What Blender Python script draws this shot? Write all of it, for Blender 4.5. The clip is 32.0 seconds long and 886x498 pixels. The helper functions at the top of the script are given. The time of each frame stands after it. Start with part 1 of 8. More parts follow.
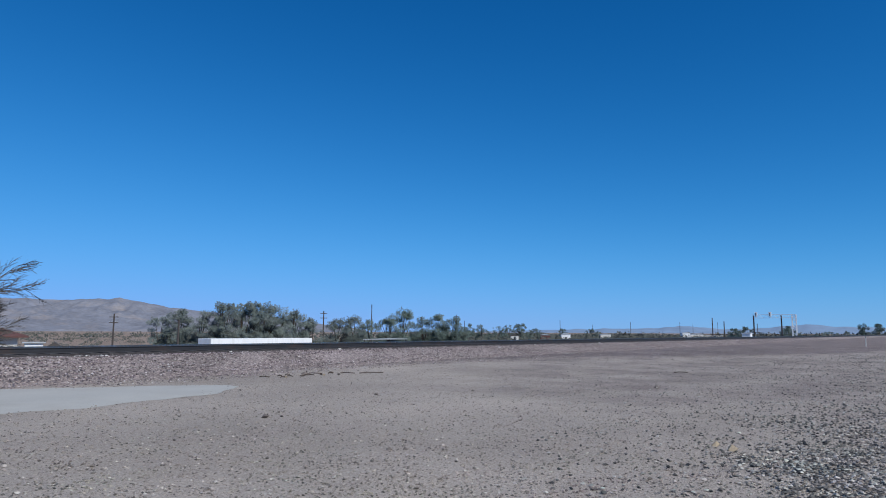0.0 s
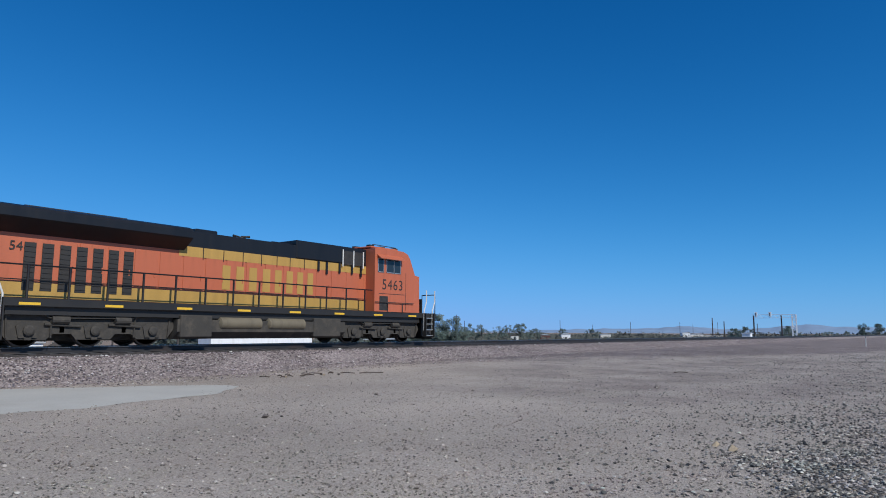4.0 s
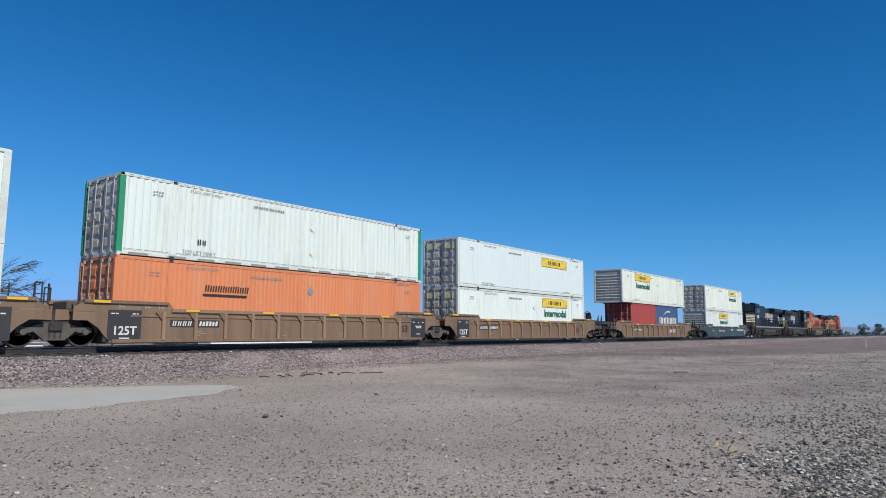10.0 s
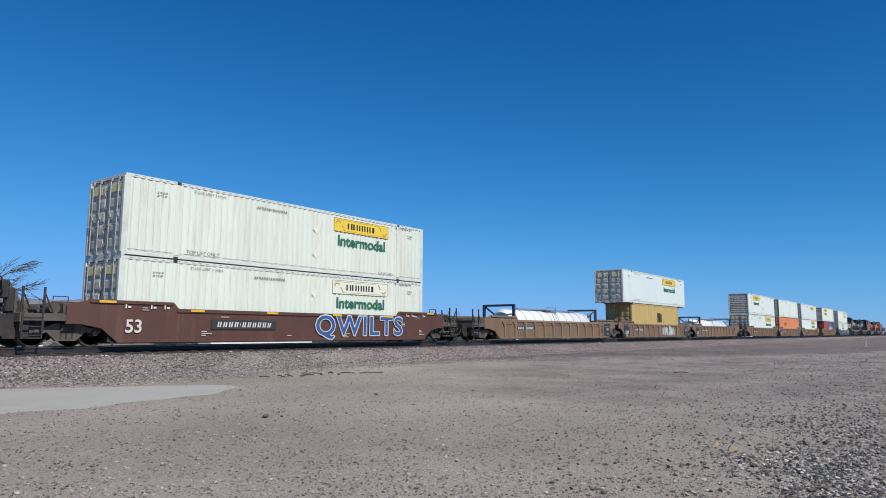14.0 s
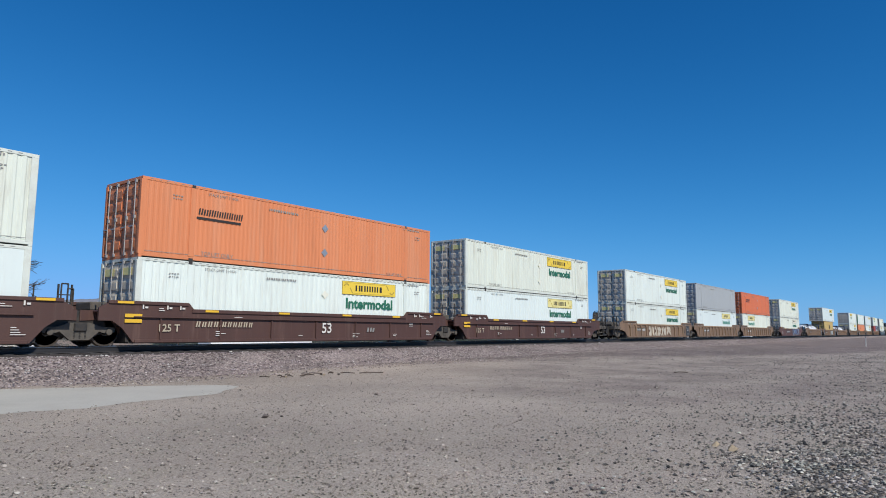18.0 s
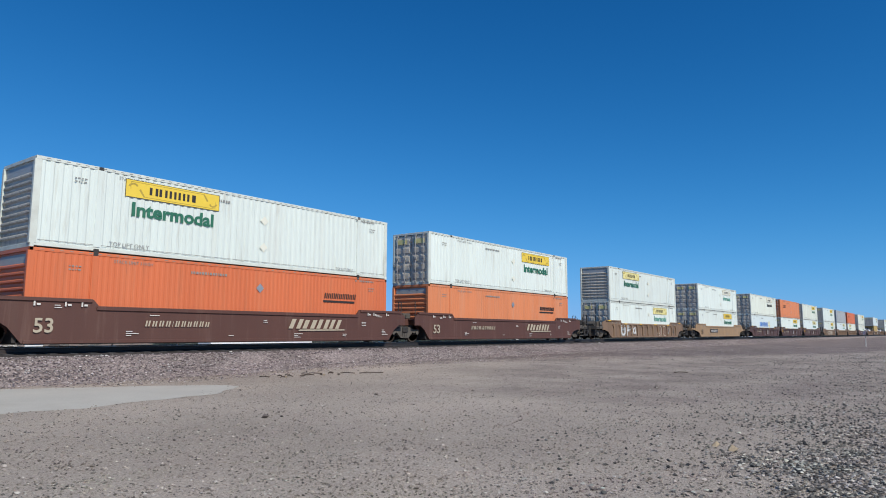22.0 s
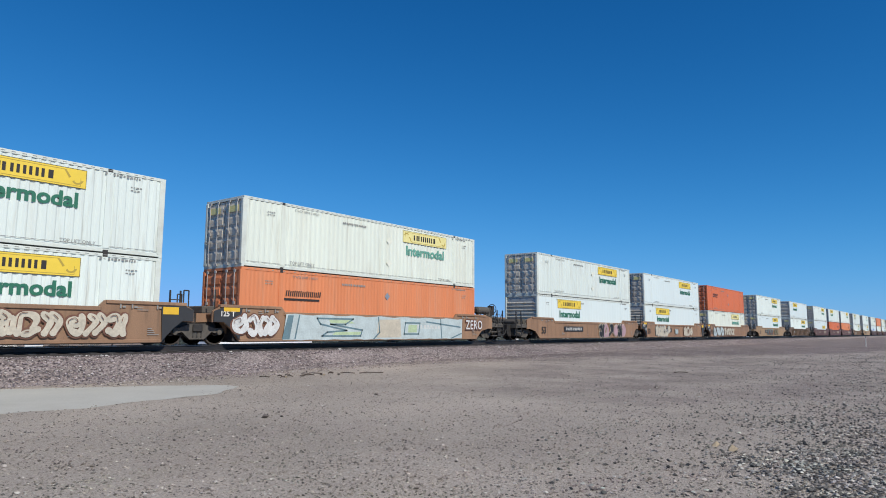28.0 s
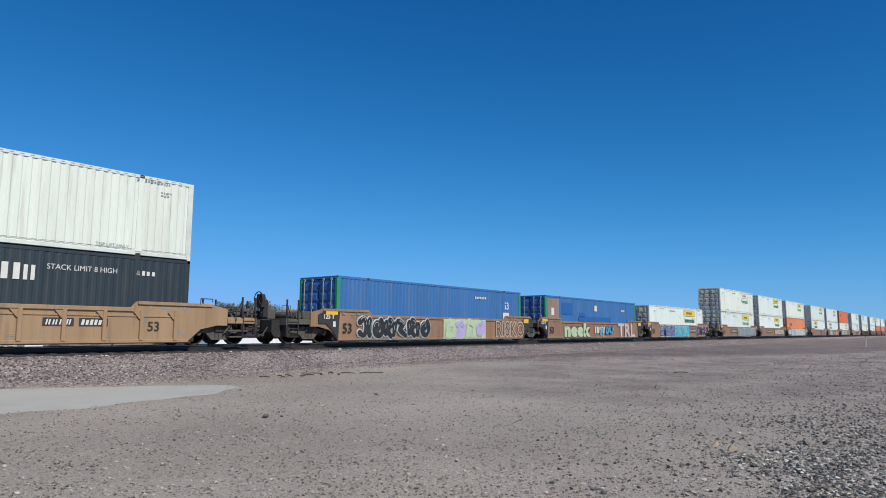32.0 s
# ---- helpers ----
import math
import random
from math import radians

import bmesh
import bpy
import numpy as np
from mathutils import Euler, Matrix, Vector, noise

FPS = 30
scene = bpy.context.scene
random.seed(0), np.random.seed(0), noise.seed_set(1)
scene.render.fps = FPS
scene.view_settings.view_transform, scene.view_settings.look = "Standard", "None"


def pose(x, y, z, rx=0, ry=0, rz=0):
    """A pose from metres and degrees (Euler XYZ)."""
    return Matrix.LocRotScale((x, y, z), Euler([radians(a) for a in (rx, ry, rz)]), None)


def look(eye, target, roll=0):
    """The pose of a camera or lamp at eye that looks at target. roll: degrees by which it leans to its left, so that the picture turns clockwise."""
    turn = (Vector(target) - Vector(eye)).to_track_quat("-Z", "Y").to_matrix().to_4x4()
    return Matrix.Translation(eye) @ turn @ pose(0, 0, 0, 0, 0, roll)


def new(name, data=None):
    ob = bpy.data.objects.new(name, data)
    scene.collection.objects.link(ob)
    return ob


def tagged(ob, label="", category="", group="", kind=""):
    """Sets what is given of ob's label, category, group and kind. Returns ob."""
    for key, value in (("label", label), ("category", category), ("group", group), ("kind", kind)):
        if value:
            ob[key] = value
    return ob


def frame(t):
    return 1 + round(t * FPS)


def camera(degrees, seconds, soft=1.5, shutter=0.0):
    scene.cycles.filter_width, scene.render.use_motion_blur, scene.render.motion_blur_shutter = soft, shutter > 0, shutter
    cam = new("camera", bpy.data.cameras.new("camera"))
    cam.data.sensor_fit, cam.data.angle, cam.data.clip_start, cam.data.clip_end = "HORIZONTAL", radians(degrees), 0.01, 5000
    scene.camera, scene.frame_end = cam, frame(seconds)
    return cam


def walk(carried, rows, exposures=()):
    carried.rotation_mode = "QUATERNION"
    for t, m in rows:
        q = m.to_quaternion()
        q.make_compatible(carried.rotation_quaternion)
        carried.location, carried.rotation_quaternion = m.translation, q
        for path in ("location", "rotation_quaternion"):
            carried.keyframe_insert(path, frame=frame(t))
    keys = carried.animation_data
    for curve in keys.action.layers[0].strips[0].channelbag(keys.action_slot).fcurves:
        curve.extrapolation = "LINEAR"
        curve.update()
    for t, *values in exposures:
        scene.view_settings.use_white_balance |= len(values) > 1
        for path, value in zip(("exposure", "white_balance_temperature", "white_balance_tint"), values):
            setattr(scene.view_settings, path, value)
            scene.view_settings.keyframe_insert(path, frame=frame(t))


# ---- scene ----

# camera: tripod height beside a desert main line, looking along and across the track
CAM_Z = 1.55
RAIL_Z = 1.01
TRACK_Y = 23.6
cam = camera(67.25, 32.0, soft=0.95)
stand = pose(0, 0, CAM_Z, 97.08, 0, -52.495) @ pose(0, 0, 0, 0, 0, 0.239)
walk(cam, [(0, stand), (32.0, stand)], exposures=[(0, 0.15, 6200, 9), (2.5, 0.15, 6200, 9), (5.0, 0.14, 6300, 8), (9.0, 0.22, 6600, 9), (32.0, 0.22, 6600, 9)])

# clear desert daylight, sun behind the camera and square to the track
SUN_EL = 41.0
SKY_TONE = ((2.3, 0.2, 0.167), (1.2, 0.691, 0.0205), (1.0, 1.09, 0.00524))
world = bpy.data.worlds.new("sky")
scene.world = world
world.use_nodes = True
wn = world.node_tree.nodes
sky = wn.new("ShaderNodeTexSky")
sky.sky_type, sky.sun_disc = "NISHITA", False
sky.sun_elevation, sky.sun_rotation = radians(SUN_EL), radians(192)
sky.altitude, sky.air_density, sky.dust_density, sky.ozone_density = 1500, 0.8, 0.0, 5.0
# deep saturated desert blue
split, join = wn.new("ShaderNodeSeparateColor"), wn.new("ShaderNodeCombineColor")
world.node_tree.links.new(sky.outputs[0], split.inputs[0])
for i, (power, gain, ease) in enumerate(SKY_TONE):
    pw, gn, sq, ez, dv = (wn.new("ShaderNodeMath") for k in range(5))
    pw.operation, gn.operation, sq.operation, ez.operation, dv.operation = "POWER", "MULTIPLY", "POWER", "MULTIPLY_ADD", "DIVIDE"
    pw.inputs[1].default_value, gn.inputs[1].default_value, sq.inputs[1].default_value = power, gain, 2.0
    ez.inputs[1].default_value, ez.inputs[2].default_value = ease, 1.0
    for a, b in ((split.outputs[i], pw.inputs[0]), (pw.outputs[0], gn.inputs[0]), (split.outputs[i], sq.inputs[0]), (sq.outputs[0], ez.inputs[0]), (gn.outputs[0], dv.inputs[0]), (ez.outputs[0], dv.inputs[1]), (dv.outputs[0], join.inputs[i])):
        world.node_tree.links.new(a, b)
world.node_tree.links.new(join.outputs[0], wn["Background"].inputs[0])
wn["Background"].inputs[1].default_value = 0.11
sun = new("sun", bpy.data.lights.new("sun", "SUN"))
sun.data.energy, sun.data.angle, sun.data.color = 3.6, radians(0.55), (1.0, 0.955, 0.86)
sun.matrix_world = look((-8.5, -40, 36), (0, 0, 0))


# ---- materials ----
def mat(name, color, rough=0.7, metal=0.0, var=0.12, scale=3.0, fine=60.0, bump=0.15, dirt=None, dirt_amount=0.35, streak=False, random_tint=0.0, spec=0.5, drip=None, low_dust=None):
    """Painted or raw surface: base colour with broad and fine variation, optional dirt, and fine relief."""
    m = bpy.data.materials.new(name)
    m.use_nodes = True
    nt = m.node_tree
    n, ln = nt.nodes, nt.links
    b = n["Principled BSDF"]
    tc = n.new("ShaderNodeTexCoord")
    mp = n.new("ShaderNodeMapping")
    ln.new(tc.outputs["Object"], mp.inputs[0])
    if streak:
        mp.inputs["Scale"].default_value = (1.0, 1.0, 0.12)
    n1 = n.new("ShaderNodeTexNoise")
    n1.inputs["Scale"].default_value, n1.inputs["Detail"].default_value = scale, 5
    n2 = n.new("ShaderNodeTexNoise")
    n2.inputs["Scale"].default_value, n2.inputs["Detail"].default_value = fine, 3
    ln.new(mp.outputs[0], n1.inputs["Vector"])
    ln.new(tc.outputs["Object"], n2.inputs["Vector"])
    hsv = n.new("ShaderNodeHueSaturation")
    hsv.inputs["Color"].default_value = (*color, 1)
    add = n.new("ShaderNodeMath")
    add.operation = "ADD"
    ln.new(n1.outputs[0], add.inputs[0])
    ln.new(n2.outputs[0], add.inputs[1])
    rng = n.new("ShaderNodeMapRange")
    rng.inputs[1].default_value, rng.inputs[2].default_value = 0.7, 1.3
    rng.inputs[3].default_value, rng.inputs[4].default_value = 1 - var, 1 + var
    ln.new(add.outputs[0], rng.inputs[0])
    val = rng.outputs[0]
    if random_tint:
        oi = n.new("ShaderNodeObjectInfo")
        r2 = n.new("ShaderNodeMapRange")
        r2.inputs[3].default_value, r2.inputs[4].default_value = 1 - random_tint, 1 + random_tint
        ln.new(oi.outputs["Random"], r2.inputs[0])
        mu = n.new("ShaderNodeMath")
        mu.operation = "MULTIPLY"
        ln.new(val, mu.inputs[0])
        ln.new(r2.outputs[0], mu.inputs[1])
        val = mu.outputs[0]
    ln.new(val, hsv.inputs["Value"])
    col = hsv.outputs[0]
    if dirt:
        n3 = n.new("ShaderNodeTexNoise")
        n3.inputs["Scale"].default_value, n3.inputs["Detail"].default_value, n3.inputs["Roughness"].default_value = scale * 0.8, 8, 0.7
        mp3 = n.new("ShaderNodeMapping")
        mp3.inputs["Location"].default_value = (7.3, 2.1, 4.4)
        if streak:
            mp3.inputs["Scale"].default_value = (2.2, 1.0, 0.16)
        ln.new(tc.outputs["Object"], mp3.inputs[0])
        ln.new(mp3.outputs[0], n3.inputs["Vector"])
        r3 = n.new("ShaderNodeMapRange")
        r3.inputs[1].default_value, r3.inputs[2].default_value = 0.5, 0.78
        r3.inputs[3].default_value, r3.inputs[4].default_value = 0.0, dirt_amount
        ln.new(n3.outputs[0], r3.inputs[0])
        mix = n.new("ShaderNodeMix")
        mix.data_type = "RGBA"
        ln.new(r3.outputs[0], mix.inputs[0])
        ln.new(col, mix.inputs[6])
        mix.inputs[7].default_value = (*dirt, 1)
        col = mix.outputs[2]
    if drip:
        # thin runs of rust and grime down the paint
        n4 = n.new("ShaderNodeTexNoise")
        n4.inputs["Scale"].default_value, n4.inputs["Detail"].default_value, n4.inputs["Roughness"].default_value = 2.0, 6, 0.6
        mp4 = n.new("ShaderNodeMapping")
        mp4.inputs["Scale"].default_value, mp4.inputs["Location"].default_value = (2.6, 1.0, 0.2), (1.7, 0.4, 9.1)
        if random_tint:
            shift = n.new("ShaderNodeVectorMath")
            shift.operation = "ADD"
            ln.new(tc.outputs["Object"], shift.inputs[0])
            ln.new(oi.outputs["Random"], shift.inputs[1])
            ln.new(shift.outputs[0], mp4.inputs[0])
        else:
            ln.new(tc.outputs["Object"], mp4.inputs[0])
        ln.new(mp4.outputs[0], n4.inputs["Vector"])
        r4 = n.new("ShaderNodeMapRange")
        r4.inputs[1].default_value, r4.inputs[2].default_value = 0.55, 0.76
        r4.inputs[3].default_value, r4.inputs[4].default_value = 0.0, drip[1]
        ln.new(n4.outputs[0], r4.inputs[0])
        mx4 = n.new("ShaderNodeMix")
        mx4.data_type = "RGBA"
        ln.new(r4.outputs[0], mx4.inputs[0])
        ln.new(col, mx4.inputs[6])
        mx4.inputs[7].default_value = (*drip[0], 1)
        col = mx4.outputs[2]
    if low_dust:
        # road dust thrown up on the lower body
        sx = n.new("ShaderNodeSeparateXYZ")
        ln.new(tc.outputs["Object"], sx.inputs[0])
        wob = n.new("ShaderNodeMath")
        wob.operation, wob.inputs[1].default_value = "MULTIPLY_ADD", 1.6
        ln.new(n1.outputs[0], wob.inputs[0])
        ln.new(sx.outputs[2], wob.inputs[2])
        r5 = n.new("ShaderNodeMapRange")
        r5.inputs[1].default_value, r5.inputs[2].default_value = low_dust[1] + 0.8, low_dust[2] + 0.8
        r5.inputs[3].default_value, r5.inputs[4].default_value = low_dust[3], 0.0
        ln.new(wob.outputs[0], r5.inputs[0])
        mx5 = n.new("ShaderNodeMix")
        mx5.data_type = "RGBA"
        ln.new(r5.outputs[0], mx5.inputs[0])
        ln.new(col, mx5.inputs[6])
        mx5.inputs[7].default_value = (*low_dust[0], 1)
        col = mx5.outputs[2]
    ln.new(col, b.inputs["Base Color"])
    b.inputs["Metallic"].default_value = metal
    b.inputs["Specular IOR Level"].default_value = spec
    rr = n.new("ShaderNodeMapRange")
    rr.inputs[3].default_value, rr.inputs[4].default_value = max(0.05, rough - 0.1), min(1.0, rough + 0.1)
    ln.new(n1.outputs[0], rr.inputs[0])
    ln.new(rr.outputs[0], b.inputs["Roughness"])
    if bump:
        bp = n.new("ShaderNodeBump")
        bp.inputs["Strength"].default_value, bp.inputs["Distance"].default_value = bump, 0.02
        ln.new(n2.outputs[0], bp.inputs["Height"])
        ln.new(bp.outputs[0], b.inputs["Normal"])
    return m


GRIME = (0.16, 0.12, 0.09)
RUST = (0.17, 0.075, 0.035)
M = {}
M["white"] = mat("white_container_paint", (0.66, 0.725, 0.685), 0.5, var=0.05, scale=1.2, dirt=(0.50, 0.47, 0.41), dirt_amount=0.35, streak=True, random_tint=0.06, bump=0.05, drip=((0.3, 0.24, 0.17), 0.4))
M["white_new"] = mat("clean_white_container_paint", (0.67, 0.745, 0.725), 0.42, var=0.03, scale=0.8, dirt=(0.6, 0.58, 0.54), dirt_amount=0.2, streak=True, bump=0.03, drip=((0.42, 0.38, 0.3), 0.22))
M["cream"] = mat("aged_white_container_paint", (0.67, 0.715, 0.635), 0.55, var=0.06, scale=1.0, dirt=(0.47, 0.42, 0.33), dirt_amount=0.45, streak=True, random_tint=0.05, bump=0.05, drip=((0.3, 0.24, 0.17), 0.4))
M["orange"] = mat("orange_container_paint", (0.61, 0.15, 0.055), 0.5, var=0.08, scale=1.0, dirt=(0.5, 0.2, 0.1), dirt_amount=0.4, streak=True, bump=0.05, drip=((0.26, 0.12, 0.06), 0.3))
M["orange_faded"] = mat("faded_orange_container_paint", (0.64, 0.215, 0.09), 0.6, var=0.08, scale=1.0, dirt=(0.55, 0.33, 0.22), dirt_amount=0.5, streak=True, bump=0.05, drip=((0.26, 0.12, 0.06), 0.3))
M["red_box"] = mat("red_container_paint", (0.36, 0.055, 0.045), 0.55, var=0.1, dirt=GRIME, dirt_amount=0.3, streak=True, bump=0.05, drip=((0.12, 0.09, 0.06), 0.3))
M["blue_box"] = mat("navy_container_paint", (0.045, 0.095, 0.2), 0.5, var=0.1, dirt=GRIME, dirt_amount=0.25, streak=True, bump=0.05)
M["blue_long"] = mat("blue_container_paint", (0.035, 0.14, 0.35), 0.5, var=0.14, scale=0.7, dirt=(0.06, 0.12, 0.22), dirt_amount=0.6, streak=True, bump=0.05, drip=((0.2, 0.16, 0.13), 0.5))
M["tan_box"] = mat("mustard_container_paint", (0.50, 0.36, 0.13), 0.55, var=0.08, dirt=GRIME, dirt_amount=0.2, streak=True, bump=0.05, drip=((0.12, 0.09, 0.06), 0.3))
M["grey_box"] = mat("grey_container_paint", (0.36, 0.38, 0.39), 0.5, var=0.06, dirt=GRIME, dirt_amount=0.2, streak=True, bump=0.05)
M["charcoal_box"] = mat("charcoal_container_paint", (0.02, 0.032, 0.04), 0.5, var=0.1, dirt=GRIME, dirt_amount=0.15, streak=True, bump=0.05, drip=((0.12, 0.09, 0.06), 0.3))
M["door_grey"] = mat("weathered_grey_door_paint", (0.54, 0.50, 0.43), 0.6, var=0.2, scale=2.5, dirt=(0.11, 0.1, 0.09), dirt_amount=0.85, streak=True, random_tint=0.12, bump=0.1)
M["green_trim"] = mat("green_end_paint", (0.02, 0.26, 0.12), 0.5, dirt=GRIME, dirt_amount=0.2)
M["steel"] = mat("galvanised_steel", (0.45, 0.46, 0.47), 0.45, 0.7, var=0.15, dirt=GRIME, dirt_amount=0.3)
M["rod"] = mat("worn_lock_rod_steel", (0.42, 0.41, 0.4), 0.5, 0.5, var=0.2, dirt=(0.1, 0.08, 0.07), dirt_amount=0.6)
M["dark_steel"] = mat("greasy_dark_steel", (0.036, 0.033, 0.031), 0.6, 0.2, var=0.3, scale=6, dirt=(0.1, 0.075, 0.055), dirt_amount=0.6)
M["truck_dust"] = mat("dusty_truck_steel", (0.085, 0.075, 0.064), 0.8, 0.0, var=0.25, scale=5, dirt=(0.13, 0.1, 0.075), dirt_amount=0.7)
M["wheel"] = mat("worn_wheel_steel", (0.11, 0.09, 0.075), 0.5, 0.4, var=0.2)
M["rail"] = mat("weathered_rail_steel", (0.032, 0.031, 0.034), 0.55, 0.3, var=0.2, scale=2, dirt=RUST, dirt_amount=0.25)
M["rail_top"] = mat("polished_rail_head", (0.5, 0.5, 0.5), 0.25, 0.9, var=0.05)
M["tie"] = mat("dark_weathered_sleeper", (0.05, 0.048, 0.05), 0.9, var=0.2, dirt=(0.085, 0.078, 0.072), dirt_amount=0.6)
M["brown_car"] = mat("brown_well_car_paint", (0.195, 0.125, 0.08), 0.65, var=0.2, scale=1.5, dirt=(0.1, 0.07, 0.05), dirt_amount=0.75, streak=True, random_tint=0.1, drip=((0.09, 0.06, 0.04), 0.5))
M["tan_car"] = mat("ochre_well_car_paint", (0.33, 0.215, 0.118), 0.6, var=0.14, scale=1.2, dirt=(0.16, 0.1, 0.055), dirt_amount=0.6, streak=True, drip=((0.09, 0.06, 0.04), 0.5))
M["rust_car"] = mat("rust_brown_well_car_paint", (0.265, 0.155, 0.092), 0.7, var=0.2, scale=1.2, dirt=(0.15, 0.09, 0.06), dirt_amount=0.75, streak=True, random_tint=0.08, drip=((0.09, 0.06, 0.04), 0.5))
M["maroon_car"] = mat("maroon_well_car_paint", (0.093, 0.039, 0.029), 0.6, var=0.12, scale=1.2, dirt=(0.1, 0.055, 0.04), dirt_amount=0.4, streak=True, drip=((0.2, 0.13, 0.1), 0.35))
M["plum_car"] = mat("dark_maroon_well_car_paint", (0.075, 0.035, 0.028), 0.6, var=0.12, scale=1.2, dirt=(0.07, 0.05, 0.04), dirt_amount=0.4, streak=True, drip=((0.2, 0.13, 0.1), 0.35))
M["slate_car"] = mat("dark_slate_well_car_paint", (0.032, 0.056, 0.068), 0.55, var=0.15, dirt=(0.06, 0.05, 0.045), dirt_amount=0.4, streak=True)
M["olive_car"] = mat("weathered_dark_brown_well_car_paint", (0.12, 0.075, 0.045), 0.7, var=0.15, dirt=(0.06, 0.05, 0.04), dirt_amount=0.6, streak=True, drip=((0.2, 0.13, 0.1), 0.35))
M["black_panel"] = mat("black_stencil_panel", (0.032, 0.033, 0.036), 0.6)
M["yellow"] = mat("yellow_reflective_paint", (0.72, 0.43, 0.03), 0.55, var=0.08, dirt=(0.3, 0.2, 0.08), dirt_amount=0.3)
M["logo_yellow"] = mat("yellow_logo_panel", (0.77, 0.55, 0.06), 0.5, var=0.05, dirt=(0.6, 0.45, 0.15), dirt_amount=0.2)
M["logo_pale"] = mat("faded_yellow_logo_panel", (0.74, 0.66, 0.28), 0.5, var=0.06, dirt=(0.6, 0.5, 0.3), dirt_amount=0.3)
M["logo_white"] = mat("bleached_logo_panel", (0.72, 0.72, 0.62), 0.5, var=0.05)
M["ink"] = mat("dark_lettering", (0.025, 0.022, 0.02), 0.6, var=0.05)
M["ink_green"] = mat("green_lettering", (0.02, 0.14, 0.085), 0.6, var=0.05)
M["ink_faded"] = mat("faded_green_lettering", (0.12, 0.32, 0.25), 0.6, var=0.1)
M["ink_grey"] = mat("grey_stencil_lettering", (0.25, 0.25, 0.24), 0.7, var=0.15)
M["paint_white"] = mat("white_stencil_paint", (0.62, 0.6, 0.56), 0.6, var=0.1)
M["paint_tan"] = mat("tan_stencil_paint", (0.42, 0.36, 0.27), 0.6, var=0.1)
M["loco_orange"] = mat("orange_locomotive_paint", (0.46, 0.122, 0.058), 0.5, var=0.06, scale=1.5, dirt=(0.33, 0.1, 0.045), dirt_amount=0.4, streak=True, bump=0.04, drip=((0.16, 0.05, 0.025), 0.35))
M["loco_yellow"] = mat("yellow_locomotive_paint", (0.42, 0.25, 0.06), 0.55, var=0.12, dirt=(0.3, 0.17, 0.05), dirt_amount=0.4, streak=True, bump=0.04)
M["loco_black"] = mat("black_locomotive_paint", (0.009, 0.0105, 0.014), 0.42, var=0.15, dirt=(0.022, 0.02, 0.019), dirt_amount=0.5, streak=True, bump=0.04, spec=0.35, low_dust=((0.05, 0.044, 0.037), 1.2, 2.4, 0.5))
M["door_black"] = mat("black_hood_door_paint", (0.009, 0.0105, 0.014), 0.45, var=0.2, dirt=(0.024, 0.021, 0.019), dirt_amount=0.6, streak=True, random_tint=0.15, bump=0.04, spec=0.3)
M["stripe_dusty"] = mat("dusty_cream_stripe_paint", (0.36, 0.33, 0.25), 0.6, var=0.15, scale=1.5, dirt=(0.16, 0.13, 0.1), dirt_amount=0.6)
M["loco_dust"] = mat("dusty_underframe", (0.045, 0.04, 0.034), 0.8, var=0.2, dirt=(0.14, 0.115, 0.085), dirt_amount=0.6)
M["tank_dust"] = mat("dusty_fuel_tank", (0.15, 0.125, 0.085), 0.75, var=0.18, dirt=(0.06, 0.052, 0.04), dirt_amount=0.6, streak=True)
M["loco_truck"] = mat("grimy_truck_casting", (0.045, 0.04, 0.035), 0.85, var=0.3, scale=6, dirt=(0.12, 0.1, 0.08), dirt_amount=0.6)
M["hose"] = mat("worn_rubber_hose", (0.12, 0.1, 0.085), 0.8, var=0.25, scale=8)
M["step_tan"] = mat("worn_yellow_step_paint", (0.42, 0.34, 0.13), 0.6, var=0.2, dirt=(0.12, 0.09, 0.06), dirt_amount=0.6)
M["brown_rib"] = mat("paler_tan_steel", (0.26, 0.172, 0.105), 0.65, var=0.14, scale=1.5, dirt=(0.18, 0.11, 0.06), dirt_amount=0.6, streak=True, random_tint=0.1, drip=((0.09, 0.06, 0.04), 0.5))
M["rust_sheet"] = mat("rusted_brown_sheet", (0.24, 0.17, 0.13), 0.7, var=0.25, scale=2.0, dirt=(0.3, 0.26, 0.22), dirt_amount=0.8, streak=True)
M["blue_patch"] = mat("deep_blue_touch_up_paint", (0.02, 0.1, 0.33), 0.5, var=0.1)
M["frame_white"] = mat("grimy_white_rail_paint", (0.60, 0.64, 0.59), 0.6, var=0.12, scale=1.5, dirt=(0.3, 0.26, 0.2), dirt_amount=0.45)
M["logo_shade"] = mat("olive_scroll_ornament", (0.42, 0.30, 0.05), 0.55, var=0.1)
M["glass"] = mat("dark_cab_glass", (0.02, 0.028, 0.035), 0.08, var=0.02, bump=0)
M["stripe"] = mat("cream_stripe_paint", (0.62, 0.58, 0.42), 0.5, var=0.08, dirt=(0.3, 0.26, 0.18), dirt_amount=0.3)
M["tank_white"] = mat("white_insulated_tank", (0.80, 0.81, 0.82), 0.35, var=0.05, dirt=(0.5, 0.48, 0.45), dirt_amount=0.3, bump=0.05)
M["navy_frame"] = mat("navy_tank_frame", (0.02, 0.032, 0.065), 0.5)


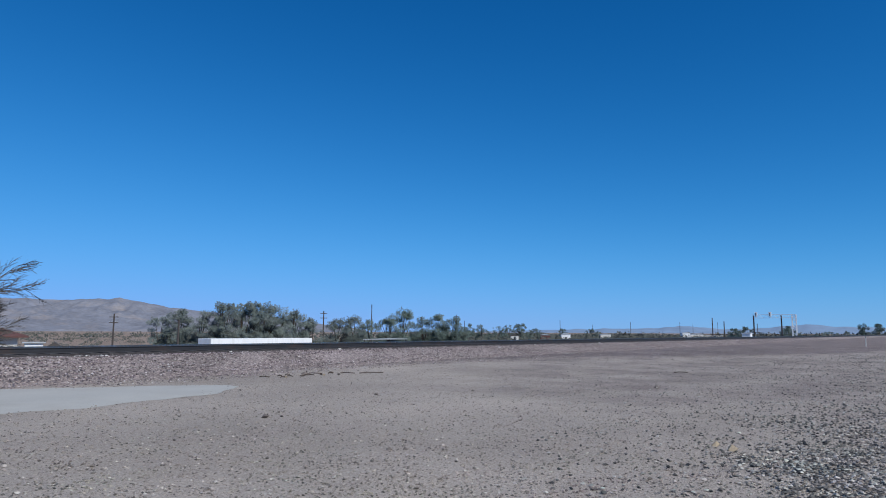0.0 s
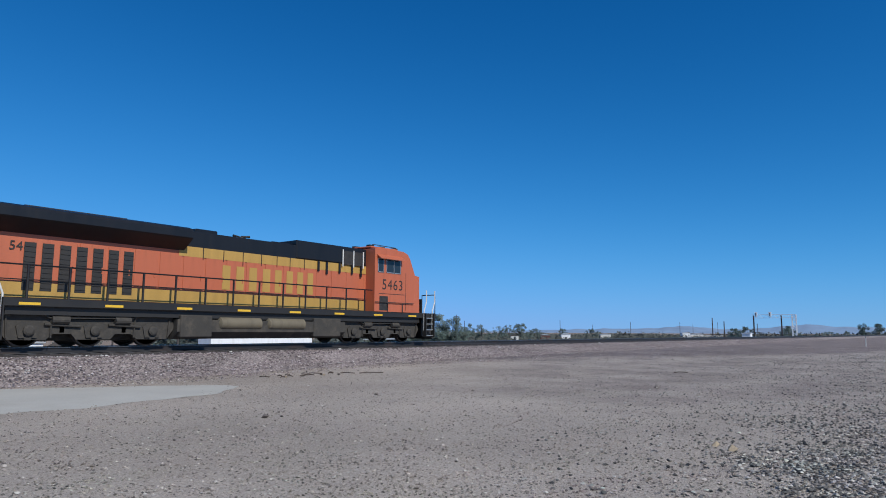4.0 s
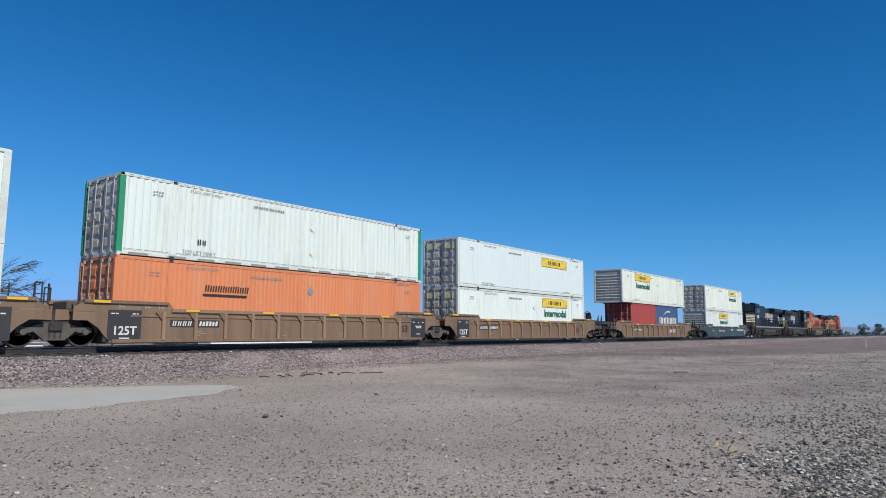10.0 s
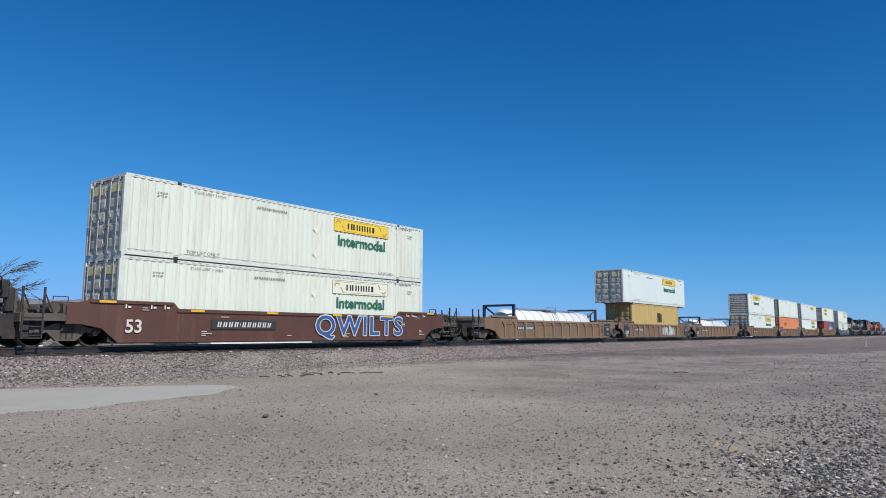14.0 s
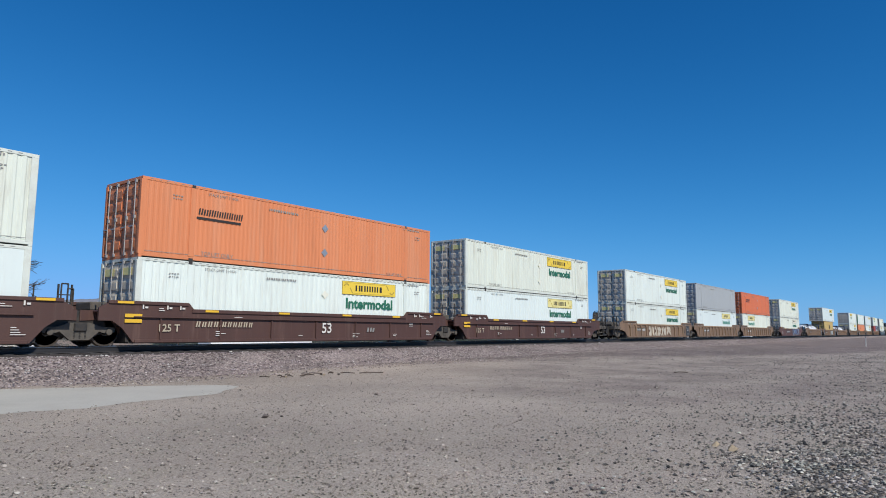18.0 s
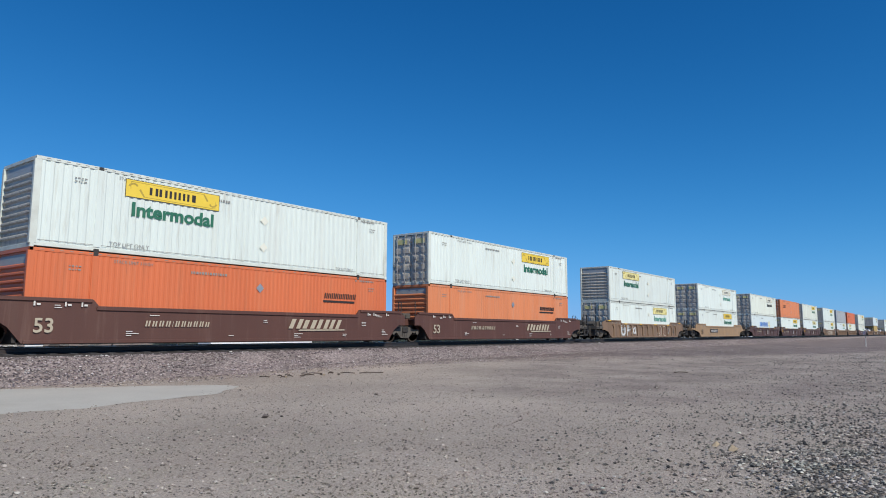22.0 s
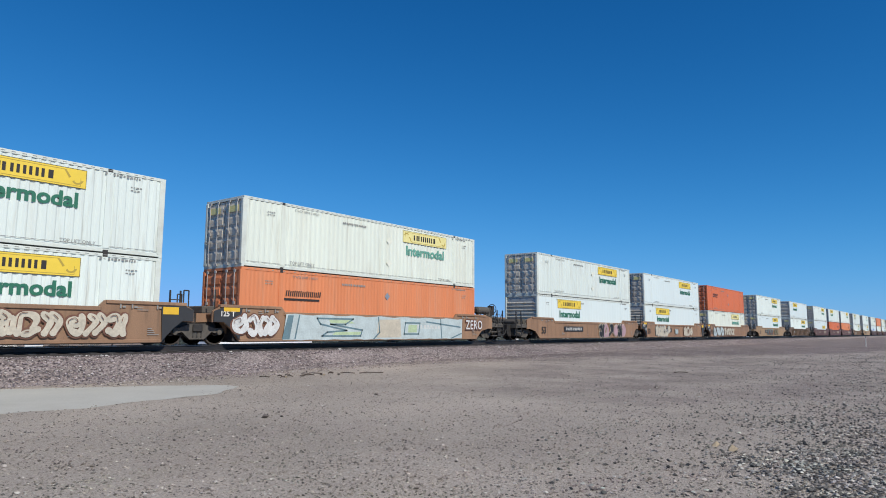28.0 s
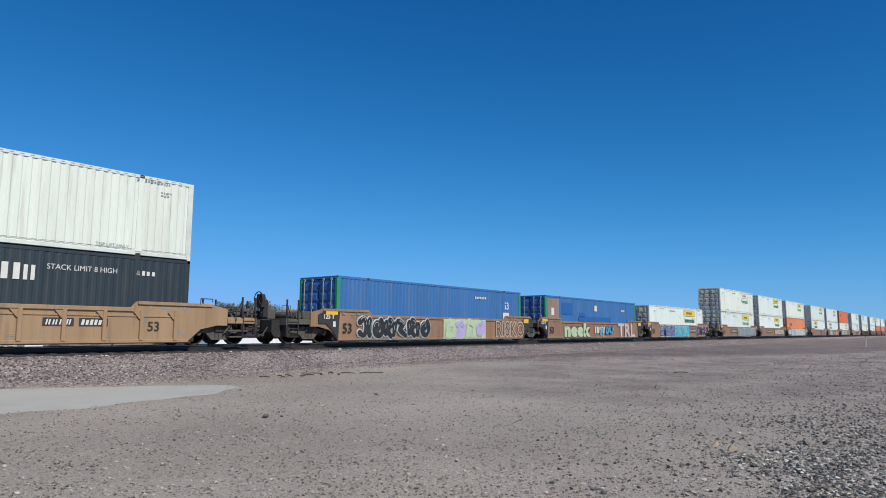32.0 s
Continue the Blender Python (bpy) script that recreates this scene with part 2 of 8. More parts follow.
# ---- mesh building ----
class Shape:
    """Collects solids and turns them into one mesh."""

    def __init__(self):
        self.v, self.f = [], []

    def put(self, verts, faces):
        k = len(self.v)
        self.v += [tuple(p) for p in verts]
        self.f += [tuple(i + k for i in q) for q in faces]
        return self

    def box(self, x0, x1, y0, y1, z0, z1, c=0.0):
        if c <= 0:
            vs = [(x, y, z) for x in (x0, x1) for y in (y0, y1) for z in (z0, z1)]
            return self.put(vs, [(0, 1, 3, 2), (4, 6, 7, 5), (0, 4, 5, 1), (2, 3, 7, 6), (0, 2, 6, 4), (1, 5, 7, 3)])
        vs, idx = [], {}
        for i, sx in enumerate((-1, 1)):
            for j, sy in enumerate((-1, 1)):
                for k, sz in enumerate((-1, 1)):
                    X, Y, Z = (x0, x1)[i], (y0, y1)[j], (z0, z1)[k]
                    for a, p in enumerate(((X, Y - sy * c, Z - sz * c), (X - sx * c, Y, Z - sz * c), (X - sx * c, Y - sy * c, Z))):
                        idx[i, j, k, a] = len(vs)
                        vs.append(p)
        fs = []
        for i in (0, 1):
            fs.append([idx[i, j, k, 0] for j, k in ((0, 0), (1, 0), (1, 1), (0, 1))])
            fs.append([idx[j, i, k, 1] for j, k in ((0, 0), (1, 0), (1, 1), (0, 1))])
            fs.append([idx[j, k, i, 2] for j, k in ((0, 0), (1, 0), (1, 1), (0, 1))])
            for j in (0, 1):
                fs.append([idx[i, j, 0, 0], idx[i, j, 1, 0], idx[i, j, 1, 1], idx[i, j, 0, 1]])
                fs.append([idx[i, 0, j, 0], idx[i, 1, j, 0], idx[i, 1, j, 2], idx[i, 0, j, 2]])
                fs.append([idx[0, i, j, 1], idx[1, i, j, 1], idx[1, i, j, 2], idx[0, i, j, 2]])
                for k in (0, 1):
                    fs.append([idx[i, j, k, a] for a in (0, 1, 2)])
        return self.put(vs, fs)

    def prism(self, outline, a0, a1, axis="y"):
        """An outline of (x, z) points drawn out along y, of (y, z) along x, or of (x, y) along z."""
        n = len(outline)
        pl = {"y": lambda p, a: (p[0], a, p[1]), "x": lambda p, a: (a, p[0], p[1]), "z": lambda p, a: (p[0], p[1], a)}[axis]
        vs = [pl(p, a) for a in (a0, a1) for p in outline]
        fs = [tuple(range(n)), tuple(range(2 * n - 1, n - 1, -1))]
        fs += [(i, (i + 1) % n, n + (i + 1) % n, n + i) for i in range(n)]
        return self.put(vs, fs)

    def tube(self, p, q, r, n=8, r2=None):
        p, q = Vector(p), Vector(q)
        d = (q - p).normalized()
        u = d.orthogonal().normalized()
        w = d.cross(u)
        r2 = r if r2 is None else r2
        vs = [p + (u * math.cos(2 * math.pi * i / n) + w * math.sin(2 * math.pi * i / n)) * r for i in range(n)]
        vs += [q + (u * math.cos(2 * math.pi * i / n) + w * math.sin(2 * math.pi * i / n)) * r2 for i in range(n)]
        fs = [tuple(range(n)), tuple(range(2 * n - 1, n - 1, -1))]
        fs += [(i, (i + 1) % n, n + (i + 1) % n, n + i) for i in range(n)]
        return self.put(vs, fs)

    def path(self, pts, r, n=6):
        for a, b in zip(pts, pts[1:]):
            self.tube(a, b, r, n)
        return self

    def lathe(self, prof, centre, axis="y", n=20):
        """A profile of (along, radius) turned round an axis through centre."""
        cx, cy, cz = centre
        vs = []
        for a, r in prof:
            for i in range(n):
                s, c = math.sin(2 * math.pi * i / n) * r, math.cos(2 * math.pi * i / n) * r
                vs.append({"y": (cx + c, cy + a, cz + s), "x": (cx + a, cy + c, cz + s), "z": (cx + c, cy + s, cz + a)}[axis])
        fs = [tuple(range(n)), tuple(range((len(prof) - 1) * n, len(prof) * n))]
        for k in range(len(prof) - 1):
            fs += [(k * n + i, k * n + (i + 1) % n, (k + 1) * n + (i + 1) % n, (k + 1) * n + i) for i in range(n)]
        return self.put(vs, fs)

    def mesh(self, name, material, smooth=False):
        me = bpy.data.meshes.new(name)
        me.from_pydata(self.v, [], self.f)
        bm = bmesh.new()
        bm.from_mesh(me)
        bmesh.ops.recalc_face_normals(bm, faces=bm.faces)
        if smooth:
            for f in bm.faces:
                f.smooth = True
            for e in bm.edges:
                if len(e.link_faces) == 2 and e.calc_face_angle(0) > 0.6:
                    e.smooth = False
        bm.to_mesh(me)
        bm.free()
        me.materials.append(material)
        return me


CACHE = {}


def cached(key, make):
    if key not in CACHE:
        CACHE[key] = make()
    return CACHE[key]


def part(name, me, parent, label="", m=None):
    """One mesh object under a thing or under a part."""
    ob = new(name, me)
    ob.parent = parent
    if m is not None:
        ob.matrix_basis = m
    return tagged(ob, label, kind="stuff" if name in ("stencil_bars", "rail_perforation", "spray_marks") else "")


def thing(name, label, category, group="", kind=""):
    ob = new(name)
    ob.empty_display_size = 0.2
    return tagged(ob, label, category, group, kind)


def solid(name, me, label, category, group="", kind="", m=None):
    ob = new(name, me)
    if m is not None:
        ob.matrix_basis = m
    return tagged(ob, label, category, group, kind)


def text_mesh(text, size, material, shear=0.0, space=1.0, stretch=1.0, heavy=0.0, wide=0.0):
    """Lettering in the built-in font, upright in the xz plane, centred, read from -y."""
    def make():
        cu = bpy.data.curves.new("lettering", "FONT")
        cu.body, cu.size, cu.shear, cu.space_character, cu.offset = text, size, shear, space, heavy
        cu.align_x, cu.align_y, cu.resolution_u, cu.fill_mode = "CENTER", "CENTER", 3, "FRONT"
        ob = bpy.data.objects.new("lettering", cu)
        scene.collection.objects.link(ob)
        me = bpy.data.meshes.new_from_object(ob.evaluated_get(bpy.context.evaluated_depsgraph_get()))
        bpy.data.objects.remove(ob)
        if wide:
            xs_ = [v.co.x for v in me.vertices]
            stretch_ = wide / (max(xs_) - min(xs_))
        else:
            stretch_ = stretch
        me.transform(Matrix(((stretch_, 0, 0, 0), (0, 0, -1, 0), (0, 1, 0, 0), (0, 0, 0, 1))))
        me.materials.clear()
        me.materials.append(material)
        return me
    return cached(("text", text, size, material.name, shear, space, stretch, heavy, wide), make)


MOVING = []


def rolling(ob, along):
    """Puts a thing on the track; along is its place in the train when the clock is at 19 s."""
    MOVING.append((ob, along))
    ob.location = (along, TRACK_Y, RAIL_Z)
    return ob


# ---- ground, track bed and rails ----
def ramp(a, b, x):
    t = min(1.0, max(0.0, (x - a) / (b - a)))
    return t * t * (3 - 2 * t)


def lay(x, y):
    """Height of the ground."""
    near = 0.17 * ramp(8, 28, x) * ramp(9, 19, y)
    z = near - (2.6 + near) * ramp(27, 42, y)
    if y < 27:
        z += 0.035 * noise.noise((x * 0.25, y * 0.25, 0)) + 0.012 * noise.noise((x * 1.3, y * 1.3, 5))
        z += 0.30 * ramp(110, 170, x) * ramp(4, 12, y) * (0.6 + 0.4 * noise.noise((x * 0.05, y * 0.1, 3)))
    else:
        z += 0.5 * noise.noise((x * 0.01, y * 0.01, 2)) * ramp(42, 90, y)
    return z


def soil(name, base, stone, pale, speck_scale, patch_scale, bump, pebble_scale=24.0, spill=None, plain=None):
    """Gravelly dirt: pale fines, darker pebbles, broad patches. spill, plain: tones that take over where the ground is strewn or bare."""
    m = bpy.data.materials.new(name)
    m.use_nodes = True
    n, ln = m.node_tree.nodes, m.node_tree.links
    b = n["Principled BSDF"]
    tc = n.new("ShaderNodeTexCoord")
    vo = n.new("ShaderNodeTexVoronoi")
    vo.inputs["Scale"].default_value = speck_scale
    big = n.new("ShaderNodeTexNoise")
    big.inputs["Scale"].default_value, big.inputs["Detail"].default_value = patch_scale, 6
    fine = n.new("ShaderNodeTexNoise")
    fine.inputs["Scale"].default_value, fine.inputs["Detail"].default_value = speck_scale * 0.5, 8
    for k in (vo, big, fine):
        ln.new(tc.outputs["Object"], k.inputs["Vector"])
    cr = n.new("ShaderNodeValToRGB")
    cr.color_ramp.elements[0].position, cr.color_ramp.elements[0].color = 0.30, (*stone, 1)
    cr.color_ramp.elements[1].position, cr.color_ramp.elements[1].color = 0.62, (*base, 1)
    e = cr.color_ramp.elements.new(0.85)
    e.color = (*pale, 1)
    ln.new(fine.outputs[0], cr.inputs[0])
    tone_out = cr.outputs[0]
    for field, tones in (("spill", spill), ("plain", plain)):
        if not tones:
            continue
        c2 = n.new("ShaderNodeValToRGB")
        c2.color_ramp.elements[0].position, c2.color_ramp.elements[0].color = 0.32, (*tones[0], 1)
        c2.color_ramp.elements[1].position, c2.color_ramp.elements[1].color = 0.68, (*tones[2], 1)
        c2.color_ramp.elements.new(0.5).color = (*tones[1], 1)
        ln.new(fine.outputs[0], c2.inputs[0])
        at = n.new("ShaderNodeAttribute")
        at.attribute_name = field
        ragged = n.new("ShaderNodeTexNoise")
        ragged.inputs["Scale"].default_value, ragged.inputs["Detail"].default_value, ragged.inputs["Roughness"].default_value = (0.45, 9, 0.68) if field == "spill" else (0.03, 6, 0.6)
        ln.new(tc.outputs["Object"], ragged.inputs["Vector"])
        sm = n.new("ShaderNodeMath")
        sm.operation = "ADD"
        ln.new(at.outputs["Fac"], sm.inputs[0])
        ln.new(ragged.outputs[0], sm.inputs[1])
        fr = n.new("ShaderNodeMapRange")
        fr.interpolation_type = "SMOOTHSTEP"
        fr.inputs[1].default_value, fr.inputs[2].default_value = 0.76, 1.3
        ln.new(sm.outputs[0], fr.inputs[0])
        mx = n.new("ShaderNodeMix")
        mx.data_type = "RGBA"
        ln.new(fr.outputs[0], mx.inputs[0])
        ln.new(tone_out, mx.inputs[6])
        ln.new(c2.outputs[0], mx.inputs[7])
        tone_out = mx.outputs[2]
    mix = n.new("ShaderNodeMix")
    mix.data_type, mix.blend_type = "RGBA", "MULTIPLY"
    mix.inputs[0].default_value = 0.55
    ln.new(tone_out, mix.inputs[6])
    sep = n.new("ShaderNodeSeparateColor")
    ln.new(vo.outputs["Color"], sep.inputs[0])
    r = n.new("ShaderNodeMapRange")
    r.inputs[3].default_value, r.inputs[4].default_value = 0.6, 1.3
    ln.new(sep.outputs[0], r.inputs[0])
    ln.new(r.outputs[0], mix.inputs[7])
    mix2 = n.new("ShaderNodeMix")
    mix2.data_type, mix2.blend_type = "RGBA", "MULTIPLY"
    mix2.inputs[0].default_value = 1.0
    r2 = n.new("ShaderNodeMapRange")
    r2.inputs[1].default_value, r2.inputs[2].default_value = 0.3, 0.7
    r2.inputs[3].default_value, r2.inputs[4].default_value = 0.8, 1.15
    ln.new(big.outputs[0], r2.inputs[0])
    ln.new(mix.outputs[2], mix2.inputs[6])
    ln.new(r2.outputs[0], mix2.inputs[7])
    # scattered pebbles, darker and lighter than the fines
    peb = n.new("ShaderNodeTexVoronoi")
    peb.inputs["Scale"].default_value = pebble_scale
    ln.new(tc.outputs["Object"], peb.inputs["Vector"])
    psep = n.new("ShaderNodeSeparateColor")
    ln.new(peb.outputs["Color"], psep.inputs[0])
    size = n.new("ShaderNodeMath")
    size.operation, size.inputs[1].default_value = "MULTIPLY", 0.42
    ln.new(psep.outputs[1], size.inputs[0])
    inside = n.new("ShaderNodeMath")
    inside.operation = "LESS_THAN"
    ln.new(peb.outputs["Distance"], inside.inputs[0])
    ln.new(size.outputs[0], inside.inputs[1])
    tone = n.new("ShaderNodeValToRGB")
    tone.color_ramp.elements[0].color, tone.color_ramp.elements[1].color = (0.55, 0.52, 0.5, 1), (1.32, 1.3, 1.27, 1)
    ln.new(psep.outputs[0], tone.inputs[0])
    mix3 = n.new("ShaderNodeMix")
    mix3.data_type, mix3.blend_type = "RGBA", "MULTIPLY"
    ln.new(inside.outputs[0], mix3.inputs[0])
    ln.new(mix2.outputs[2], mix3.inputs[6])
    ln.new(tone.outputs[0], mix3.inputs[7])
    ln.new(mix3.outputs[2], b.inputs["Base Color"])
    b.inputs["Roughness"].default_value = 0.95
    b.inputs["Specular IOR Level"].default_value = 0.2
    bp = n.new("ShaderNodeBump")
    bp.inputs["Strength"].default_value, bp.inputs["Distance"].default_value = bump, 0.03
    ln.new(vo.outputs["Distance"], bp.inputs["Height"])
    ln.new(bp.outputs[0], b.inputs["Normal"])
    return m


M["dirt"] = soil("gravelly_desert_dirt", (0.5, 0.43, 0.37), (0.355, 0.308, 0.264), (0.60, 0.535, 0.46), 70.0, 0.18, 0.65, spill=((0.12, 0.098, 0.094), (0.22, 0.178, 0.165), (0.37, 0.31, 0.285)), plain=((0.17, 0.125, 0.1), (0.29, 0.215, 0.165), (0.42, 0.35, 0.28)))
M["ballast"] = soil("crushed_rock_ballast", (0.34, 0.285, 0.27), (0.16, 0.135, 0.135), (0.52, 0.455, 0.44), 22.0, 0.5, 1.0)
M["mud"] = mat("dried_pale_mud", (0.43, 0.415, 0.375), 0.85, var=0.08, scale=0.7, fine=25, bump=0.1, dirt=(0.3, 0.26, 0.22), dirt_amount=0.4)


def spread(lo, hi, first, grow):
    out, s, x = [], first, 0.0
    while x < hi:
        out.append(x)
        x += s
        s *= grow
    neg, s, x = [], first, 0.0
    while x > lo:
        x -= s
        s *= grow
        neg.append(x)
    return sorted(neg + out + [hi])


gx = spread(-4600, 4800, 0.6, 1.03)
gy = spread(-4600, 4800, 0.5, 1.03)
gv = [(x, y, lay(x, y)) for x in gx for y in gy]
ny = len(gy)
gf = [(i * ny + j, (i + 1) * ny + j, (i + 1) * ny + j + 1, i * ny + j + 1) for i in range(len(gx) - 1) for j in range(ny - 1)]
ground_mesh = Shape().put(gv, gf).mesh("ground", M["dirt"], True)


def spill_edge(x):
    """How far from the track the spilled gravel reaches."""
    return 20.3 - 17.5 * ramp(14, 80, x) - 3.0 * ramp(75, 300, x)


for field, amount in (("spill", lambda x, y: 0.0 if y > 27 else min(1.0, max(0.0, 0.5 + (y - spill_edge(x)) / (4.5 + 0.09 * max(0.0, x)), 0.5 * ramp(34, 66, math.degrees(math.atan2(x, y))) * ramp(7, 19, math.hypot(x, y))))), ("plain", lambda x, y: ramp(38, 50, y))):
    layer = ground_mesh.attributes.new(field, "FLOAT", "POINT")
    layer.data.foreach_set("value", [amount(x, y) for x, y, z in gv])
ground = solid("ground", ground_mesh, "gravelly pinkish-grey desert dirt reaching to the horizon", "ground", kind="structure")

# dried mud patch in the dirt
mud = Shape()
ring = []
for i in range(180):
    a = 2 * math.pi * i / 180
    rx, ry = 8.0 * (1 + 0.10 * noise.noise((math.cos(a) * 2, math.sin(a) * 2, 1))), 3.05 * (1 + 0.25 * noise.noise((math.cos(a) * 3, math.sin(a) * 3, 7)) + 0.05 * noise.noise((math.cos(a) * 9, math.sin(a) * 9, 2)) + 0.02 * noise.noise((math.cos(a) * 30, math.sin(a) * 30, 2)))
    ring.append((3.6 + rx * math.cos(a) - 0.35 * ry * math.sin(a), 17.2 + ry * math.sin(a) - 0.05 * rx * math.cos(a)))
mv = [(x, y, lay(x, y) + 0.004) for x, y in ring]
mv += [(3.6 + (x - 3.6) * k, 17.2 + (y - 17.2) * k, lay(3.6 + (x - 3.6) * k, 17.2 + (y - 17.2) * k) + 0.02) for k in (0.85, 0.55, 0.25) for x, y in ring]
mf = [(k * 180 + i, k * 180 + (i + 1) % 180, (k + 1) * 180 + (i + 1) % 180, (k + 1) * 180 + i) for k in range(3) for i in range(180)] + [tuple(range(540, 720))]
solid("mud_patch", mud.put(mv, mf).mesh("mud_patch", M["mud"], True), "smooth patch of dried pale mud beside the track bed", "dried mud", kind="structure")

# ballast bed
BX0, BX1 = -70.0, 1500.0
bed = Shape()
profile = [(20.2, -0.12), (20.75, 0.17), (21.4, 0.48), (21.95, 0.72), (25.3, 0.72), (26.6, 0.1), (29.5, -1.4)]
xs = [BX0 + 1.0 * i for i in range(190)] + [BX0 + 190 + 20.0 * i for i in range(70)]
bv = []
for x in xs:
    for k, (y, z) in enumerate(profile):
        w = 0.06 if 0 < k < 3 else 0.015
        bv.append((x, y + 0.25 * noise.noise((x * 0.3, k, 0)) * (k < 2), z + w * noise.noise((x * 0.9, y, k)) + (0.1 * ramp(8, 28, x) if k < 2 else 0)))
n7 = len(profile)
bf = [(i * n7 + j, (i + 1) * n7 + j, (i + 1) * n7 + j + 1, i * n7 + j + 1) for i in range(len(xs) - 1) for j in range(n7 - 1)]
solid("ballast_bed", bed.put(bv, bf).mesh("ballast_bed", M["ballast"], True), "raised bed of purplish crushed-rock ballast", "ballast", kind="structure")


def pebble(seed):
    rnd = random.Random(seed)
    vs = [(rnd.uniform(-0.3, 0.3), rnd.uniform(-0.3, 0.3), 0.95)] + [(math.cos(a) * rnd.uniform(0.7, 1.15), math.sin(a) * rnd.uniform(0.6, 1.0), rnd.uniform(-0.1, 0.6)) for a in (0.2, 1.2, 2.3, 3.3, 4.3, 5.4)] + [(0, 0, -0.4)]
    fs = [(0, 1 + i, 1 + (i + 1) % 6) for i in range(6)] + [(7, 1 + (i + 1) % 6, 1 + i) for i in range(6)]
    return vs, fs


PEBBLES = [pebble(i) for i in range(7)]


def scatter(name, places, material, label, category):
    """places: x, y, z, size. One mesh of loose stones."""
    rnd = random.Random(len(places))
    vs, fs = [], []
    for x, y, z, s in places:
        pv, pf = PEBBLES[rnd.randrange(7)]
        a, k = rnd.uniform(0, 6.28), len(vs)
        c, d = math.cos(a) * s, math.sin(a) * s
        e = s * rnd.uniform(0.55, 1.0)
        vs += [(x + p[0] * c - p[1] * d, y + p[0] * d + p[1] * c, z + p[2] * e) for p in pv]
        fs += [(f[0] + k, f[1] + k, f[2] + k) for f in pf]
    me = bpy.data.meshes.new(name)
    me.from_pydata(vs, [], fs)
    me.materials.append(material)
    return solid(name, me, label, category, kind="stuff")


def stone_mat(name, a, b, c):
    m = bpy.data.materials.new(name)
    m.use_nodes = True
    n, ln = m.node_tree.nodes, m.node_tree.links
    g = n.new("ShaderNodeNewGeometry")
    cr = n.new("ShaderNodeValToRGB")
    cr.color_ramp.elements[0].color, cr.color_ramp.elements[1].color = (*a, 1), (*c, 1)
    cr.color_ramp.elements.new(0.6).color = (*b, 1)
    ln.new(g.outputs["Random Per Island"], cr.inputs[0])
    t = n.new("ShaderNodeTexNoise")
    t.inputs["Scale"].default_value, t.inputs["Detail"].default_value = 40, 4
    mx = n.new("ShaderNodeMix")
    mx.data_type, mx.blend_type = "RGBA", "MULTIPLY"
    mx.inputs[0].default_value = 0.35
    ln.new(cr.outputs[0], mx.inputs[6])
    ln.new(t.outputs["Color"], mx.inputs[7])
    ln.new(mx.outputs[2], n["Principled BSDF"].inputs["Base Color"])
    n["Principled BSDF"].inputs["Roughness"].default_value = 0.9
    return m


M["stones"] = stone_mat("mixed_desert_stones", (0.12, 0.105, 0.092), (0.34, 0.295, 0.25), (0.58, 0.52, 0.46))
M["rocks"] = stone_mat("purplish_ballast_rocks", (0.11, 0.088, 0.09), (0.31, 0.25, 0.25), (0.72, 0.65, 0.63))
rnd = random.Random(4)
loose = []
for i in range(90000):
    r = 4.0 * (45.0 / 4.0) ** rnd.random()
    a = radians(rnd.uniform(14, 92))
    x, y = r * math.sin(a), r * math.cos(a)
    inmud = ((x - 3.6) / 7.9) ** 2 + ((y - 17.2) / 2.95) ** 2
    if y < 20.4 and (inmud > 1 or rnd.random() < ramp(0.45, 1.0, inmud) * 0.8 + 0.02):
        s = 0.005 + 0.018 * rnd.random() ** 3
        loose.append((x, y, lay(x, y) + s * 0.15, s * (1.6 if rnd.random() < 0.03 else 1)))
for i in range(9000):
    x, y = rnd.uniform(-14, 14), rnd.uniform(-14, 12)
    s = 0.006 + 0.02 * rnd.random() ** 3
    if not (x * x + y * y > 16 and 14 < math.degrees(math.atan2(x, y)) < 92):
        loose.append((x, y, lay(x, y) + s * 0.15, s))
for i in range(3600):
    r = 5.5 * (50.0 / 5.5) ** rnd.random()
    a = radians(rnd.uniform(14, 92))
    x, y = r * math.sin(a), r * math.cos(a)
    inmud = ((x - 3.6) / 7.9) ** 2 + ((y - 17.2) / 2.95) ** 2
    patch = noise.noise((x * 0.35, y * 0.35, 6))
    if y < 20.6 and inmud > 1.1 and rnd.random() < 0.35 + 0.9 * patch:
        s = (0.010 + 0.026 * rnd.random() ** 3) * (1 + 0.4 * ramp(12, 40, r))
        loose.append((x, y, lay(x, y) + s * 0.1, s))
scatter("loose_stones", loose, M["stones"], "small loose stones scattered over the dirt", "stones")
coarse = []
for i in range(150000):
    r = 4.2 * (60.0 / 4.2) ** rnd.random()
    a = radians(rnd.uniform(52, 97))
    x, y = r * math.sin(a), r * math.cos(a)
    az = math.degrees(a)
    drift_ = noise.noise((x * 0.5, y * 0.5, 2))
    if rnd.random() < 0.05 * ramp(54, 72, az) + 0.95 * ramp(73, 86, az + 6 * drift_) * (1 - 0.75 * ramp(8, 20, r)) + 0.15 * ramp(80, 88, az):
        s = (0.008 + 0.028 * rnd.random() ** 2.4) * (1 + 0.5 * ramp(15, 60, r))
        coarse.append((x, y, lay(x, y) + s * 0.2, s))
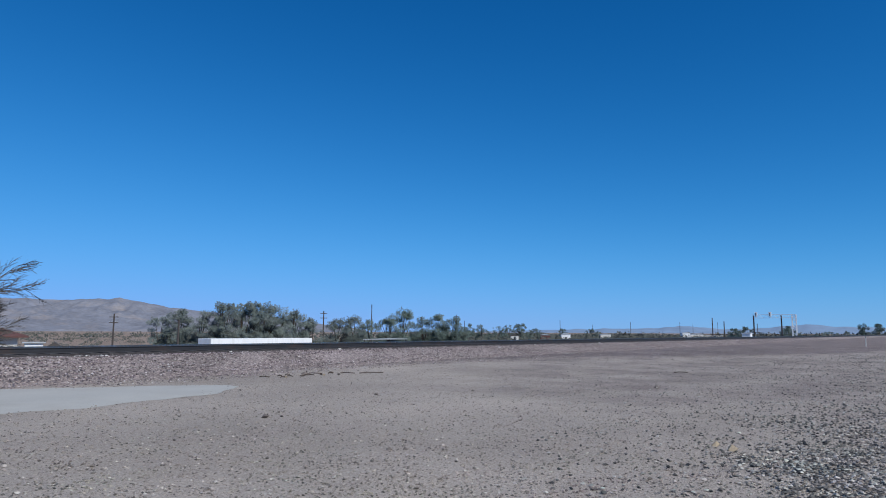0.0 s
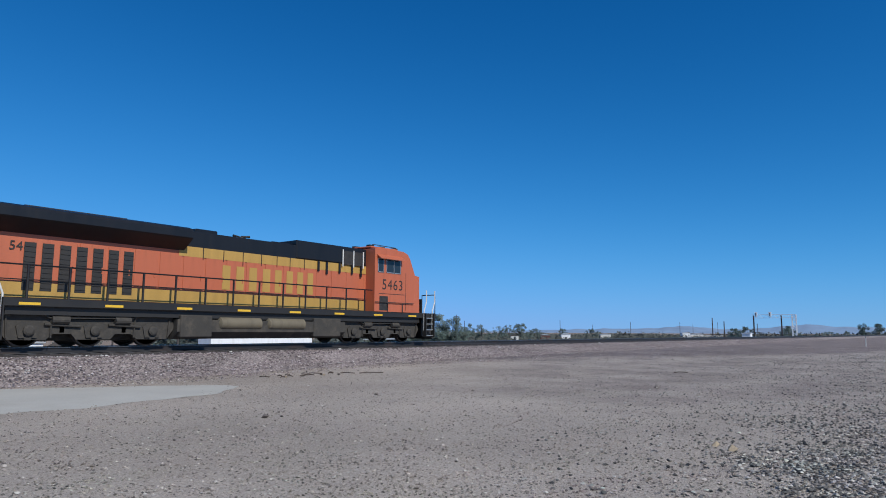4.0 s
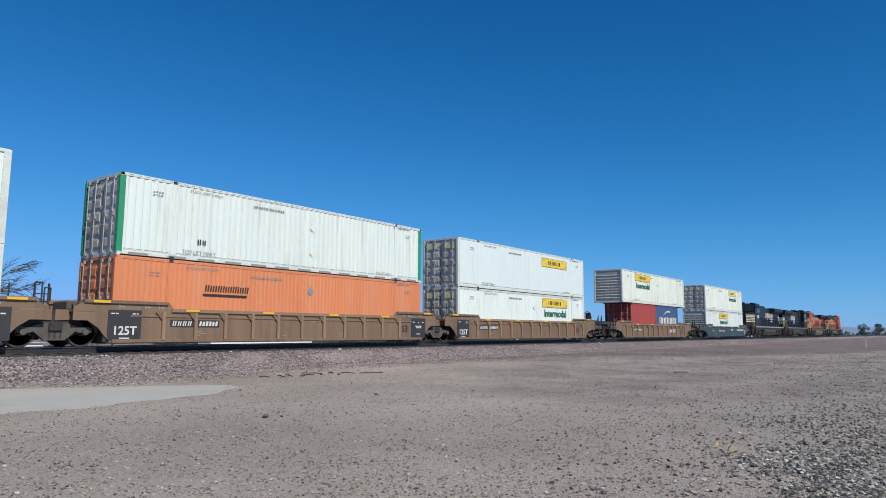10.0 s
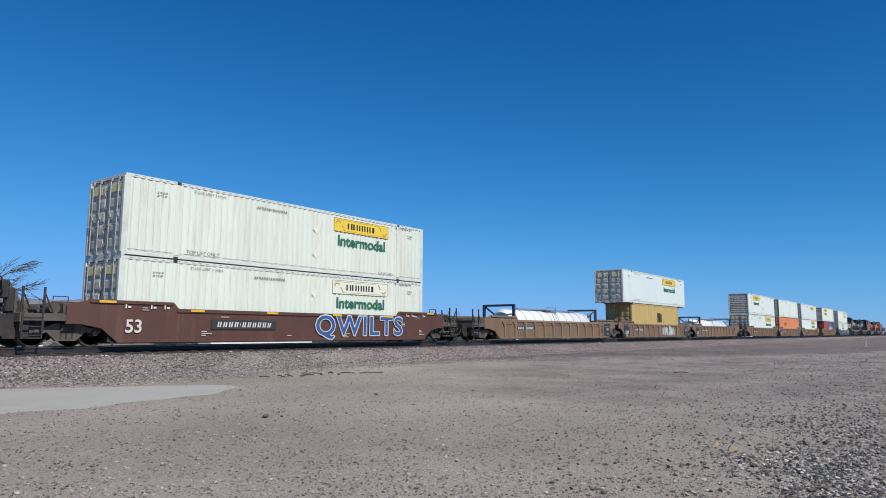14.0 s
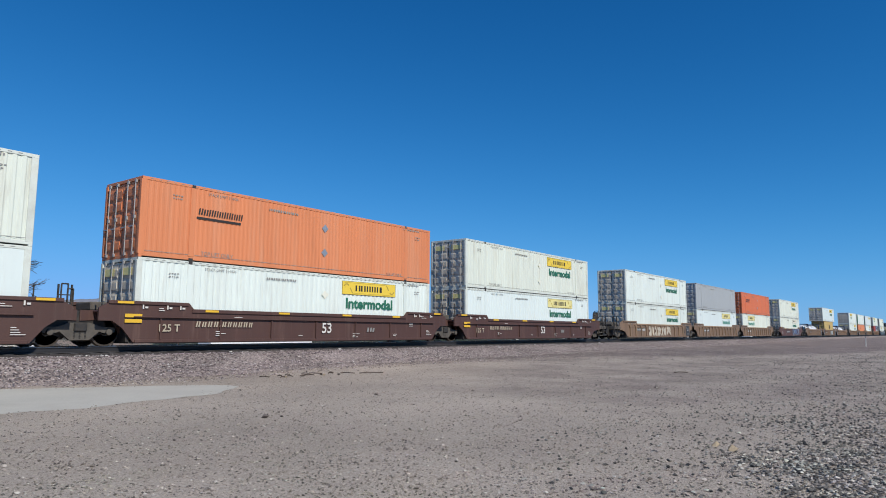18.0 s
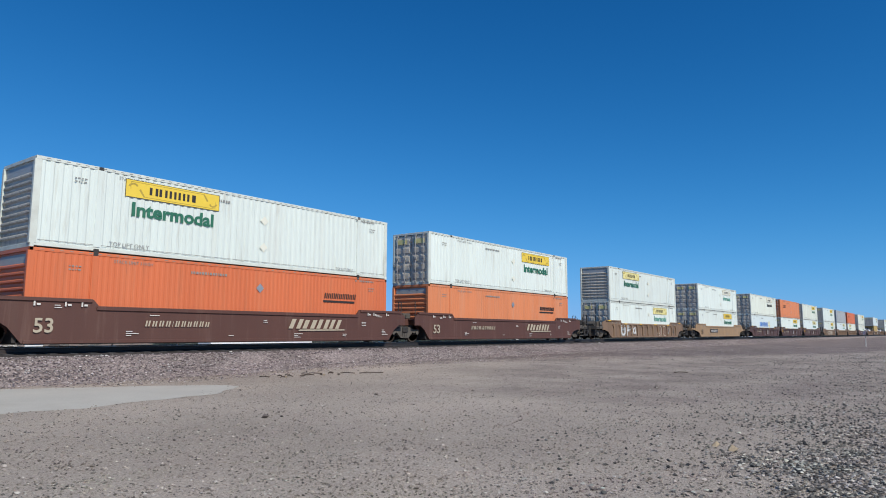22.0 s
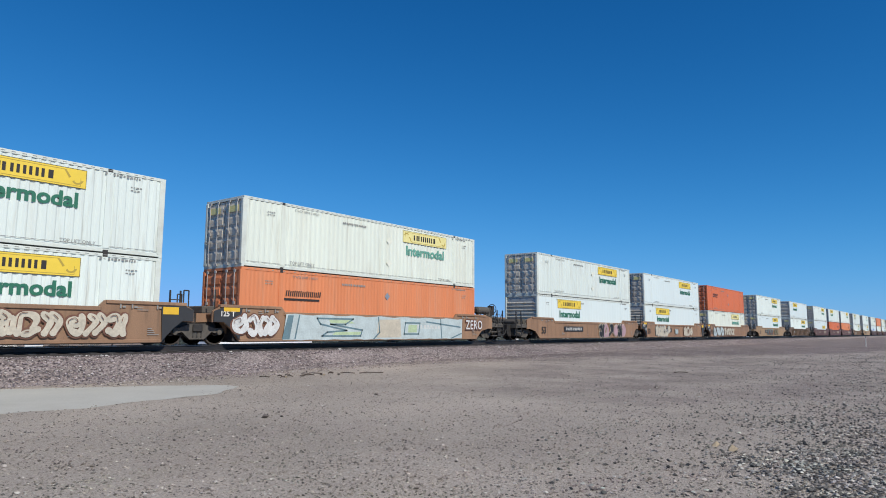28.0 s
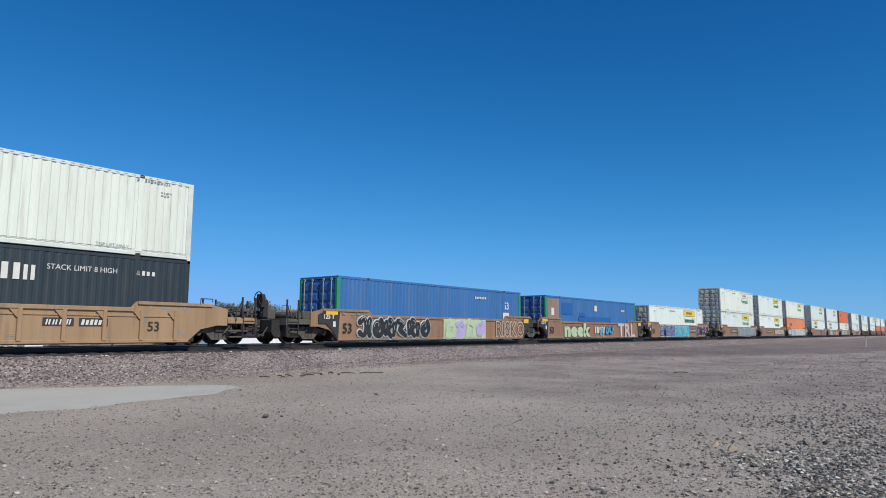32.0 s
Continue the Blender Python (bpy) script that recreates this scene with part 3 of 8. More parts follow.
for i in range(16000):
    r, a = rnd.uniform(1.2, 22), radians(rnd.uniform(55, 150))
    x, y = r * math.sin(a), r * math.cos(a)
    if (r < 4.2 or math.degrees(a) > 97) and rnd.random() < ramp(55, 88, math.degrees(a)) * (1 - ramp(97, 150, math.degrees(a))) * ramp(0.5, 5, r):
        s = 0.006 + 0.028 * rnd.random() ** 3
        coarse.append((x, y, lay(x, y) + s * 0.2, s))
M["gravel"] = stone_mat("coarse_dark_gravel", (0.045, 0.043, 0.044), (0.2, 0.19, 0.175), (0.66, 0.62, 0.56))
scatter("coarse_gravel", coarse, M["gravel"], "coarse grey gravel strewn over the dirt", "gravel")
rocks = []
for i in range(40000):
    x = -2 + 150 * rnd.random() ** 1.7
    y = rnd.uniform(20.55, 22.4) - (rnd.random() ** 4) * 0.5
    z = float(np.interp(y, [19, 20.2, 20.75, 21.4, 21.95, 25.3], [lay(x, 19.5), lay(x, 20), 0.19 + 0.1 * ramp(8, 28, x), 0.49, 0.73, 0.73]))
    rocks.append((x, y, z, 0.016 + 0.032 * rnd.random() ** 2))
for i in range(9000):
    x = -2 + 90 * rnd.random() ** 1.5
    y = 20.9 - (20.9 - spill_edge(x) + 1.6) * rnd.random() ** 1.3
    if ((x - 3.6) / 7.9) ** 2 + ((y - 17.2) / 2.95) ** 2 > 1.0:
        s = 0.014 + 0.03 * rnd.random() ** 2
        rocks.append((x, y, lay(x, y) + s * 0.15, s))
scatter("ballast_rocks", rocks, M["rocks"], "crushed purplish rock along the ballast shoulder", "ballast")

# single stones, sticks and litter that stand out on the dirt
for x, y, s, lab in ((7.73, 9.91, 0.10, "dark"), (6.77, 6.08, 0.06, "dark"), (9.52, 2.46, 0.10, "tan"), (18.85, 6.84, 0.12, "dark"), (9.75, 2.75, 0.09, "tan"), (6.95, 5.95, 0.05, "dark"), (8.0, 9.8, 0.05, "dark"), (15.4, 17.7, 0.16, "dark"), (15.0, 17.4, 0.1, "dark"), (14.5, 17.6, 0.08, "tan"), (16.3, 17.0, 0.09, "dark"), (15.8, 17.2, 0.07, "tan"), (12.2, 11.4, 0.07, "dark"), (14.6, 10.2, 0.06, "dark")):
    vs, fs = PEBBLES[int(x * 10) % 7]
    me = Shape().put([(p[0] * s, p[1] * s * 0.8, p[2] * s * 0.8) for p in vs], fs).mesh("stone", M["stone_" + lab] if "stone_" + lab in M else M.setdefault("stone_" + lab, mat("%s_stone" % lab, (0.15, 0.125, 0.11) if lab == "dark" else (0.42, 0.33, 0.22), 0.9, var=0.2, scale=12)))
    solid("stone", me, "%s fist-sized stone lying on the dirt" % lab, "stone", "single stones", m=pose(x, y, lay(x, y) + 0.02 * s, 0, 0, x * 57))
M["stick"] = mat("weathered_dark_wood", (0.07, 0.05, 0.04), 0.9, var=0.3, scale=8)
for x, y, l, rz in ((26.24, 8.55, 0.6, -42), (17.5, 19.6, 0.5, -48), (19.2, 18.5, 0.9, -30), (16.6, 19.9, 0.4, 20), (18.4, 18.9, 0.5, -60), (17.0, 19.5, 0.3, 60), (15.6, 19.9, 0.35, -70), (16.1, 19.7, 0.25, 10), (16.3, 19.4, 0.3, 80), (17.9, 19.2, 0.35, 15), (18.1, 19.4, 0.2, -20), (16.9, 19.1, 0.22, -35), (17.3, 19.0, 0.28, 50), (15.9, 19.3, 0.2, -5)):
    sh = Shape().path([(-l / 2, 0, 0.03), (-l / 6, 0.05, 0.05), (l / 5, -0.02, 0.045), (l / 2, 0.06, 0.03)], 0.016, 5)
    if y > 18:
        x, y = x - 1.6, y - 1.8
    solid("stick", sh.mesh("stick", M["stick"]), "dark weathered length of wood lying on the dirt", "stick", "fallen sticks", m=pose(x, y, lay(x, y), 0, 0, rz))
M["litter"] = mat("pale_litter", (0.6, 0.58, 0.55), 0.7)

# darker ballast round the sleepers
M["dark_bed"] = soil("dark_crushed_ballast", (0.075, 0.066, 0.064), (0.035, 0.03, 0.03), (0.16, 0.145, 0.14), 22.0, 0.5, 1.0)
solid("stained_ballast", Shape().put([(x, y, z + (0.012 * noise.noise((x * 2.1, y, 9)))) for x in xs for y, z in ((22.12, 0.70), (22.3, 0.80), (24.9, 0.80), (25.1, 0.70))], [(i * 4 + j, (i + 1) * 4 + j, (i + 1) * 4 + j + 1, i * 4 + j + 1) for i in range(len(xs) - 1) for j in range(3)]).mesh("stained_ballast", M["dark_bed"], True), "dark ballast between the sleepers", "ballast", kind="structure")

# rails and sleepers
track = thing("railway_track", "single main-line railway track on dark weathered sleepers", "railway track", kind="structure")
for name, y in (("rail", TRACK_Y - 0.755), ("rail", TRACK_Y + 0.755)):
    foot = [(y - 0.075, RAIL_Z - 0.185), (y + 0.075, RAIL_Z - 0.185), (y + 0.07, RAIL_Z - 0.165), (y + 0.012, RAIL_Z - 0.145), (y + 0.012, RAIL_Z - 0.045), (y + 0.036, RAIL_Z - 0.035), (y + 0.036, RAIL_Z - 0.006), (y - 0.036, RAIL_Z - 0.006), (y - 0.036, RAIL_Z - 0.035), (y - 0.012, RAIL_Z - 0.045), (y - 0.012, RAIL_Z - 0.145), (y - 0.07, RAIL_Z - 0.165)]
    rail = part(name, Shape().prism(foot, BX0, BX1, "x").mesh("rail", M["rail"]), track)
    part("rail_head", Shape().box(BX0, BX1, y - 0.032, y + 0.032, RAIL_Z - 0.006, RAIL_Z).mesh("rail_head", M["rail_top"]), rail, "polished steel running surface")
tie = Shape().prism([(-0.13, 0), (0.13, 0), (0.11, 0.2), (-0.11, 0.2)], -1.3, 1.3).mesh("sleeper", M["tie"])
for i in range(260):
    part("sleeper", tie, track, m=pose(-6 + 0.61 * i, TRACK_Y, RAIL_Z - 0.385))
far_ties = Shape()
for i in range(900):
    far_ties.box(-6 + 0.61 * (260 + i) - 0.12, -6 + 0.61 * (260 + i) + 0.12, TRACK_Y - 1.3, TRACK_Y + 1.3, RAIL_Z - 0.385, RAIL_Z - 0.185)
tagged(part("far_sleepers", far_ties.mesh("far_sleepers", M["tie"]), track), kind="stuff")


# ---- containers ----
def corrugated(length, height, width, pitch, depth, name, material):
    """A long wall of a container as pressed vertical corrugation."""
    def make():
        sh = Shape()
        n = max(4, int((length - 0.34) / pitch))
        p = (length - 0.34) / n
        z0, z1 = 0.16, height - 0.10
        for s in (-1,):
            row = []
            for i in range(n):
                x = -length / 2 + 0.17 + i * p
                row += [(x, 0), (x + p * 0.34, 0), (x + p * 0.5, depth), (x + p * 0.84, depth)]
            row.append((length / 2 - 0.17, 0))
            vs = [(x, s * (width / 2 - 0.012 - d), z) for z in (z0, z1) for x, d in row]
            m = len(row)
            sh.put(vs, [(i, i + 1, m + i + 1, m + i) for i in range(m - 1)])
        return sh.mesh(name, material)
    return cached((name, length, height, pitch, depth, material.name), make)


def container(length, height, paint, u, z, end="door", logo=None, word=None, logo_x=3.47, plate="", pitch=0.27, depth=0.028, label="", trim=None, frame_paint=None, end_paint=None, stencil=True, extra=()):
    """A freight container; u is its middle along the train, z its floor over the rail. end: what closes its rear."""
    w = 2.59 if length > 13 else 2.44
    ob = thing("shipping_container", label, "container", "containers on the train")
    fp = M[frame_paint or ("frame_white" if paint in ("white", "cream", "white_new") else paint)]
    key = (length, height, paint, frame_paint, trim, end)
    hl, hw = length / 2, w / 2
    cw = corrugated(length, height, w, pitch, depth, "side_wall", M[paint])
    part("side_wall", cw, ob)
    part("side_wall", cw, ob, m=pose(0, 0, 0, 0, 0, 180))

    def framing():
        sh = Shape()
        for s in (-1, 1):
            y0, y1 = sorted((s * hw, s * (hw - 0.06)))
            sh.box(-hl, hl, y0 + (0.012 if s < 0 else 0), y1 - (0.012 if s > 0 else 0), 0.05, 0.17, 0.008).box(-hl, hl, y0, y1, height - 0.11, height, 0.008)
        for x in (-hl, hl - 0.12):
            sh.box(x, x + 0.12, -hw, hw, 0, 0.14, 0.008).box(x, x + 0.12, -hw, hw, height - 0.12, height, 0.008)
        return sh.mesh("frame", fp)
    part("frame", cached(("frame",) + key, framing), ob)

    def roof():
        sh = Shape().box(-hl + 0.06, hl - 0.06, -hw + 0.03, hw - 0.03, height - 0.05, height - 0.02)
        n = int(length / 0.6)
        for i in range(n):
            x = -hl + 0.4 + i * (length - 0.8) / (n - 1)
            sh.box(x - 0.1, x + 0.1, -hw + 0.08, hw - 0.08, height - 0.02, height - 0.005)
        return sh.mesh("roof", fp)
    part("roof", cached(("roof",) + key, roof), ob)
    part("floor", cached(("floor",) + key, lambda: Shape().box(-hl + 0.1, hl - 0.1, -hw + 0.06, hw - 0.06, 0.03, 0.15).mesh("floor", M["dark_steel"])), ob)
    post = cached(("post", height, trim or frame_paint or paint), lambda: Shape().box(-0.12, 0.09, -0.07, 0.07, 0.12, height - 0.1, 0.012).mesh("corner_post", M[trim] if trim else fp))
    for sx in (-1, 1):
        for sy in (-1, 1):
            part("corner_post", post, ob, m=pose(sx * (hl - 0.09), sy * (hw - 0.072), 0))
    cast = cached(("casting", paint), lambda: Shape().box(-0.09, 0.09, -0.08, 0.08, -0.03, 0.118, 0.012).mesh("corner_casting", M["dark_steel"]))
    lifts = [hl - 2.0] if length > 13 else [hl - 0.092]
    for lx in lifts:
        for sx in (-1, 1):
            for zz in (height - 0.118, 0.0):
                for sy in (-1, 1):
                    part("corner_casting", cast, ob, m=pose(sx * lx, sy * (hw - 0.076), zz))
            if length > 13:
                lp = cached(("liftpost", height, paint), lambda: Shape().box(-0.11, 0.11, -0.03, 0.02, 0.17, height - 0.11, 0.01).mesh("lift_post", M[paint]))
                part("lift_post", lp, ob, m=pose(sx * lx, -hw + 0.024, 0))
    # rear end
    end_paint = end_paint or ("door_grey" if paint in ("white", "cream", "white_new") else None)
    ep = M[end_paint or paint]
    if end == "door":
        leaf = cached(("leaf", height, w, (end_paint or paint)), lambda: door_leaf(w / 2 - 0.1, height - 0.28, ep))
        rods = cached(("rod", height), lambda: Shape().tube((-0.045, 0, -(height - 0.16) / 2), (-0.045, 0, (height - 0.16) / 2), 0.02, 8).box(-0.06, 0.0, -0.05, 0.05, -0.06, 0.06).box(-0.08, -0.04, -0.02, 0.28, -0.35, -0.31).box(-0.06, 0, -0.05, 0.05, -height / 2 + 0.1, -height / 2 + 0.2).box(-0.06, 0, -0.05, 0.05, height / 2 - 0.2, height / 2 - 0.1).mesh("lock_rod", M["rod"]))
        for sy in (-1, 1):
            d = part("door", leaf, ob, m=pose(-hl + 0.05, sy * (w / 4 - 0.025), height / 2))
            for o in (-0.24, 0.3):
                part("lock_rod", rods, d, "galvanised locking rod", m=pose(-0.055, o * sy, 0))
            if logo:
                part("door_patch", cached(("patch", logo), lambda: Shape().box(-0.004, 0.0, -0.36, 0.36, -0.13, 0.13).mesh("door_patch", M["logo_pale"])), d, "faded yellow patch", m=pose(-0.076, 0, height / 2 - 0.48))
    else:
        def louvre():
            return Shape().box(-0.02, 0.02, -hw + 0.12, hw - 0.12, 0.12, height - 0.1).mesh("front_wall", ep)
        fw = part("front_wall", cached(("louvre", height, w, (end_paint or paint)), louvre), ob, "wall of pressed horizontal ribs", m=pose(-hl + 0.07, 0, 0))
        for i in range(9):
            part("wall_rib", cached(("wallrib", w, (end_paint or paint)), lambda: Shape().prism([(-0.02, 0), (-0.075, 0.05), (-0.075, 0.10), (-0.02, 0.15)], -hw + 0.16, hw - 0.16).mesh("wall_rib", ep)), fw, m=pose(0, 0, 0.32 + i * (height - 0.95) / 8))
        part("header_plate", cached(("header", w, logo), lambda: Shape().box(-0.006, 0, -hw + 0.25, hw - 0.25, -0.16, 0.16).mesh("header_plate", M["grey_box"])), ob, m=pose(-hl + 0.045, 0, height - 0.36))
    part("far_end", cached(("farend", height, w, paint), lambda: Shape().box(-0.02, 0.02, -hw + 0.1, hw - 0.1, 0.12, height - 0.1).mesh("far_end", M[paint])), ob, m=pose(hl - 0.06, 0, 0))
    # livery
    y = -hw - 0.003
    if logo:
        lz = height - 0.53 if word else height - 1.27 if plate == "big" else height - 0.62
        pl = part("logo_panel", cached(("logo", logo), lambda: Shape().box(-1.84, 1.84, -0.004, 0, -0.31, 0.31).mesh("logo_panel", M[logo])), ob, "yellow panel with a dark border", m=pose(logo_x, y, lz))
        part("logo_border", cached(("logo_border",), lambda: frame_bars(1.84, 0.31, 0.014).mesh("logo_border", M["ink"])), pl, m=pose(0, -0.007, 0))
        part("logo_scroll", cached(("logo_scroll",), logo_scroll), pl, "olive scroll ornament", m=pose(0, -0.0065, 0))
        part("logo_mark", cached(("logo_mark",), logo_bars), pl, "dark bars", m=pose(0, -0.009, 0))
    if word:
        part("lettering", text_mesh("Intermodal", 0.66, M[word], heavy=0.022, wide=3.2), ob, m=pose(logo_x + 0.02, y - 0.004, height - 1.27))
    if stencil and length > 13:
        ink = M["ink_grey"]
        part("lettering", text_mesh("TOP LIFT ONLY", 0.2, ink), ob, m=pose(-hl + 3.1, y - 0.002, 0.33))
        part("lettering", text_mesh("TOP LIFT ONLY", 0.16, ink), ob, m=pose(hl - 2.9, y - 0.002, 0.30))
        part("lettering", text_mesh("STACK LIMIT 3 HIGH", 0.15, ink), ob, m=pose(-hl + 3.3, y - 0.002, height - 0.25))
        part("stencil_bars", cached(("stencil",), stencil_bars), ob, m=pose(0, y - 0.002, 0))
        if paint in ("white", "cream"):
            def plac():
                sh = Shape()
                for zz in (0.85, 1.95):
                    sh.put([(-0.2, 0, zz), (0, 0, zz - 0.2), (0.2, 0, zz), (0, 0, zz + 0.2)], [(0, 1, 2, 3)])
                return sh.mesh("placard_holder", M["logo_white"])
            part("placard_holder", cached(("placard", paint), plac), ob, m=pose(0.6, y - 0.002, 0))
        rivets = cached(("rivets", length, height), lambda: dash_row(length, height))
        part("rail_perforation", rivets, ob, m=pose(0, y - 0.001, 0))
    for f in extra:
        f(ob, hl, hw, height)
    return rolling_at(ob, u, z)


def rolling_at(ob, u, z):
    rolling(ob, u)
    ob.location.z += z
    return ob


def door_leaf(w, h, material):
    sh = Shape().box(-0.02, 0.02, -w / 2, w / 2, -h / 2, h / 2)
    for i in range(5):
        z = -h / 2 + 0.12 + i * (h - 0.24) / 5
        sh.prism([(-0.02, z + 0.03), (-0.05, z + 0.10), (-0.05, z + (h - 0.24) / 5 - 0.13), (-0.02, z + (h - 0.24) / 5 - 0.03)], -w / 2 + 0.09, w / 2 - 0.09)
    for s in (-1, 1):
        for k in range(4):
            z = -h / 2 + 0.3 + k * (h - 0.6) / 3
            sh.box(-0.05, 0.0, s * w / 2 - 0.05, s * w / 2 + 0.05, z - 0.06, z + 0.06)
    return sh.mesh("door", material)


def frame_bars(a, b, t):
    return Shape().box(-a, a, -0.001, 0.001, b - t, b).box(-a, a, -0.001, 0.001, -b, -b + t).box(-a, -a + t, -0.001, 0.001, -b + t, b - t).box(a - t, a, -0.001, 0.001, -b + t, b - t)


def logo_bars():
    """The company's name as plain upright bars."""
    sh = Shape()
    x = -0.98
    for wd, skip in ((0.1, 0.12), (0.1, 0.045), (0.1, 0.12), (0.09, 0.08), (0.09, 0.09), (0.09, 0.08), (0.09, 0.09), (0.09, 0.08), (0.09, 0.11), (0.15, 0.0)):
        sh.box(x, x + wd, -0.001, 0.001, -0.135, 0.135)
        x += wd + skip
    return sh.mesh("logo_mark", M["ink"])


def logo_scroll():
    """Curled corner ornaments and the fine inner line that joins them."""
    sh = Shape()
    for s in (-1, 1):
        for k in range(9):
            a0, a1 = k / 9 * 2.6, (k + 1) / 9 * 2.6
            r0, r1 = 0.2 - 0.012 * k, 0.2 - 0.012 * (k + 1)
            cx, cz = s * -1.5, s * 0.06
            sh.put([(cx - s * r * math.cos(a) * 1.25, -0.0002 * k, cz + s * r * math.sin(a)) for r, a in ((r0, a0), (r1, a1), (r1 - 0.06, a1), (r0 - 0.06, a0))], [(0, 1, 2, 3)])
        sh.put([(s * -1.36, 0, s * -0.02), (s * -1.2, 0, s * -0.24), (s * -1.13, 0, s * -0.24), (s * -1.3, 0, s * 0.02)], [(0, 1, 2, 3)])
        sh.box(min(s * -1.2, s * 1.66), max(s * -1.2, s * 1.66), -0.001, 0.001, s * -0.24 - 0.008, s * -0.24 + 0.008)
        sh.box(s * 1.66 - 0.008, s * 1.66 + 0.008, -0.001, 0.001, min(s * -0.24, s * 0.02), max(s * -0.24, s * 0.02))
    return sh.mesh("logo_scroll", M["logo_shade"])


def stencil_bars():
    """Small stencilled data that cannot be read, as bars."""
    sh = Shape()
    r = random.Random(3)
    for x0, z0, rows, wmax, h in ((-6.9, 2.35, 2, 0.35, 0.04), (6.8, 2.35, 2, 0.35, 0.04), (-2.6, 2.42, 1, 1.5, 0.09), (5.9, 2.66, 1, 1.2, 0.07)):
        for k in range(rows):
            x = x0
            while x < x0 + wmax:
                l = r.uniform(0.04, 0.1)
                sh.box(x, x + l, -0.001, 0.001, z0 - k * 0.11, z0 - k * 0.11 + h)
                x += l + 0.04
    return sh.mesh("stencil_bars", M["ink_grey"])


def dash_row(length, height):
    sh = Shape()
    n = int(length / 0.3)
    for i in range(n):
        x = -length / 2 + 0.3 + i * (length - 0.6) / n
        sh.box(x, x + 0.12, -0.001, 0.001, height - 0.06, height - 0.04)
    sh.box(-length / 2 + 0.2, -length / 2 + 1.88, -0.001, 0.001, 0.235, 0.25).box(-length / 2 + 2.14, length / 2 - 2.14, -0.001, 0.001, 0.235, 0.25).box(length / 2 - 1.88, length / 2 - 0.2, -0.001, 0.001, 0.235, 0.25)
    return sh.mesh("rail_perforation", M["ink_grey"])


def bars_mark(widths, h, material, name="logo_mark", shear=0.0, gap=0.06):
    """A company's name as plain slanted bars of its size and colour."""
    def make():
        sh = Shape()
        tot = sum(widths) + gap * (len(widths) - 1)
        x = -tot / 2
        for k, wd in enumerate(widths):
            lo, hi = -h / 2, h / 2 - (0.08 * h if k % 3 == 1 else 0)
            t = 0.36 * wd
            pieces = [(0, wd, lo, hi)]
            if wd > 0.4 * h and wd > 0.12:
                pieces = [(0, t, lo, hi), (wd - t, wd, lo, hi)]
            for a, b, c, d in pieces:
                sh.put([(x + a + shear * c, 0, c), (x + b + shear * c, 0, c), (x + b + shear * d, 0, d), (x + a + shear * d, 0, d)], [(0, 1, 2, 3)])
            x += wd + gap
        return sh.mesh(name, material)
    return cached(("bars", tuple(widths), h, material.name, shear, gap), make)


def bar_row(parent, widths, h, material, at, shear=0.0, gap=0.06, label=""):
    """A company's name as plain slanted bars, each a part."""
    x = -(sum(widths) + gap * (len(widths) - 1)) / 2
    for wd in widths:
        part("logo_bar", bars_mark((wd,), h, material, "logo_bar", shear), parent, label, m=pose(at[0] + x + wd / 2, at[1], at[2]))
        x += wd + gap


# ---- well cars ----
SIDE_Z0, SIDE_Z1, SIDE_END = 0.14, 1.30, 1.52


def wheelset():
    sh = Shape().tube((0, -1.0, 0), (0, 1.0, 0), 0.08, 10)
    return sh.mesh("axle", M["dark_steel"])


def wheel_mesh(r):
    return cached(("wheel", r), lambda: Shape().lathe([(-0.07, r - 0.02), (-0.06, r), (0.05, r), (0.05, r + 0.025), (0.075, r + 0.02), (0.075, r - 0.06), (0.02, r - 0.08), (0.02, 0.14), (0.05, 0.12), (-0.09, 0.1), (-0.09, 0.13), (-0.03, 0.15), (-0.03, r - 0.08), (-0.07, r - 0.06)], (0, 0, 0), "y", 24).mesh("wheel", M["wheel"], True))


def truck(parent, x, r=0.46, base=0.89):
    """A two-axle freight truck under a car."""
    def framing():
        sh = Shape()
        for s in (-1, 1):
            y0, y1 = sorted((s * 0.93, s * 1.08))
            sh.prism([(-base - 0.22, r + 0.13), (-base - 0.1, r + 0.17), (-base + 0.2, r + 0.16), (-0.32, r + 0.30), (0.32, r + 0.30), (base - 0.2, r + 0.16), (base + 0.1, r + 0.17), (base + 0.22, r + 0.13), (base + 0.2, r - 0.02), (base - 0.2, r - 0.02), (base - 0.3, r + 0.02), (0.30, r - 0.26), (-0.30, r - 0.26), (-base + 0.3, r + 0.02), (-base + 0.2, r - 0.02), (-base - 0.2, r - 0.02)], y0, y1)
        return sh.mesh("truck", M["truck_dust"])
    t = part("truck", cached(("truck", r, base), framing), parent, "cast-steel truck", m=pose(x, 0, 0))
    part("bolster", cached(("bolster", r), lambda: Shape().box(-0.2, 0.2, -1.15, 1.15, r + 0.02, r + 0.3, 0.03).mesh("bolster", M["dark_steel"])), t)
    for s in (-1, 1):
        part("spring_nest", cached(("springs", r), lambda: springs(r)), t, m=pose(0, s * 1.02, 0))
        part("axle", cached("axle", wheelset), t, m=pose(s * base, 0, r))
        for sy in (-1, 1):
            part("wheel", wheel_mesh(r), t, m=pose(s * base, sy * 0.755, r) @ pose(0, 0, 0, 0, 0, 0 if sy < 0 else 180))
            part("bearing", cached(("bearing",), lambda: Shape().lathe([(-0.1, 0.06), (-0.09, 0.1), (0.06, 0.11), (0.08, 0.08)], (0, 0, 0), "y", 12).mesh("bearing", M["truck_dust"], True)), t, m=pose(s * base, sy * 1.06, r) @ pose(0, 0, 0, 0, 0, 0 if sy < 0 else 180))
    return t


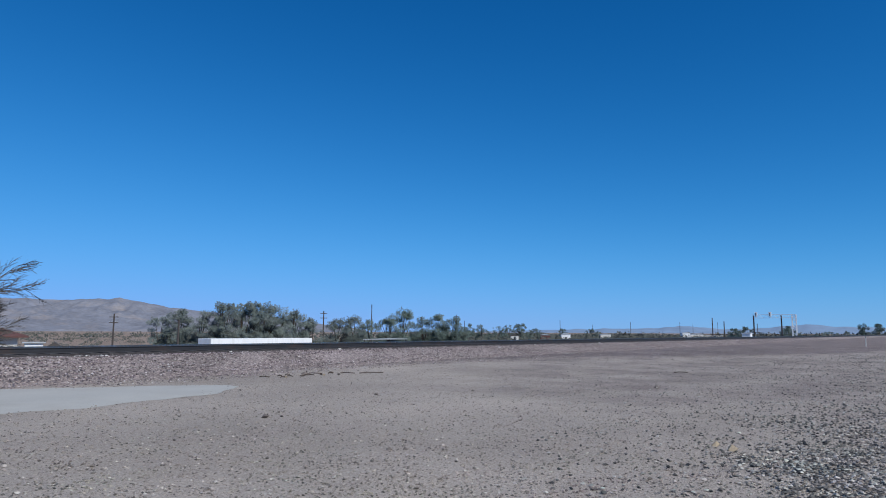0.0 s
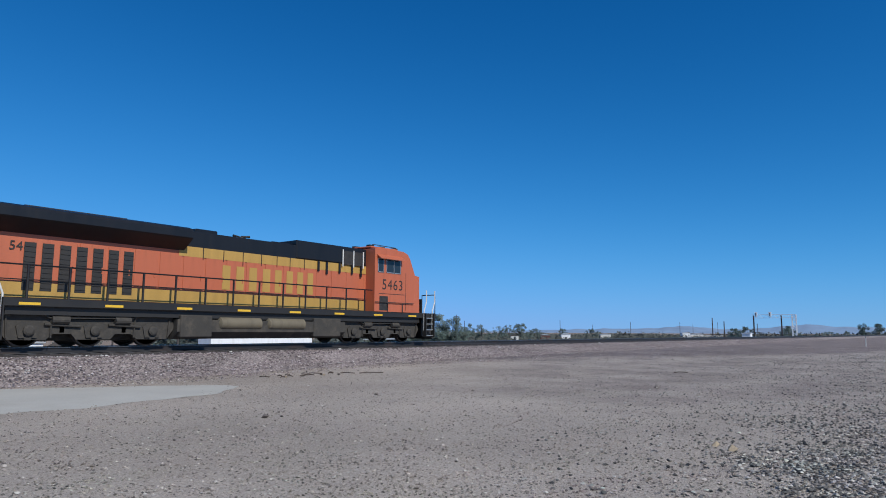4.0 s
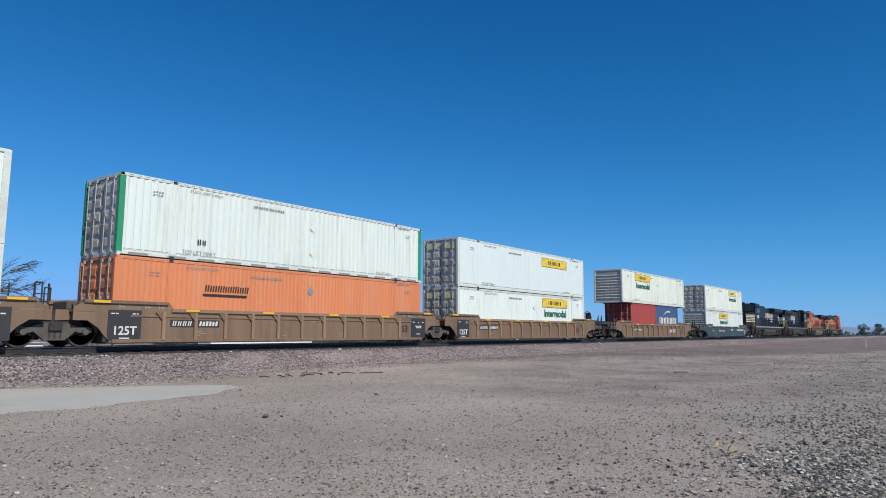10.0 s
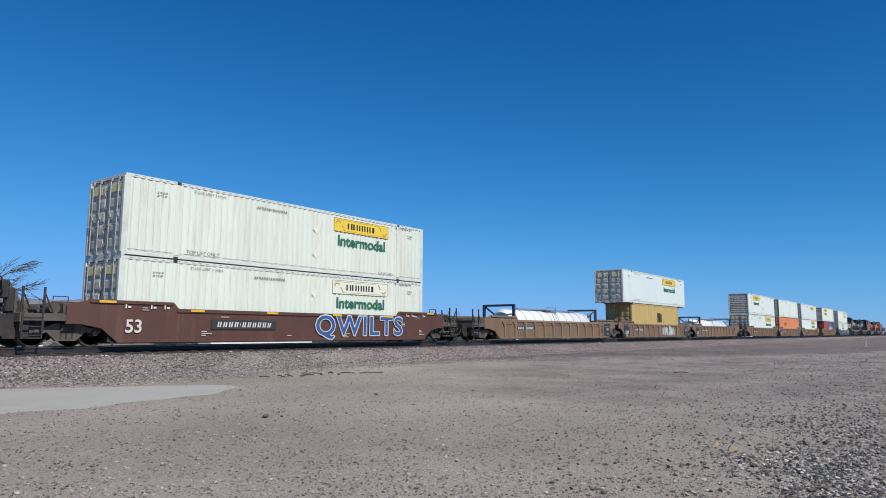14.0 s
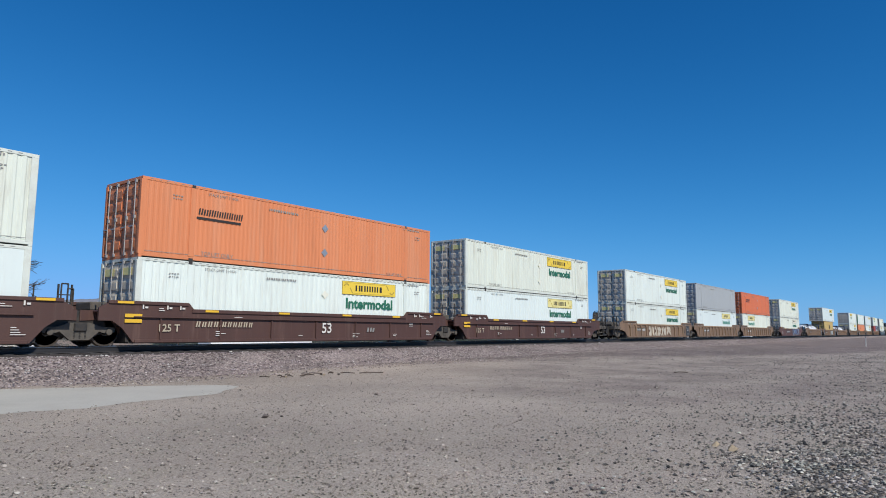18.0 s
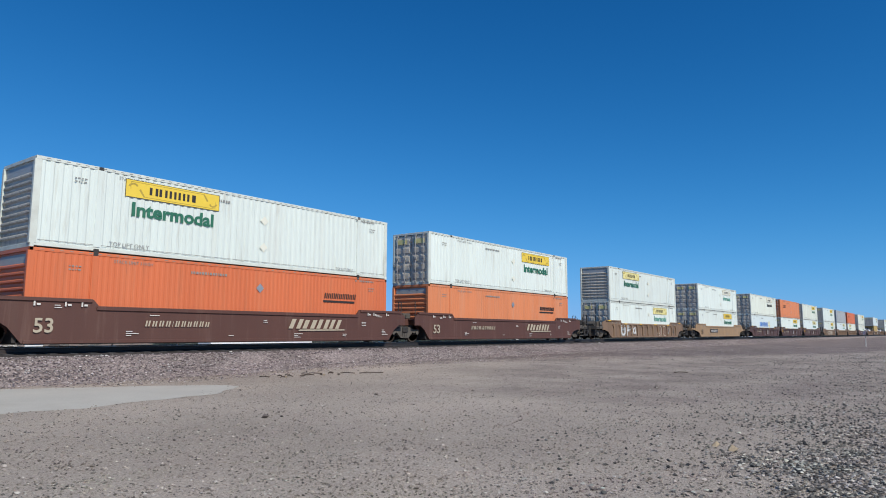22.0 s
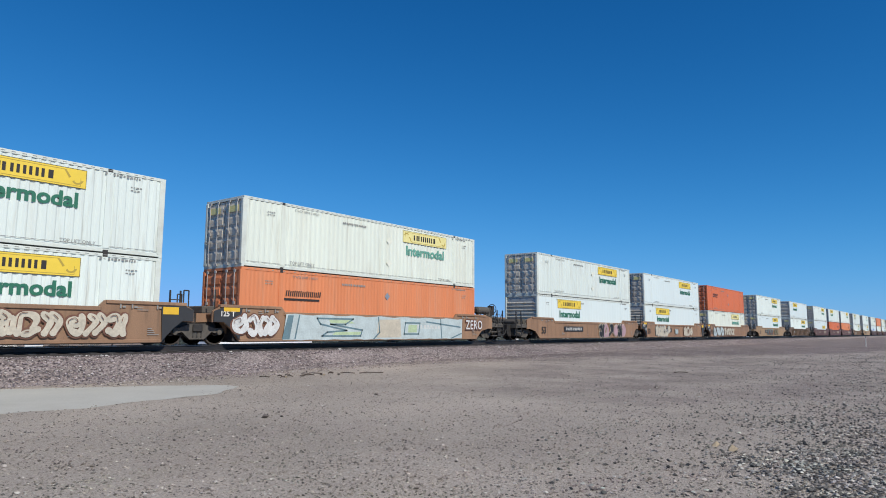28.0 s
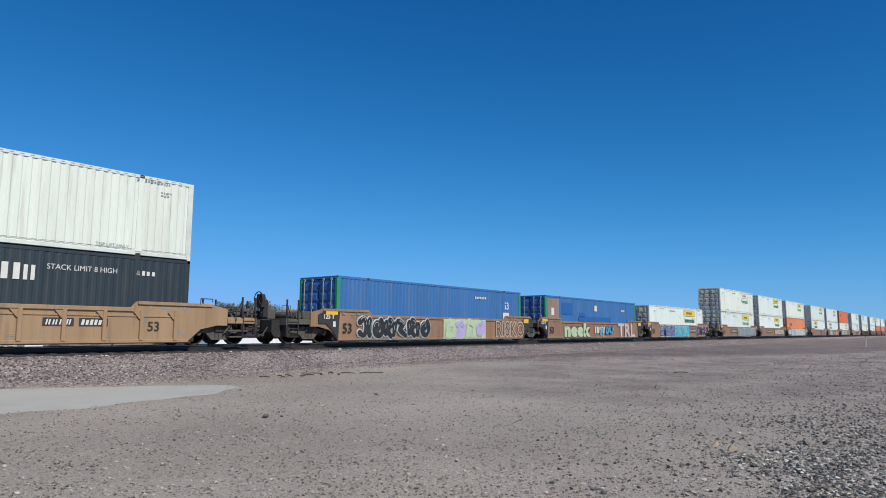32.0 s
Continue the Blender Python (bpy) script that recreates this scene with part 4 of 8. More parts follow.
def springs(r):
    sh = Shape()
    for x in (-0.17, 0, 0.17):
        for k in range(5):
            sh.lathe([(0, 0.07), (0.022, 0.075), (0.03, 0.06)], (x, 0, r - 0.2 + k * 0.045), "z", 8)
    return sh.mesh("spring_nest", M["dark_steel"])


def side_outline(ends):
    """Outline of a well car's side, in x and z. ends: (rear, front), own or shared."""
    pts = []
    for s, kind in ((1, ends[1]), (-1, ends[0])):
        if kind == "own":
            seq = [(8.08, SIDE_Z0), (8.62, 0.60), (9.3, 0.74), (9.74, 0.74), (9.74, 1.34), (9.55, 1.40), (9.0, SIDE_END), (6.1, SIDE_END), (5.9, SIDE_Z1)]
        else:
            seq = [(8.15, SIDE_Z0), (8.55, 0.62), (8.9, 0.86), (9.35, 0.86), (9.35, 1.28), (9.25, 1.34), (8.9, SIDE_END), (6.1, SIDE_END), (5.9, SIDE_Z1)]
        pts += [(s * x, z) for x, z in (seq if s > 0 else reversed(seq))]
    return pts


def well_car(u, ends, style, paint, number=True, yellow=False, brake=False, graffiti=(), mark=None, label="", panel=False, number_x=None, sign_x=None, marks=()):
    """One well-car unit; u is its middle along the train."""
    ob = thing("well_car", label, "freight car", "well cars of the train")
    p = M[paint]
    W = 1.42
    k = (ends, style, paint)

    def side():
        t = 0.05 if style == "ribbed" else 0.08
        return Shape().prism(side_outline(ends), -t / 2, t / 2).mesh("side_wall", p)
    for s in (-1, 1):
        w = part("side_wall", cached(("side",) + k, side), ob, m=pose(0, s * (W - (0.1 if style == "ribbed" else 0.04)), 0))
        part("top_chord", cached(("chord", style, paint), lambda: Shape().box(-6.0, 6.0, -0.09, 0.09, SIDE_Z1 - 0.12, SIDE_Z1 + 0.02, 0.015).mesh("top_chord", M["brown_rib"] if paint == "brown_car" else p)), w)
        for sx in (-1, 1):
            part("end_chord", cached(("echord", paint), lambda: Shape().box(-1.45, 1.45, -0.09, 0.09, SIDE_END - 0.1, SIDE_END + 0.02, 0.015).mesh("end_chord", p)), w, m=pose(sx * 7.6, 0, 0))
        part("side_sill", cached(("sill", style, paint), lambda: Shape().box(-8.1, 8.1, -0.08, 0.08, SIDE_Z0 - 0.02, SIDE_Z0 + 0.1, 0.015).mesh("side_sill", p)), w)
        if style == "ribbed":
            rib = cached(("rib", paint), lambda: Shape().box(-0.065, 0.065, -0.09, 0.0, SIDE_Z0 + 0.06, SIDE_Z1 - 0.1, 0.012).mesh("rib", M["brown_rib"] if paint == "brown_car" else p))
            for i in range(1 if panel and ends[0] == "shared" else 0, 12 if panel and ends[1] == "shared" else 13):
                x = -7.56 + i * 1.26
                rb = part("rib", rib, w, m=pose(x, -0.02 if s < 0 else 0.02, 0) @ pose(0, 0, 0, 0, 0, 0 if s < 0 else 180))
                if s < 0:
                    part("gusset", cached(("gusset", paint), lambda: Shape().prism([(-0.3, SIDE_Z1 - 0.13), (-0.06, SIDE_Z1 - 0.13), (-0.06, SIDE_Z1 - 0.38), (-0.1, SIDE_Z1 - 0.36)], -0.07, -0.02).mesh("gusset", p)), rb)
            part("inner_rail", cached(("inrail", paint), lambda: Shape().box(-7.5, 7.5, -0.055, 0.055, SIDE_Z1 - 0.3, SIDE_Z1 - 0.24, 0.01).mesh("inner_rail", p)), w)
        elif style == "ledge":
            part("ledge", cached(("ledge", paint), lambda: Shape().box(-8.2, 8.2, -0.14, 0.0, SIDE_Z1 - 0.32, SIDE_Z1 - 0.28, 0.008).mesh("ledge", p)), w)
            rib = cached(("thinrib", paint), lambda: Shape().box(-0.03, 0.03, -0.08, 0.0, SIDE_Z0 + 0.08, SIDE_Z1 - 0.3, 0.008).mesh("rib", p))
            for i in range(7):
                part("rib", rib, w, m=pose(-7.2 + i * 2.4, -0.02, 0))
    part("well_floor", cached(("wfloor",), lambda: well_floor()), ob)
    for s, kind in ((-1, ends[0]), (1, ends[1])):
        end_gear(ob, s, kind, p, paint, (brake is True and s < 0) or (brake == "front" and s > 0) or (brake == "tall" and s > 0 and "tall"), yellow)
    # lettering and stencilled plates
    y = -W - (0.045 if style != "ribbed" else -0.07)
    if panel == "end":
        pn = part("stencil_panel", cached(("endpanel",), lambda: Shape().prism([(0.6, -0.9), (0.2, -0.46), (-0.15, -0.2), (-0.58, -0.2), (-0.58, 0.2), (-0.2, 0.34), (0.68, 0.34)], -0.006, 0).mesh("stencil_panel", M["black_panel"])), ob, "black stencilled end panel", m=pose(-8.75, y - 0.004, 1.08))
        part("lettering", text_mesh("125 T", 0.28, M["paint_white"], heavy=0.008), pn, m=pose(0.02, -0.009, 0.1))
        plate = cached(("endplate",), lambda: Shape().box(-0.36, 0.36, -0.006, 0, -0.075, 0.075, 0.002).mesh("yellow_plate", M["yellow"]))
        part("yellow_plate", plate, pn, "scuffed yellow plate", m=pose(0.2, -0.008, 0.27))
        part("tag_plate", cached(("tagplate",), lambda: Shape().box(-0.08, 0.08, -0.004, 0, -0.12, 0.12).mesh("tag_plate", M["paint_white"])), pn, m=pose(0.35, -0.008, -0.22))
        if ends[1] == "shared":
            pf = part("stencil_panel", cached(("endpanel_front",), lambda: Shape().prism([(-0.6, -0.9), (-0.2, -0.46), (0.15, -0.2), (0.58, -0.2), (0.58, 0.2), (0.2, 0.34), (-0.68, 0.34)], -0.006, 0).mesh("stencil_panel", M["black_panel"])), ob, "black end panel", m=pose(8.75, y - 0.004, 1.08))
            part("yellow_plate", cached(("endplate2",), lambda: Shape().box(-0.3, 0.3, -0.006, 0, -0.13, 0.13, 0.002).mesh("yellow_plate", M["yellow"])), pf, "scuffed yellow plate", m=pose(-0.32, -0.008, 0.16))
    elif style == "ledge" and ends[0] == "shared":
        part("lettering", text_mesh("125 T", 0.36, M["paint_tan"], heavy=0.006), ob, m=pose(-6.9, y - 0.006, 0.62))
        for zz in (0.86, 1.04):
            part("yellow_plate", cached(("ledgeplate",), lambda: Shape().box(-0.3, 0.3, -0.006, 0, -0.06, 0.06, 0.002).mesh("yellow_plate", M["yellow"])), ob, "scuffed yellow plate", m=pose(-8.2, y - 0.004, zz))
    elif panel:
        for s in (-1, 1):
            if ends[0 if s < 0 else 1] == "own":
                continue
            pn = part("stencil_panel", cached(("panel",), lambda: Shape().box(-0.57, 0.57, -0.01, 0, -0.5, 0.5, 0.003).mesh("stencil_panel", M["black_panel"])), ob, "black stencilled panel", m=pose(s * 7.75 + 0.07, y - 0.012, 0.72))
            part("stencil_bars", cached(("pbars", s), lambda: panel_bars(s)), pn, m=pose(0, -0.013, 0))
            if s < 0:
                part("lettering", text_mesh("125T", 0.4, M["paint_white"], heavy=0.008), pn, m=pose(0, -0.014, -0.2))
    light = "ink" if paint in ("tan_car", "rust_car", "brown_car") else mark or "paint_white"
    if number:
        nx = sign_x if sign_x is not None else -7.57 if style != "ribbed" else 6.76
        part("lettering", text_mesh("53", 0.62 if style != "ribbed" else 0.46, M[light], heavy=0.01), ob, m=pose(nx, y - 0.004, 0.66))
        px_ = number_x if number_x is not None else -3.1 if style != "ribbed" else -5.05
        if style == "ribbed":
            for dx in (-0.52, 0.56):
                part("number_plate", cached(("plate", paint), lambda: Shape().box(-0.46, 0.46, -0.004, 0, -0.13, 0.13).mesh("number_plate", M["black_panel"])), ob, m=pose(px_ + dx, y - 0.004, 0.8))
            part("number_stencil", bars_mark((0.13,) * 4, 0.17, M["paint_white"], "number_stencil", shear=0.2, gap=0.07), ob, m=pose(px_ - 0.52, y - 0.012, 0.8))
            part("number_stencil", bars_mark((0.09,) * 6, 0.17, M["paint_white"], "number_stencil", shear=0.2, gap=0.045), ob, m=pose(px_ + 0.56, y - 0.012, 0.8))
        else:
            if paint in ("rust_car", "tan_car") or (paint == "maroon_car" and not mark):
                part("number_plate", cached(("plate_long",), lambda: Shape().box(-1.5, 1.5, -0.003, 0, -0.18, 0.18).mesh("number_plate", M["black_panel"])), ob, "black stencil plate", m=pose(px_, y - 0.002, 0.78))
            part("number_stencil", bars_mark((0.16,) * 4 + (0.02,) + (0.15,) * 6, 0.2, M["paint_tan"] if style == "ledge" or mark else M["paint_white"], "number_stencil", shear=0.22, gap=0.09), ob, m=pose(px_, y - 0.009, 0.78))
    part("stencil_bars", cached(("cbars", light), lambda: car_stencils(M["ink_grey"] if light == "ink" else M["paint_white"])), ob, m=pose(0, y - 0.003, 0))
    if yellow is not None:
        rf = cached(("reflector",), lambda: Shape().box(-0.28, 0.28, -0.012, 0, -0.04, 0.04, 0.003).mesh("reflector", M["yellow"]))
        for i, x in enumerate((-8.5, -5.2, -1.8, 1.8, 5.2, 8.5)):
            part("reflector", rf, ob, "yellow reflective strip", m=pose(x, -W + (0.1 if style == "ribbed" else 0.04) - 0.1, (SIDE_Z1 if abs(x) < 6 else SIDE_END) - 0.04))
    if mark:
        part("logo_mark", bars_mark((0.62, 0.66, 0.62, 0.58), 0.4, M[mark], shear=0.5, gap=0.12), ob, m=pose(3.4, y - 0.006, 0.85))
        part("logo_stroke", cached(("stroke", mark), lambda: Shape().put([(-1.5, 0, -0.03), (1.2, 0, 0.0), (1.2, 0, 0.05), (-1.4, 0, 0.03)], [(0, 1, 2, 3)]).mesh("logo_stroke", M[mark])), ob, m=pose(3.9, y - 0.006, 0.58))
    for x, z, widths, h, slant, ink in marks:
        part("logo_mark", bars_mark(widths, h, M[ink], shear=slant, gap=0.06), ob, "painted bars", m=pose(x, y - 0.006, z))
    for g in graffiti:
        if g == "mural":
            spray_mural(ob, y - 0.006)
        else:
            tag_shapes(ob, y - 0.012, *g)
    return rolling_at(ob, u, 0)


def well_floor():
    sh = Shape()
    for i in range(6):
        x = -7.9 + i * 3.16
        sh.box(x - 0.35, x + 0.35, -1.3, 1.3, 0.10, 0.17)
    for s in (-1, 1):
        sh.box(-8.2, 8.2, s * 1.26 - 0.06, s * 1.26 + 0.06, 0.10, 0.19)
        sh.box(s * 8.3 - 0.06, s * 8.3 + 0.06, -1.3, 1.3, 0.15, 1.1)
    return sh.mesh("well_floor", M["dark_steel"])


def panel_bars(s):
    sh = Shape()
    for x, z, w in ((-0.42, 0.38, 0.12), (-0.28, 0.38, 0.08), (0.3, 0.38, 0.1), (0.42, 0.38, 0.06), (0, -0.44, 0.34)) if s < 0 else ((-0.35, 0.3, 0.14), (0.0, 0.28, 0.1), (0.35, 0.3, 0.14), (0, 0.1, 0.5), (0, 0.02, 0.4), (0, -0.3, 0.3)):
        sh.box(x - w / 2, x + w / 2, -0.001, 0.001, z - 0.02, z + 0.02)
    return sh.mesh("stencil_bars", M["paint_white"])


def car_stencils(material):
    sh = Shape()
    r = random.Random(8)
    for x, z, n in ((-5.0, 0.5, 3), (-4.2, 1.05, 1), (0.6, 0.95, 2), (2.2, 0.42, 3), (6.2, 0.95, 3), (7.2, 1.3, 2), (-7.3, 1.3, 2), (7.6, 0.6, 4), (5.0, 0.4, 2), (-1.0, 0.35, 1)):
        for k in range(n):
            l = r.uniform(0.15, 0.45)
            sh.box(x, x + l, -0.001, 0.001, z - 0.07 * k, z - 0.07 * k + 0.022)
    for x in (-7.9, -7.0, -6.5, 6.6, 7.0, 7.9):
        sh.box(x, x + 0.05, -0.001, 0.001, 1.28, 1.42).box(x + 0.09, x + 0.2, -0.001, 0.001, 1.3, 1.36)
    return sh.mesh("stencil_bars", material)


def end_gear(ob, s, kind, p, paint, brake, yellow):
    """Deck, truck, coupler, ladder, rails and brake gear at one end of a car."""
    R = pose(0, 0, 0) if s > 0 else pose(0, 0, 0, 0, 0, 180)
    if kind == "own":
        def deck():
            sh = Shape().box(8.3, 11.0, -1.34, 1.34, 0.98, 1.06, 0.02)
            sh.prism([(8.3, 0.3), (8.6, 0.9), (11.1, 0.8), (11.1, 0.98), (8.3, 0.98)], -0.45, 0.45)
            sh.box(9.74, 11.03, -1.4, -1.34, 0.82, 1.02, 0.01).box(9.74, 11.03, 1.34, 1.4, 0.82, 1.02, 0.01)
            sh.box(10.97, 11.05, -1.4, 1.4, 0.78, 1.06, 0.01)
            return sh.mesh("end_platform", M["truck_dust"] if paint != "tan_car" else p)
        part("end_platform", cached(("deck", paint), deck), ob, m=R)
        part("draft_housing", cached(("drafthouse",), lambda: Shape().prism([(10.15, 0.45), (10.4, 0.28), (11.3, 0.28), (11.45, 0.5), (11.45, 1.0), (10.15, 1.0)], -0.95, 0.95).mesh("draft_housing", M["dark_steel"])), ob, "greasy draft housing", m=R)
        truck(ob, s * 9.56)
        part("brake_rigging", cached(("rigging",), rigging), ob, "greasy brake levers and hoses", m=R @ pose(0.5, 0, 0))
        part("draft_gear", cached(("draft",), lambda: Shape().box(9.0, 11.0, -0.5, 0.5, 0.42, 1.0, 0.04).box(10.7, 10.98, -1.25, 1.25, 0.3, 0.85, 0.03).box(10.95, 11.45, -0.32, 0.32, 0.5, 1.05, 0.04).mesh("draft_gear", M["dark_steel"])), ob, m=R)
        part("coupler", cached(("coupler",), lambda: Shape().box(10.9, 11.5, -0.12, 0.12, 0.72, 0.95, 0.03).box(11.4, 11.82, -0.19, 0.19, 0.66, 1.0, 0.05).mesh("coupler", M["dark_steel"])), ob, m=R)
        part("hose_loop", cached(("hloop",), lambda: Shape().path([(11.0, -1.1, 0.9), (11.1, -1.12, 0.5), (11.35, -1.12, 0.34), (11.6, -1.12, 0.42), (11.82, -1.1, 0.7)], 0.03).path([(10.98, -0.9, 0.8), (11.2, -0.92, 0.42), (11.5, -0.92, 0.3), (11.82, -0.9, 0.45)], 0.025).mesh("hose_loop", M["dark_steel"])), ob, "black slack air hose", m=R)
        part("grab_iron", cached(("grab",), lambda: Shape().path([(10.05, -1.43, 0.92), (10.05, -1.47, 0.92), (10.05, -1.47, 1.45), (9.8, -1.47, 1.45), (9.8, -1.43, 1.2)], 0.017).path([(9.0, -1.44, 1.6), (9.0, -1.44, 1.72), (8.5, -1.44, 1.72), (8.5, -1.44, 1.54)], 0.017).mesh("grab_iron", M["dark_steel"])), ob, "bent steel grab iron", m=R)
        part("uncoupling_lever", cached(("cutlever",), lambda: Shape().path([(11.06, -1.35, 0.95), (11.14, -1.3, 0.72), (11.16, -0.5, 0.8), (11.3, -0.1, 1.02)], 0.02).mesh("uncoupling_lever", M["truck_dust"])), ob, m=R)
        part("air_hose", cached(("hose",), lambda: Shape().path([(11.0, 0.4, 0.85), (11.25, 0.42, 0.5), (11.5, 0.42, 0.32), (11.8, 0.42, 0.45)], 0.035).path([(11.0, -0.6, 0.95), (11.3, -0.6, 0.62), (11.6, -0.6, 0.5), (11.8, -0.6, 0.6)], 0.03).mesh("air_hose", M["dark_steel"])), ob, m=R)
        for sy in (-1, 1):
            for a in (10.36, 10.97):
                part("hand_rail", cached(("hrail", sy, a), lambda: Shape().box(a, a + 0.06, sy * 1.36 - 0.025, sy * 1.36 + 0.025, 0.5, 1.86).tube((a + 0.03, sy * 1.34, 1.72), (a - 0.28, sy * 1.3, 1.06), 0.022, 6).mesh("hand_rail", M["dark_steel"])), ob, m=R)
            ladder(ob, "ladder", R, (10.42, 10.98), sy * 1.4, 0.02, 0.28, 1.3, 0.27)
        for nm, make in (("equipment_box", lambda: Shape().box(8.5, 9.5, -0.9, 0.6, 1.06, 1.42, 0.03)), ("air_reservoir", lambda: Shape().tube((9.8, -0.9, 1.24), (9.8, 0.7, 1.24), 0.17, 12)), ("valve_box", lambda: Shape().box(10.1, 10.5, -1.1, -0.5, 1.06, 1.5, 0.03)), ("guard_bar", lambda: Shape().box(9.6, 10.9, -1.25, -1.15, 1.3, 1.42, 0.01).box(9.7, 9.78, -1.24, -1.16, 1.06, 1.3).box(10.7, 10.78, -1.24, -1.16, 1.06, 1.3)), ("brake_pipe", lambda: Shape().path([(8.6, -1.1, 1.15), (10.6, -1.1, 1.15), (10.8, -0.6, 1.35)], 0.03)), ("brake_cylinder", lambda: Shape().tube((10.3, 0.2, 1.2), (10.3, 0.9, 1.2), 0.12, 10))):
            part(nm, cached(("fit", nm), lambda: make().mesh(nm, M["truck_dust"])), ob, m=R)
        if brake:
            st = part("brake_stand", cached(("stand",), lambda: Shape().box(10.55, 10.8, -0.75, -0.45, 1.12, 1.9, 0.03).box(10.75, 10.95, -0.8, -0.4, 1.55, 2.15, 0.03).mesh("brake_stand", M["dark_steel"])), ob, m=R)
            part("brake_wheel", cached(("brakewheel",), brake_wheel), st, m=pose(10.98, -0.6, 1.95))
            part("brake_arm", cached(("brakearm",), lambda: Shape().prism([(10.2, 1.1), (10.55, 1.1), (10.75, 1.7), (10.7, 2.05), (10.5, 1.75)], -0.72, -0.5).mesh("brake_arm", M["truck_dust"])), st)
            if brake == "tall":
                part("supply_reservoir", cached(("supplyres",), lambda: Shape().lathe([(-0.62, 0.1), (-0.56, 0.22), (0.56, 0.22), (0.62, 0.1)], (9.3, -0.95, 1.82), "x", 14).box(8.85, 8.95, -1.05, -0.85, 1.4, 1.64).box(9.65, 9.75, -1.05, -0.85, 1.4, 1.64).mesh("supply_reservoir", M["truck_dust"], False)), ob, "dusty steel air reservoir", m=R)
    else:
        def joint():
            sh = Shape().prism([(8.3, 0.35), (8.7, 0.9), (9.7, 0.85), (9.7, 1.2), (8.3, 1.2)], -0.9, 0.9)
            sh.box(8.3, 9.3, -1.35, 1.35, 1.12, 1.2, 0.02)
            return sh.mesh("end_platform", p)
        part("end_platform", cached(("joint", paint), joint), ob, m=R)
        part("hand_rail", cached(("jrail",), lambda: Shape().path([(9.2, -1.3, 1.2), (9.2, -1.3, 2.0), (9.0, -1.3, 2.0), (9.0, -1.3, 1.2)], 0.025).mesh("hand_rail", M["dark_steel"])), ob, m=R)
        part("hand_rail", cached(("jrail2",), lambda: Shape().path([(9.2, 1.3, 1.2), (9.2, 1.3, 2.1)], 0.025).mesh("hand_rail", M["dark_steel"])), ob, m=R)
        part("equipment_box", cached(("jbox",), lambda: Shape().box(8.6, 9.2, -0.6, 0.5, 1.2, 1.5, 0.04).mesh("equipment_box", M["truck_dust"])), ob, m=R)
        part("air_reservoir", cached(("jres",), lambda: Shape().tube((8.9, -0.9, 1.35), (8.9, -0.4, 1.35), 0.14, 10).mesh("air_reservoir", M["truck_dust"])), ob, m=R)
        if s < 0:
            truck(ob, s * 9.75, 0.48, 0.92)
            ladder(ob, "step_ladder", R, (9.45, 9.95), -1.36, 0.03, 0.3, 1.3, 0.27)
            part("joint_hose", cached(("jhose",), lambda: Shape().path([(8.9, -1.25, 1.0), (9.2, -1.3, 0.72), (9.75, -1.3, 0.62), (10.3, -1.3, 0.75), (10.6, -1.25, 1.02)], 0.03).path([(9.0, -1.2, 1.3), (9.5, -1.25, 1.12), (10.1, -1.25, 1.15), (10.5, -1.2, 1.32)], 0.022).mesh("joint_hose", M["hose"])), ob, "slack brake hose", m=R)
            part("joint_cover", cached(("jcover",), lambda: Shape().prism([(8.7, 0.55), (9.0, 1.0), (9.5, 1.18), (10.1, 1.18), (10.55, 1.0), (10.8, 0.55), (10.3, 0.32), (9.2, 0.32)], -0.86, 0.86).box(9.5, 10.0, -1.2, -0.86, 0.62, 1.12, 0.03).mesh("joint_cover", M["dark_steel"])), ob, "greasy articulated joint casting", m=R)
            ladder(ob, "upright_ladder", R, (9.05, 9.5), -1.33, 0.028, 0.9, 2.15, 0.26)
            part("brake_rigging", cached(("rigging",), rigging), ob, "greasy brake levers and hoses", m=R)


def rigging():
    r = random.Random(2)
    sh = Shape().box(9.2, 10.3, -1.3, -1.1, 0.95, 1.08, 0.02).box(9.3, 10.2, -1.36, -1.2, 0.5, 0.58, 0.02).box(9.35, 10.15, -1.36, -1.22, 0.28, 0.34, 0.01)
    for k in range(9):
        x = r.uniform(8.8, 10.6)
        sh.path([(x, -1.2, r.uniform(0.9, 1.3)), (x + r.uniform(-0.3, 0.3), -1.28, r.uniform(0.7, 1.0)), (x + r.uniform(-0.5, 0.5), -1.2, r.uniform(0.45, 0.8))], 0.03)
        sh.box(x - 0.1, x + 0.1, -1.25, -1.0, 1.0 + 0.04 * k, 1.12 + 0.04 * k, 0.015)
    sh.lathe([(-0.25, 0.13), (0.25, 0.13)], (9.7, -1.1, 1.22), "x", 12)
    return sh.mesh("brake_rigging", M["truck_dust"])


def ladder(ob, name, m, xs_, y, t, z0, z1, pitch):
    """Two dark steel rails with single rungs between them."""
    a, b = xs_

    def rails():
        outline = [(a - t, z1), (a - t, z0), (b + t, z0), (b + t, z1), (b - t, z1), (b - t, z0 + 2 * t), (a + t, z0 + 2 * t), (a + t, z1)]
        return Shape().prism(outline, y - t, y + t).mesh(name, M["dark_steel"])
    lad = part(name, cached((name, xs_, y), rails), ob, "dark steel ladder", m=m)
    rung = cached(("rung", xs_, y), lambda: Shape().box(a, b, y - 0.02, y + 0.02, -0.018, 0.018).mesh("rung", M["dark_steel"]))
    for k in range(4):
        part("rung", rung, lad, m=pose(0, 0, z0 + 0.1 + k * pitch))


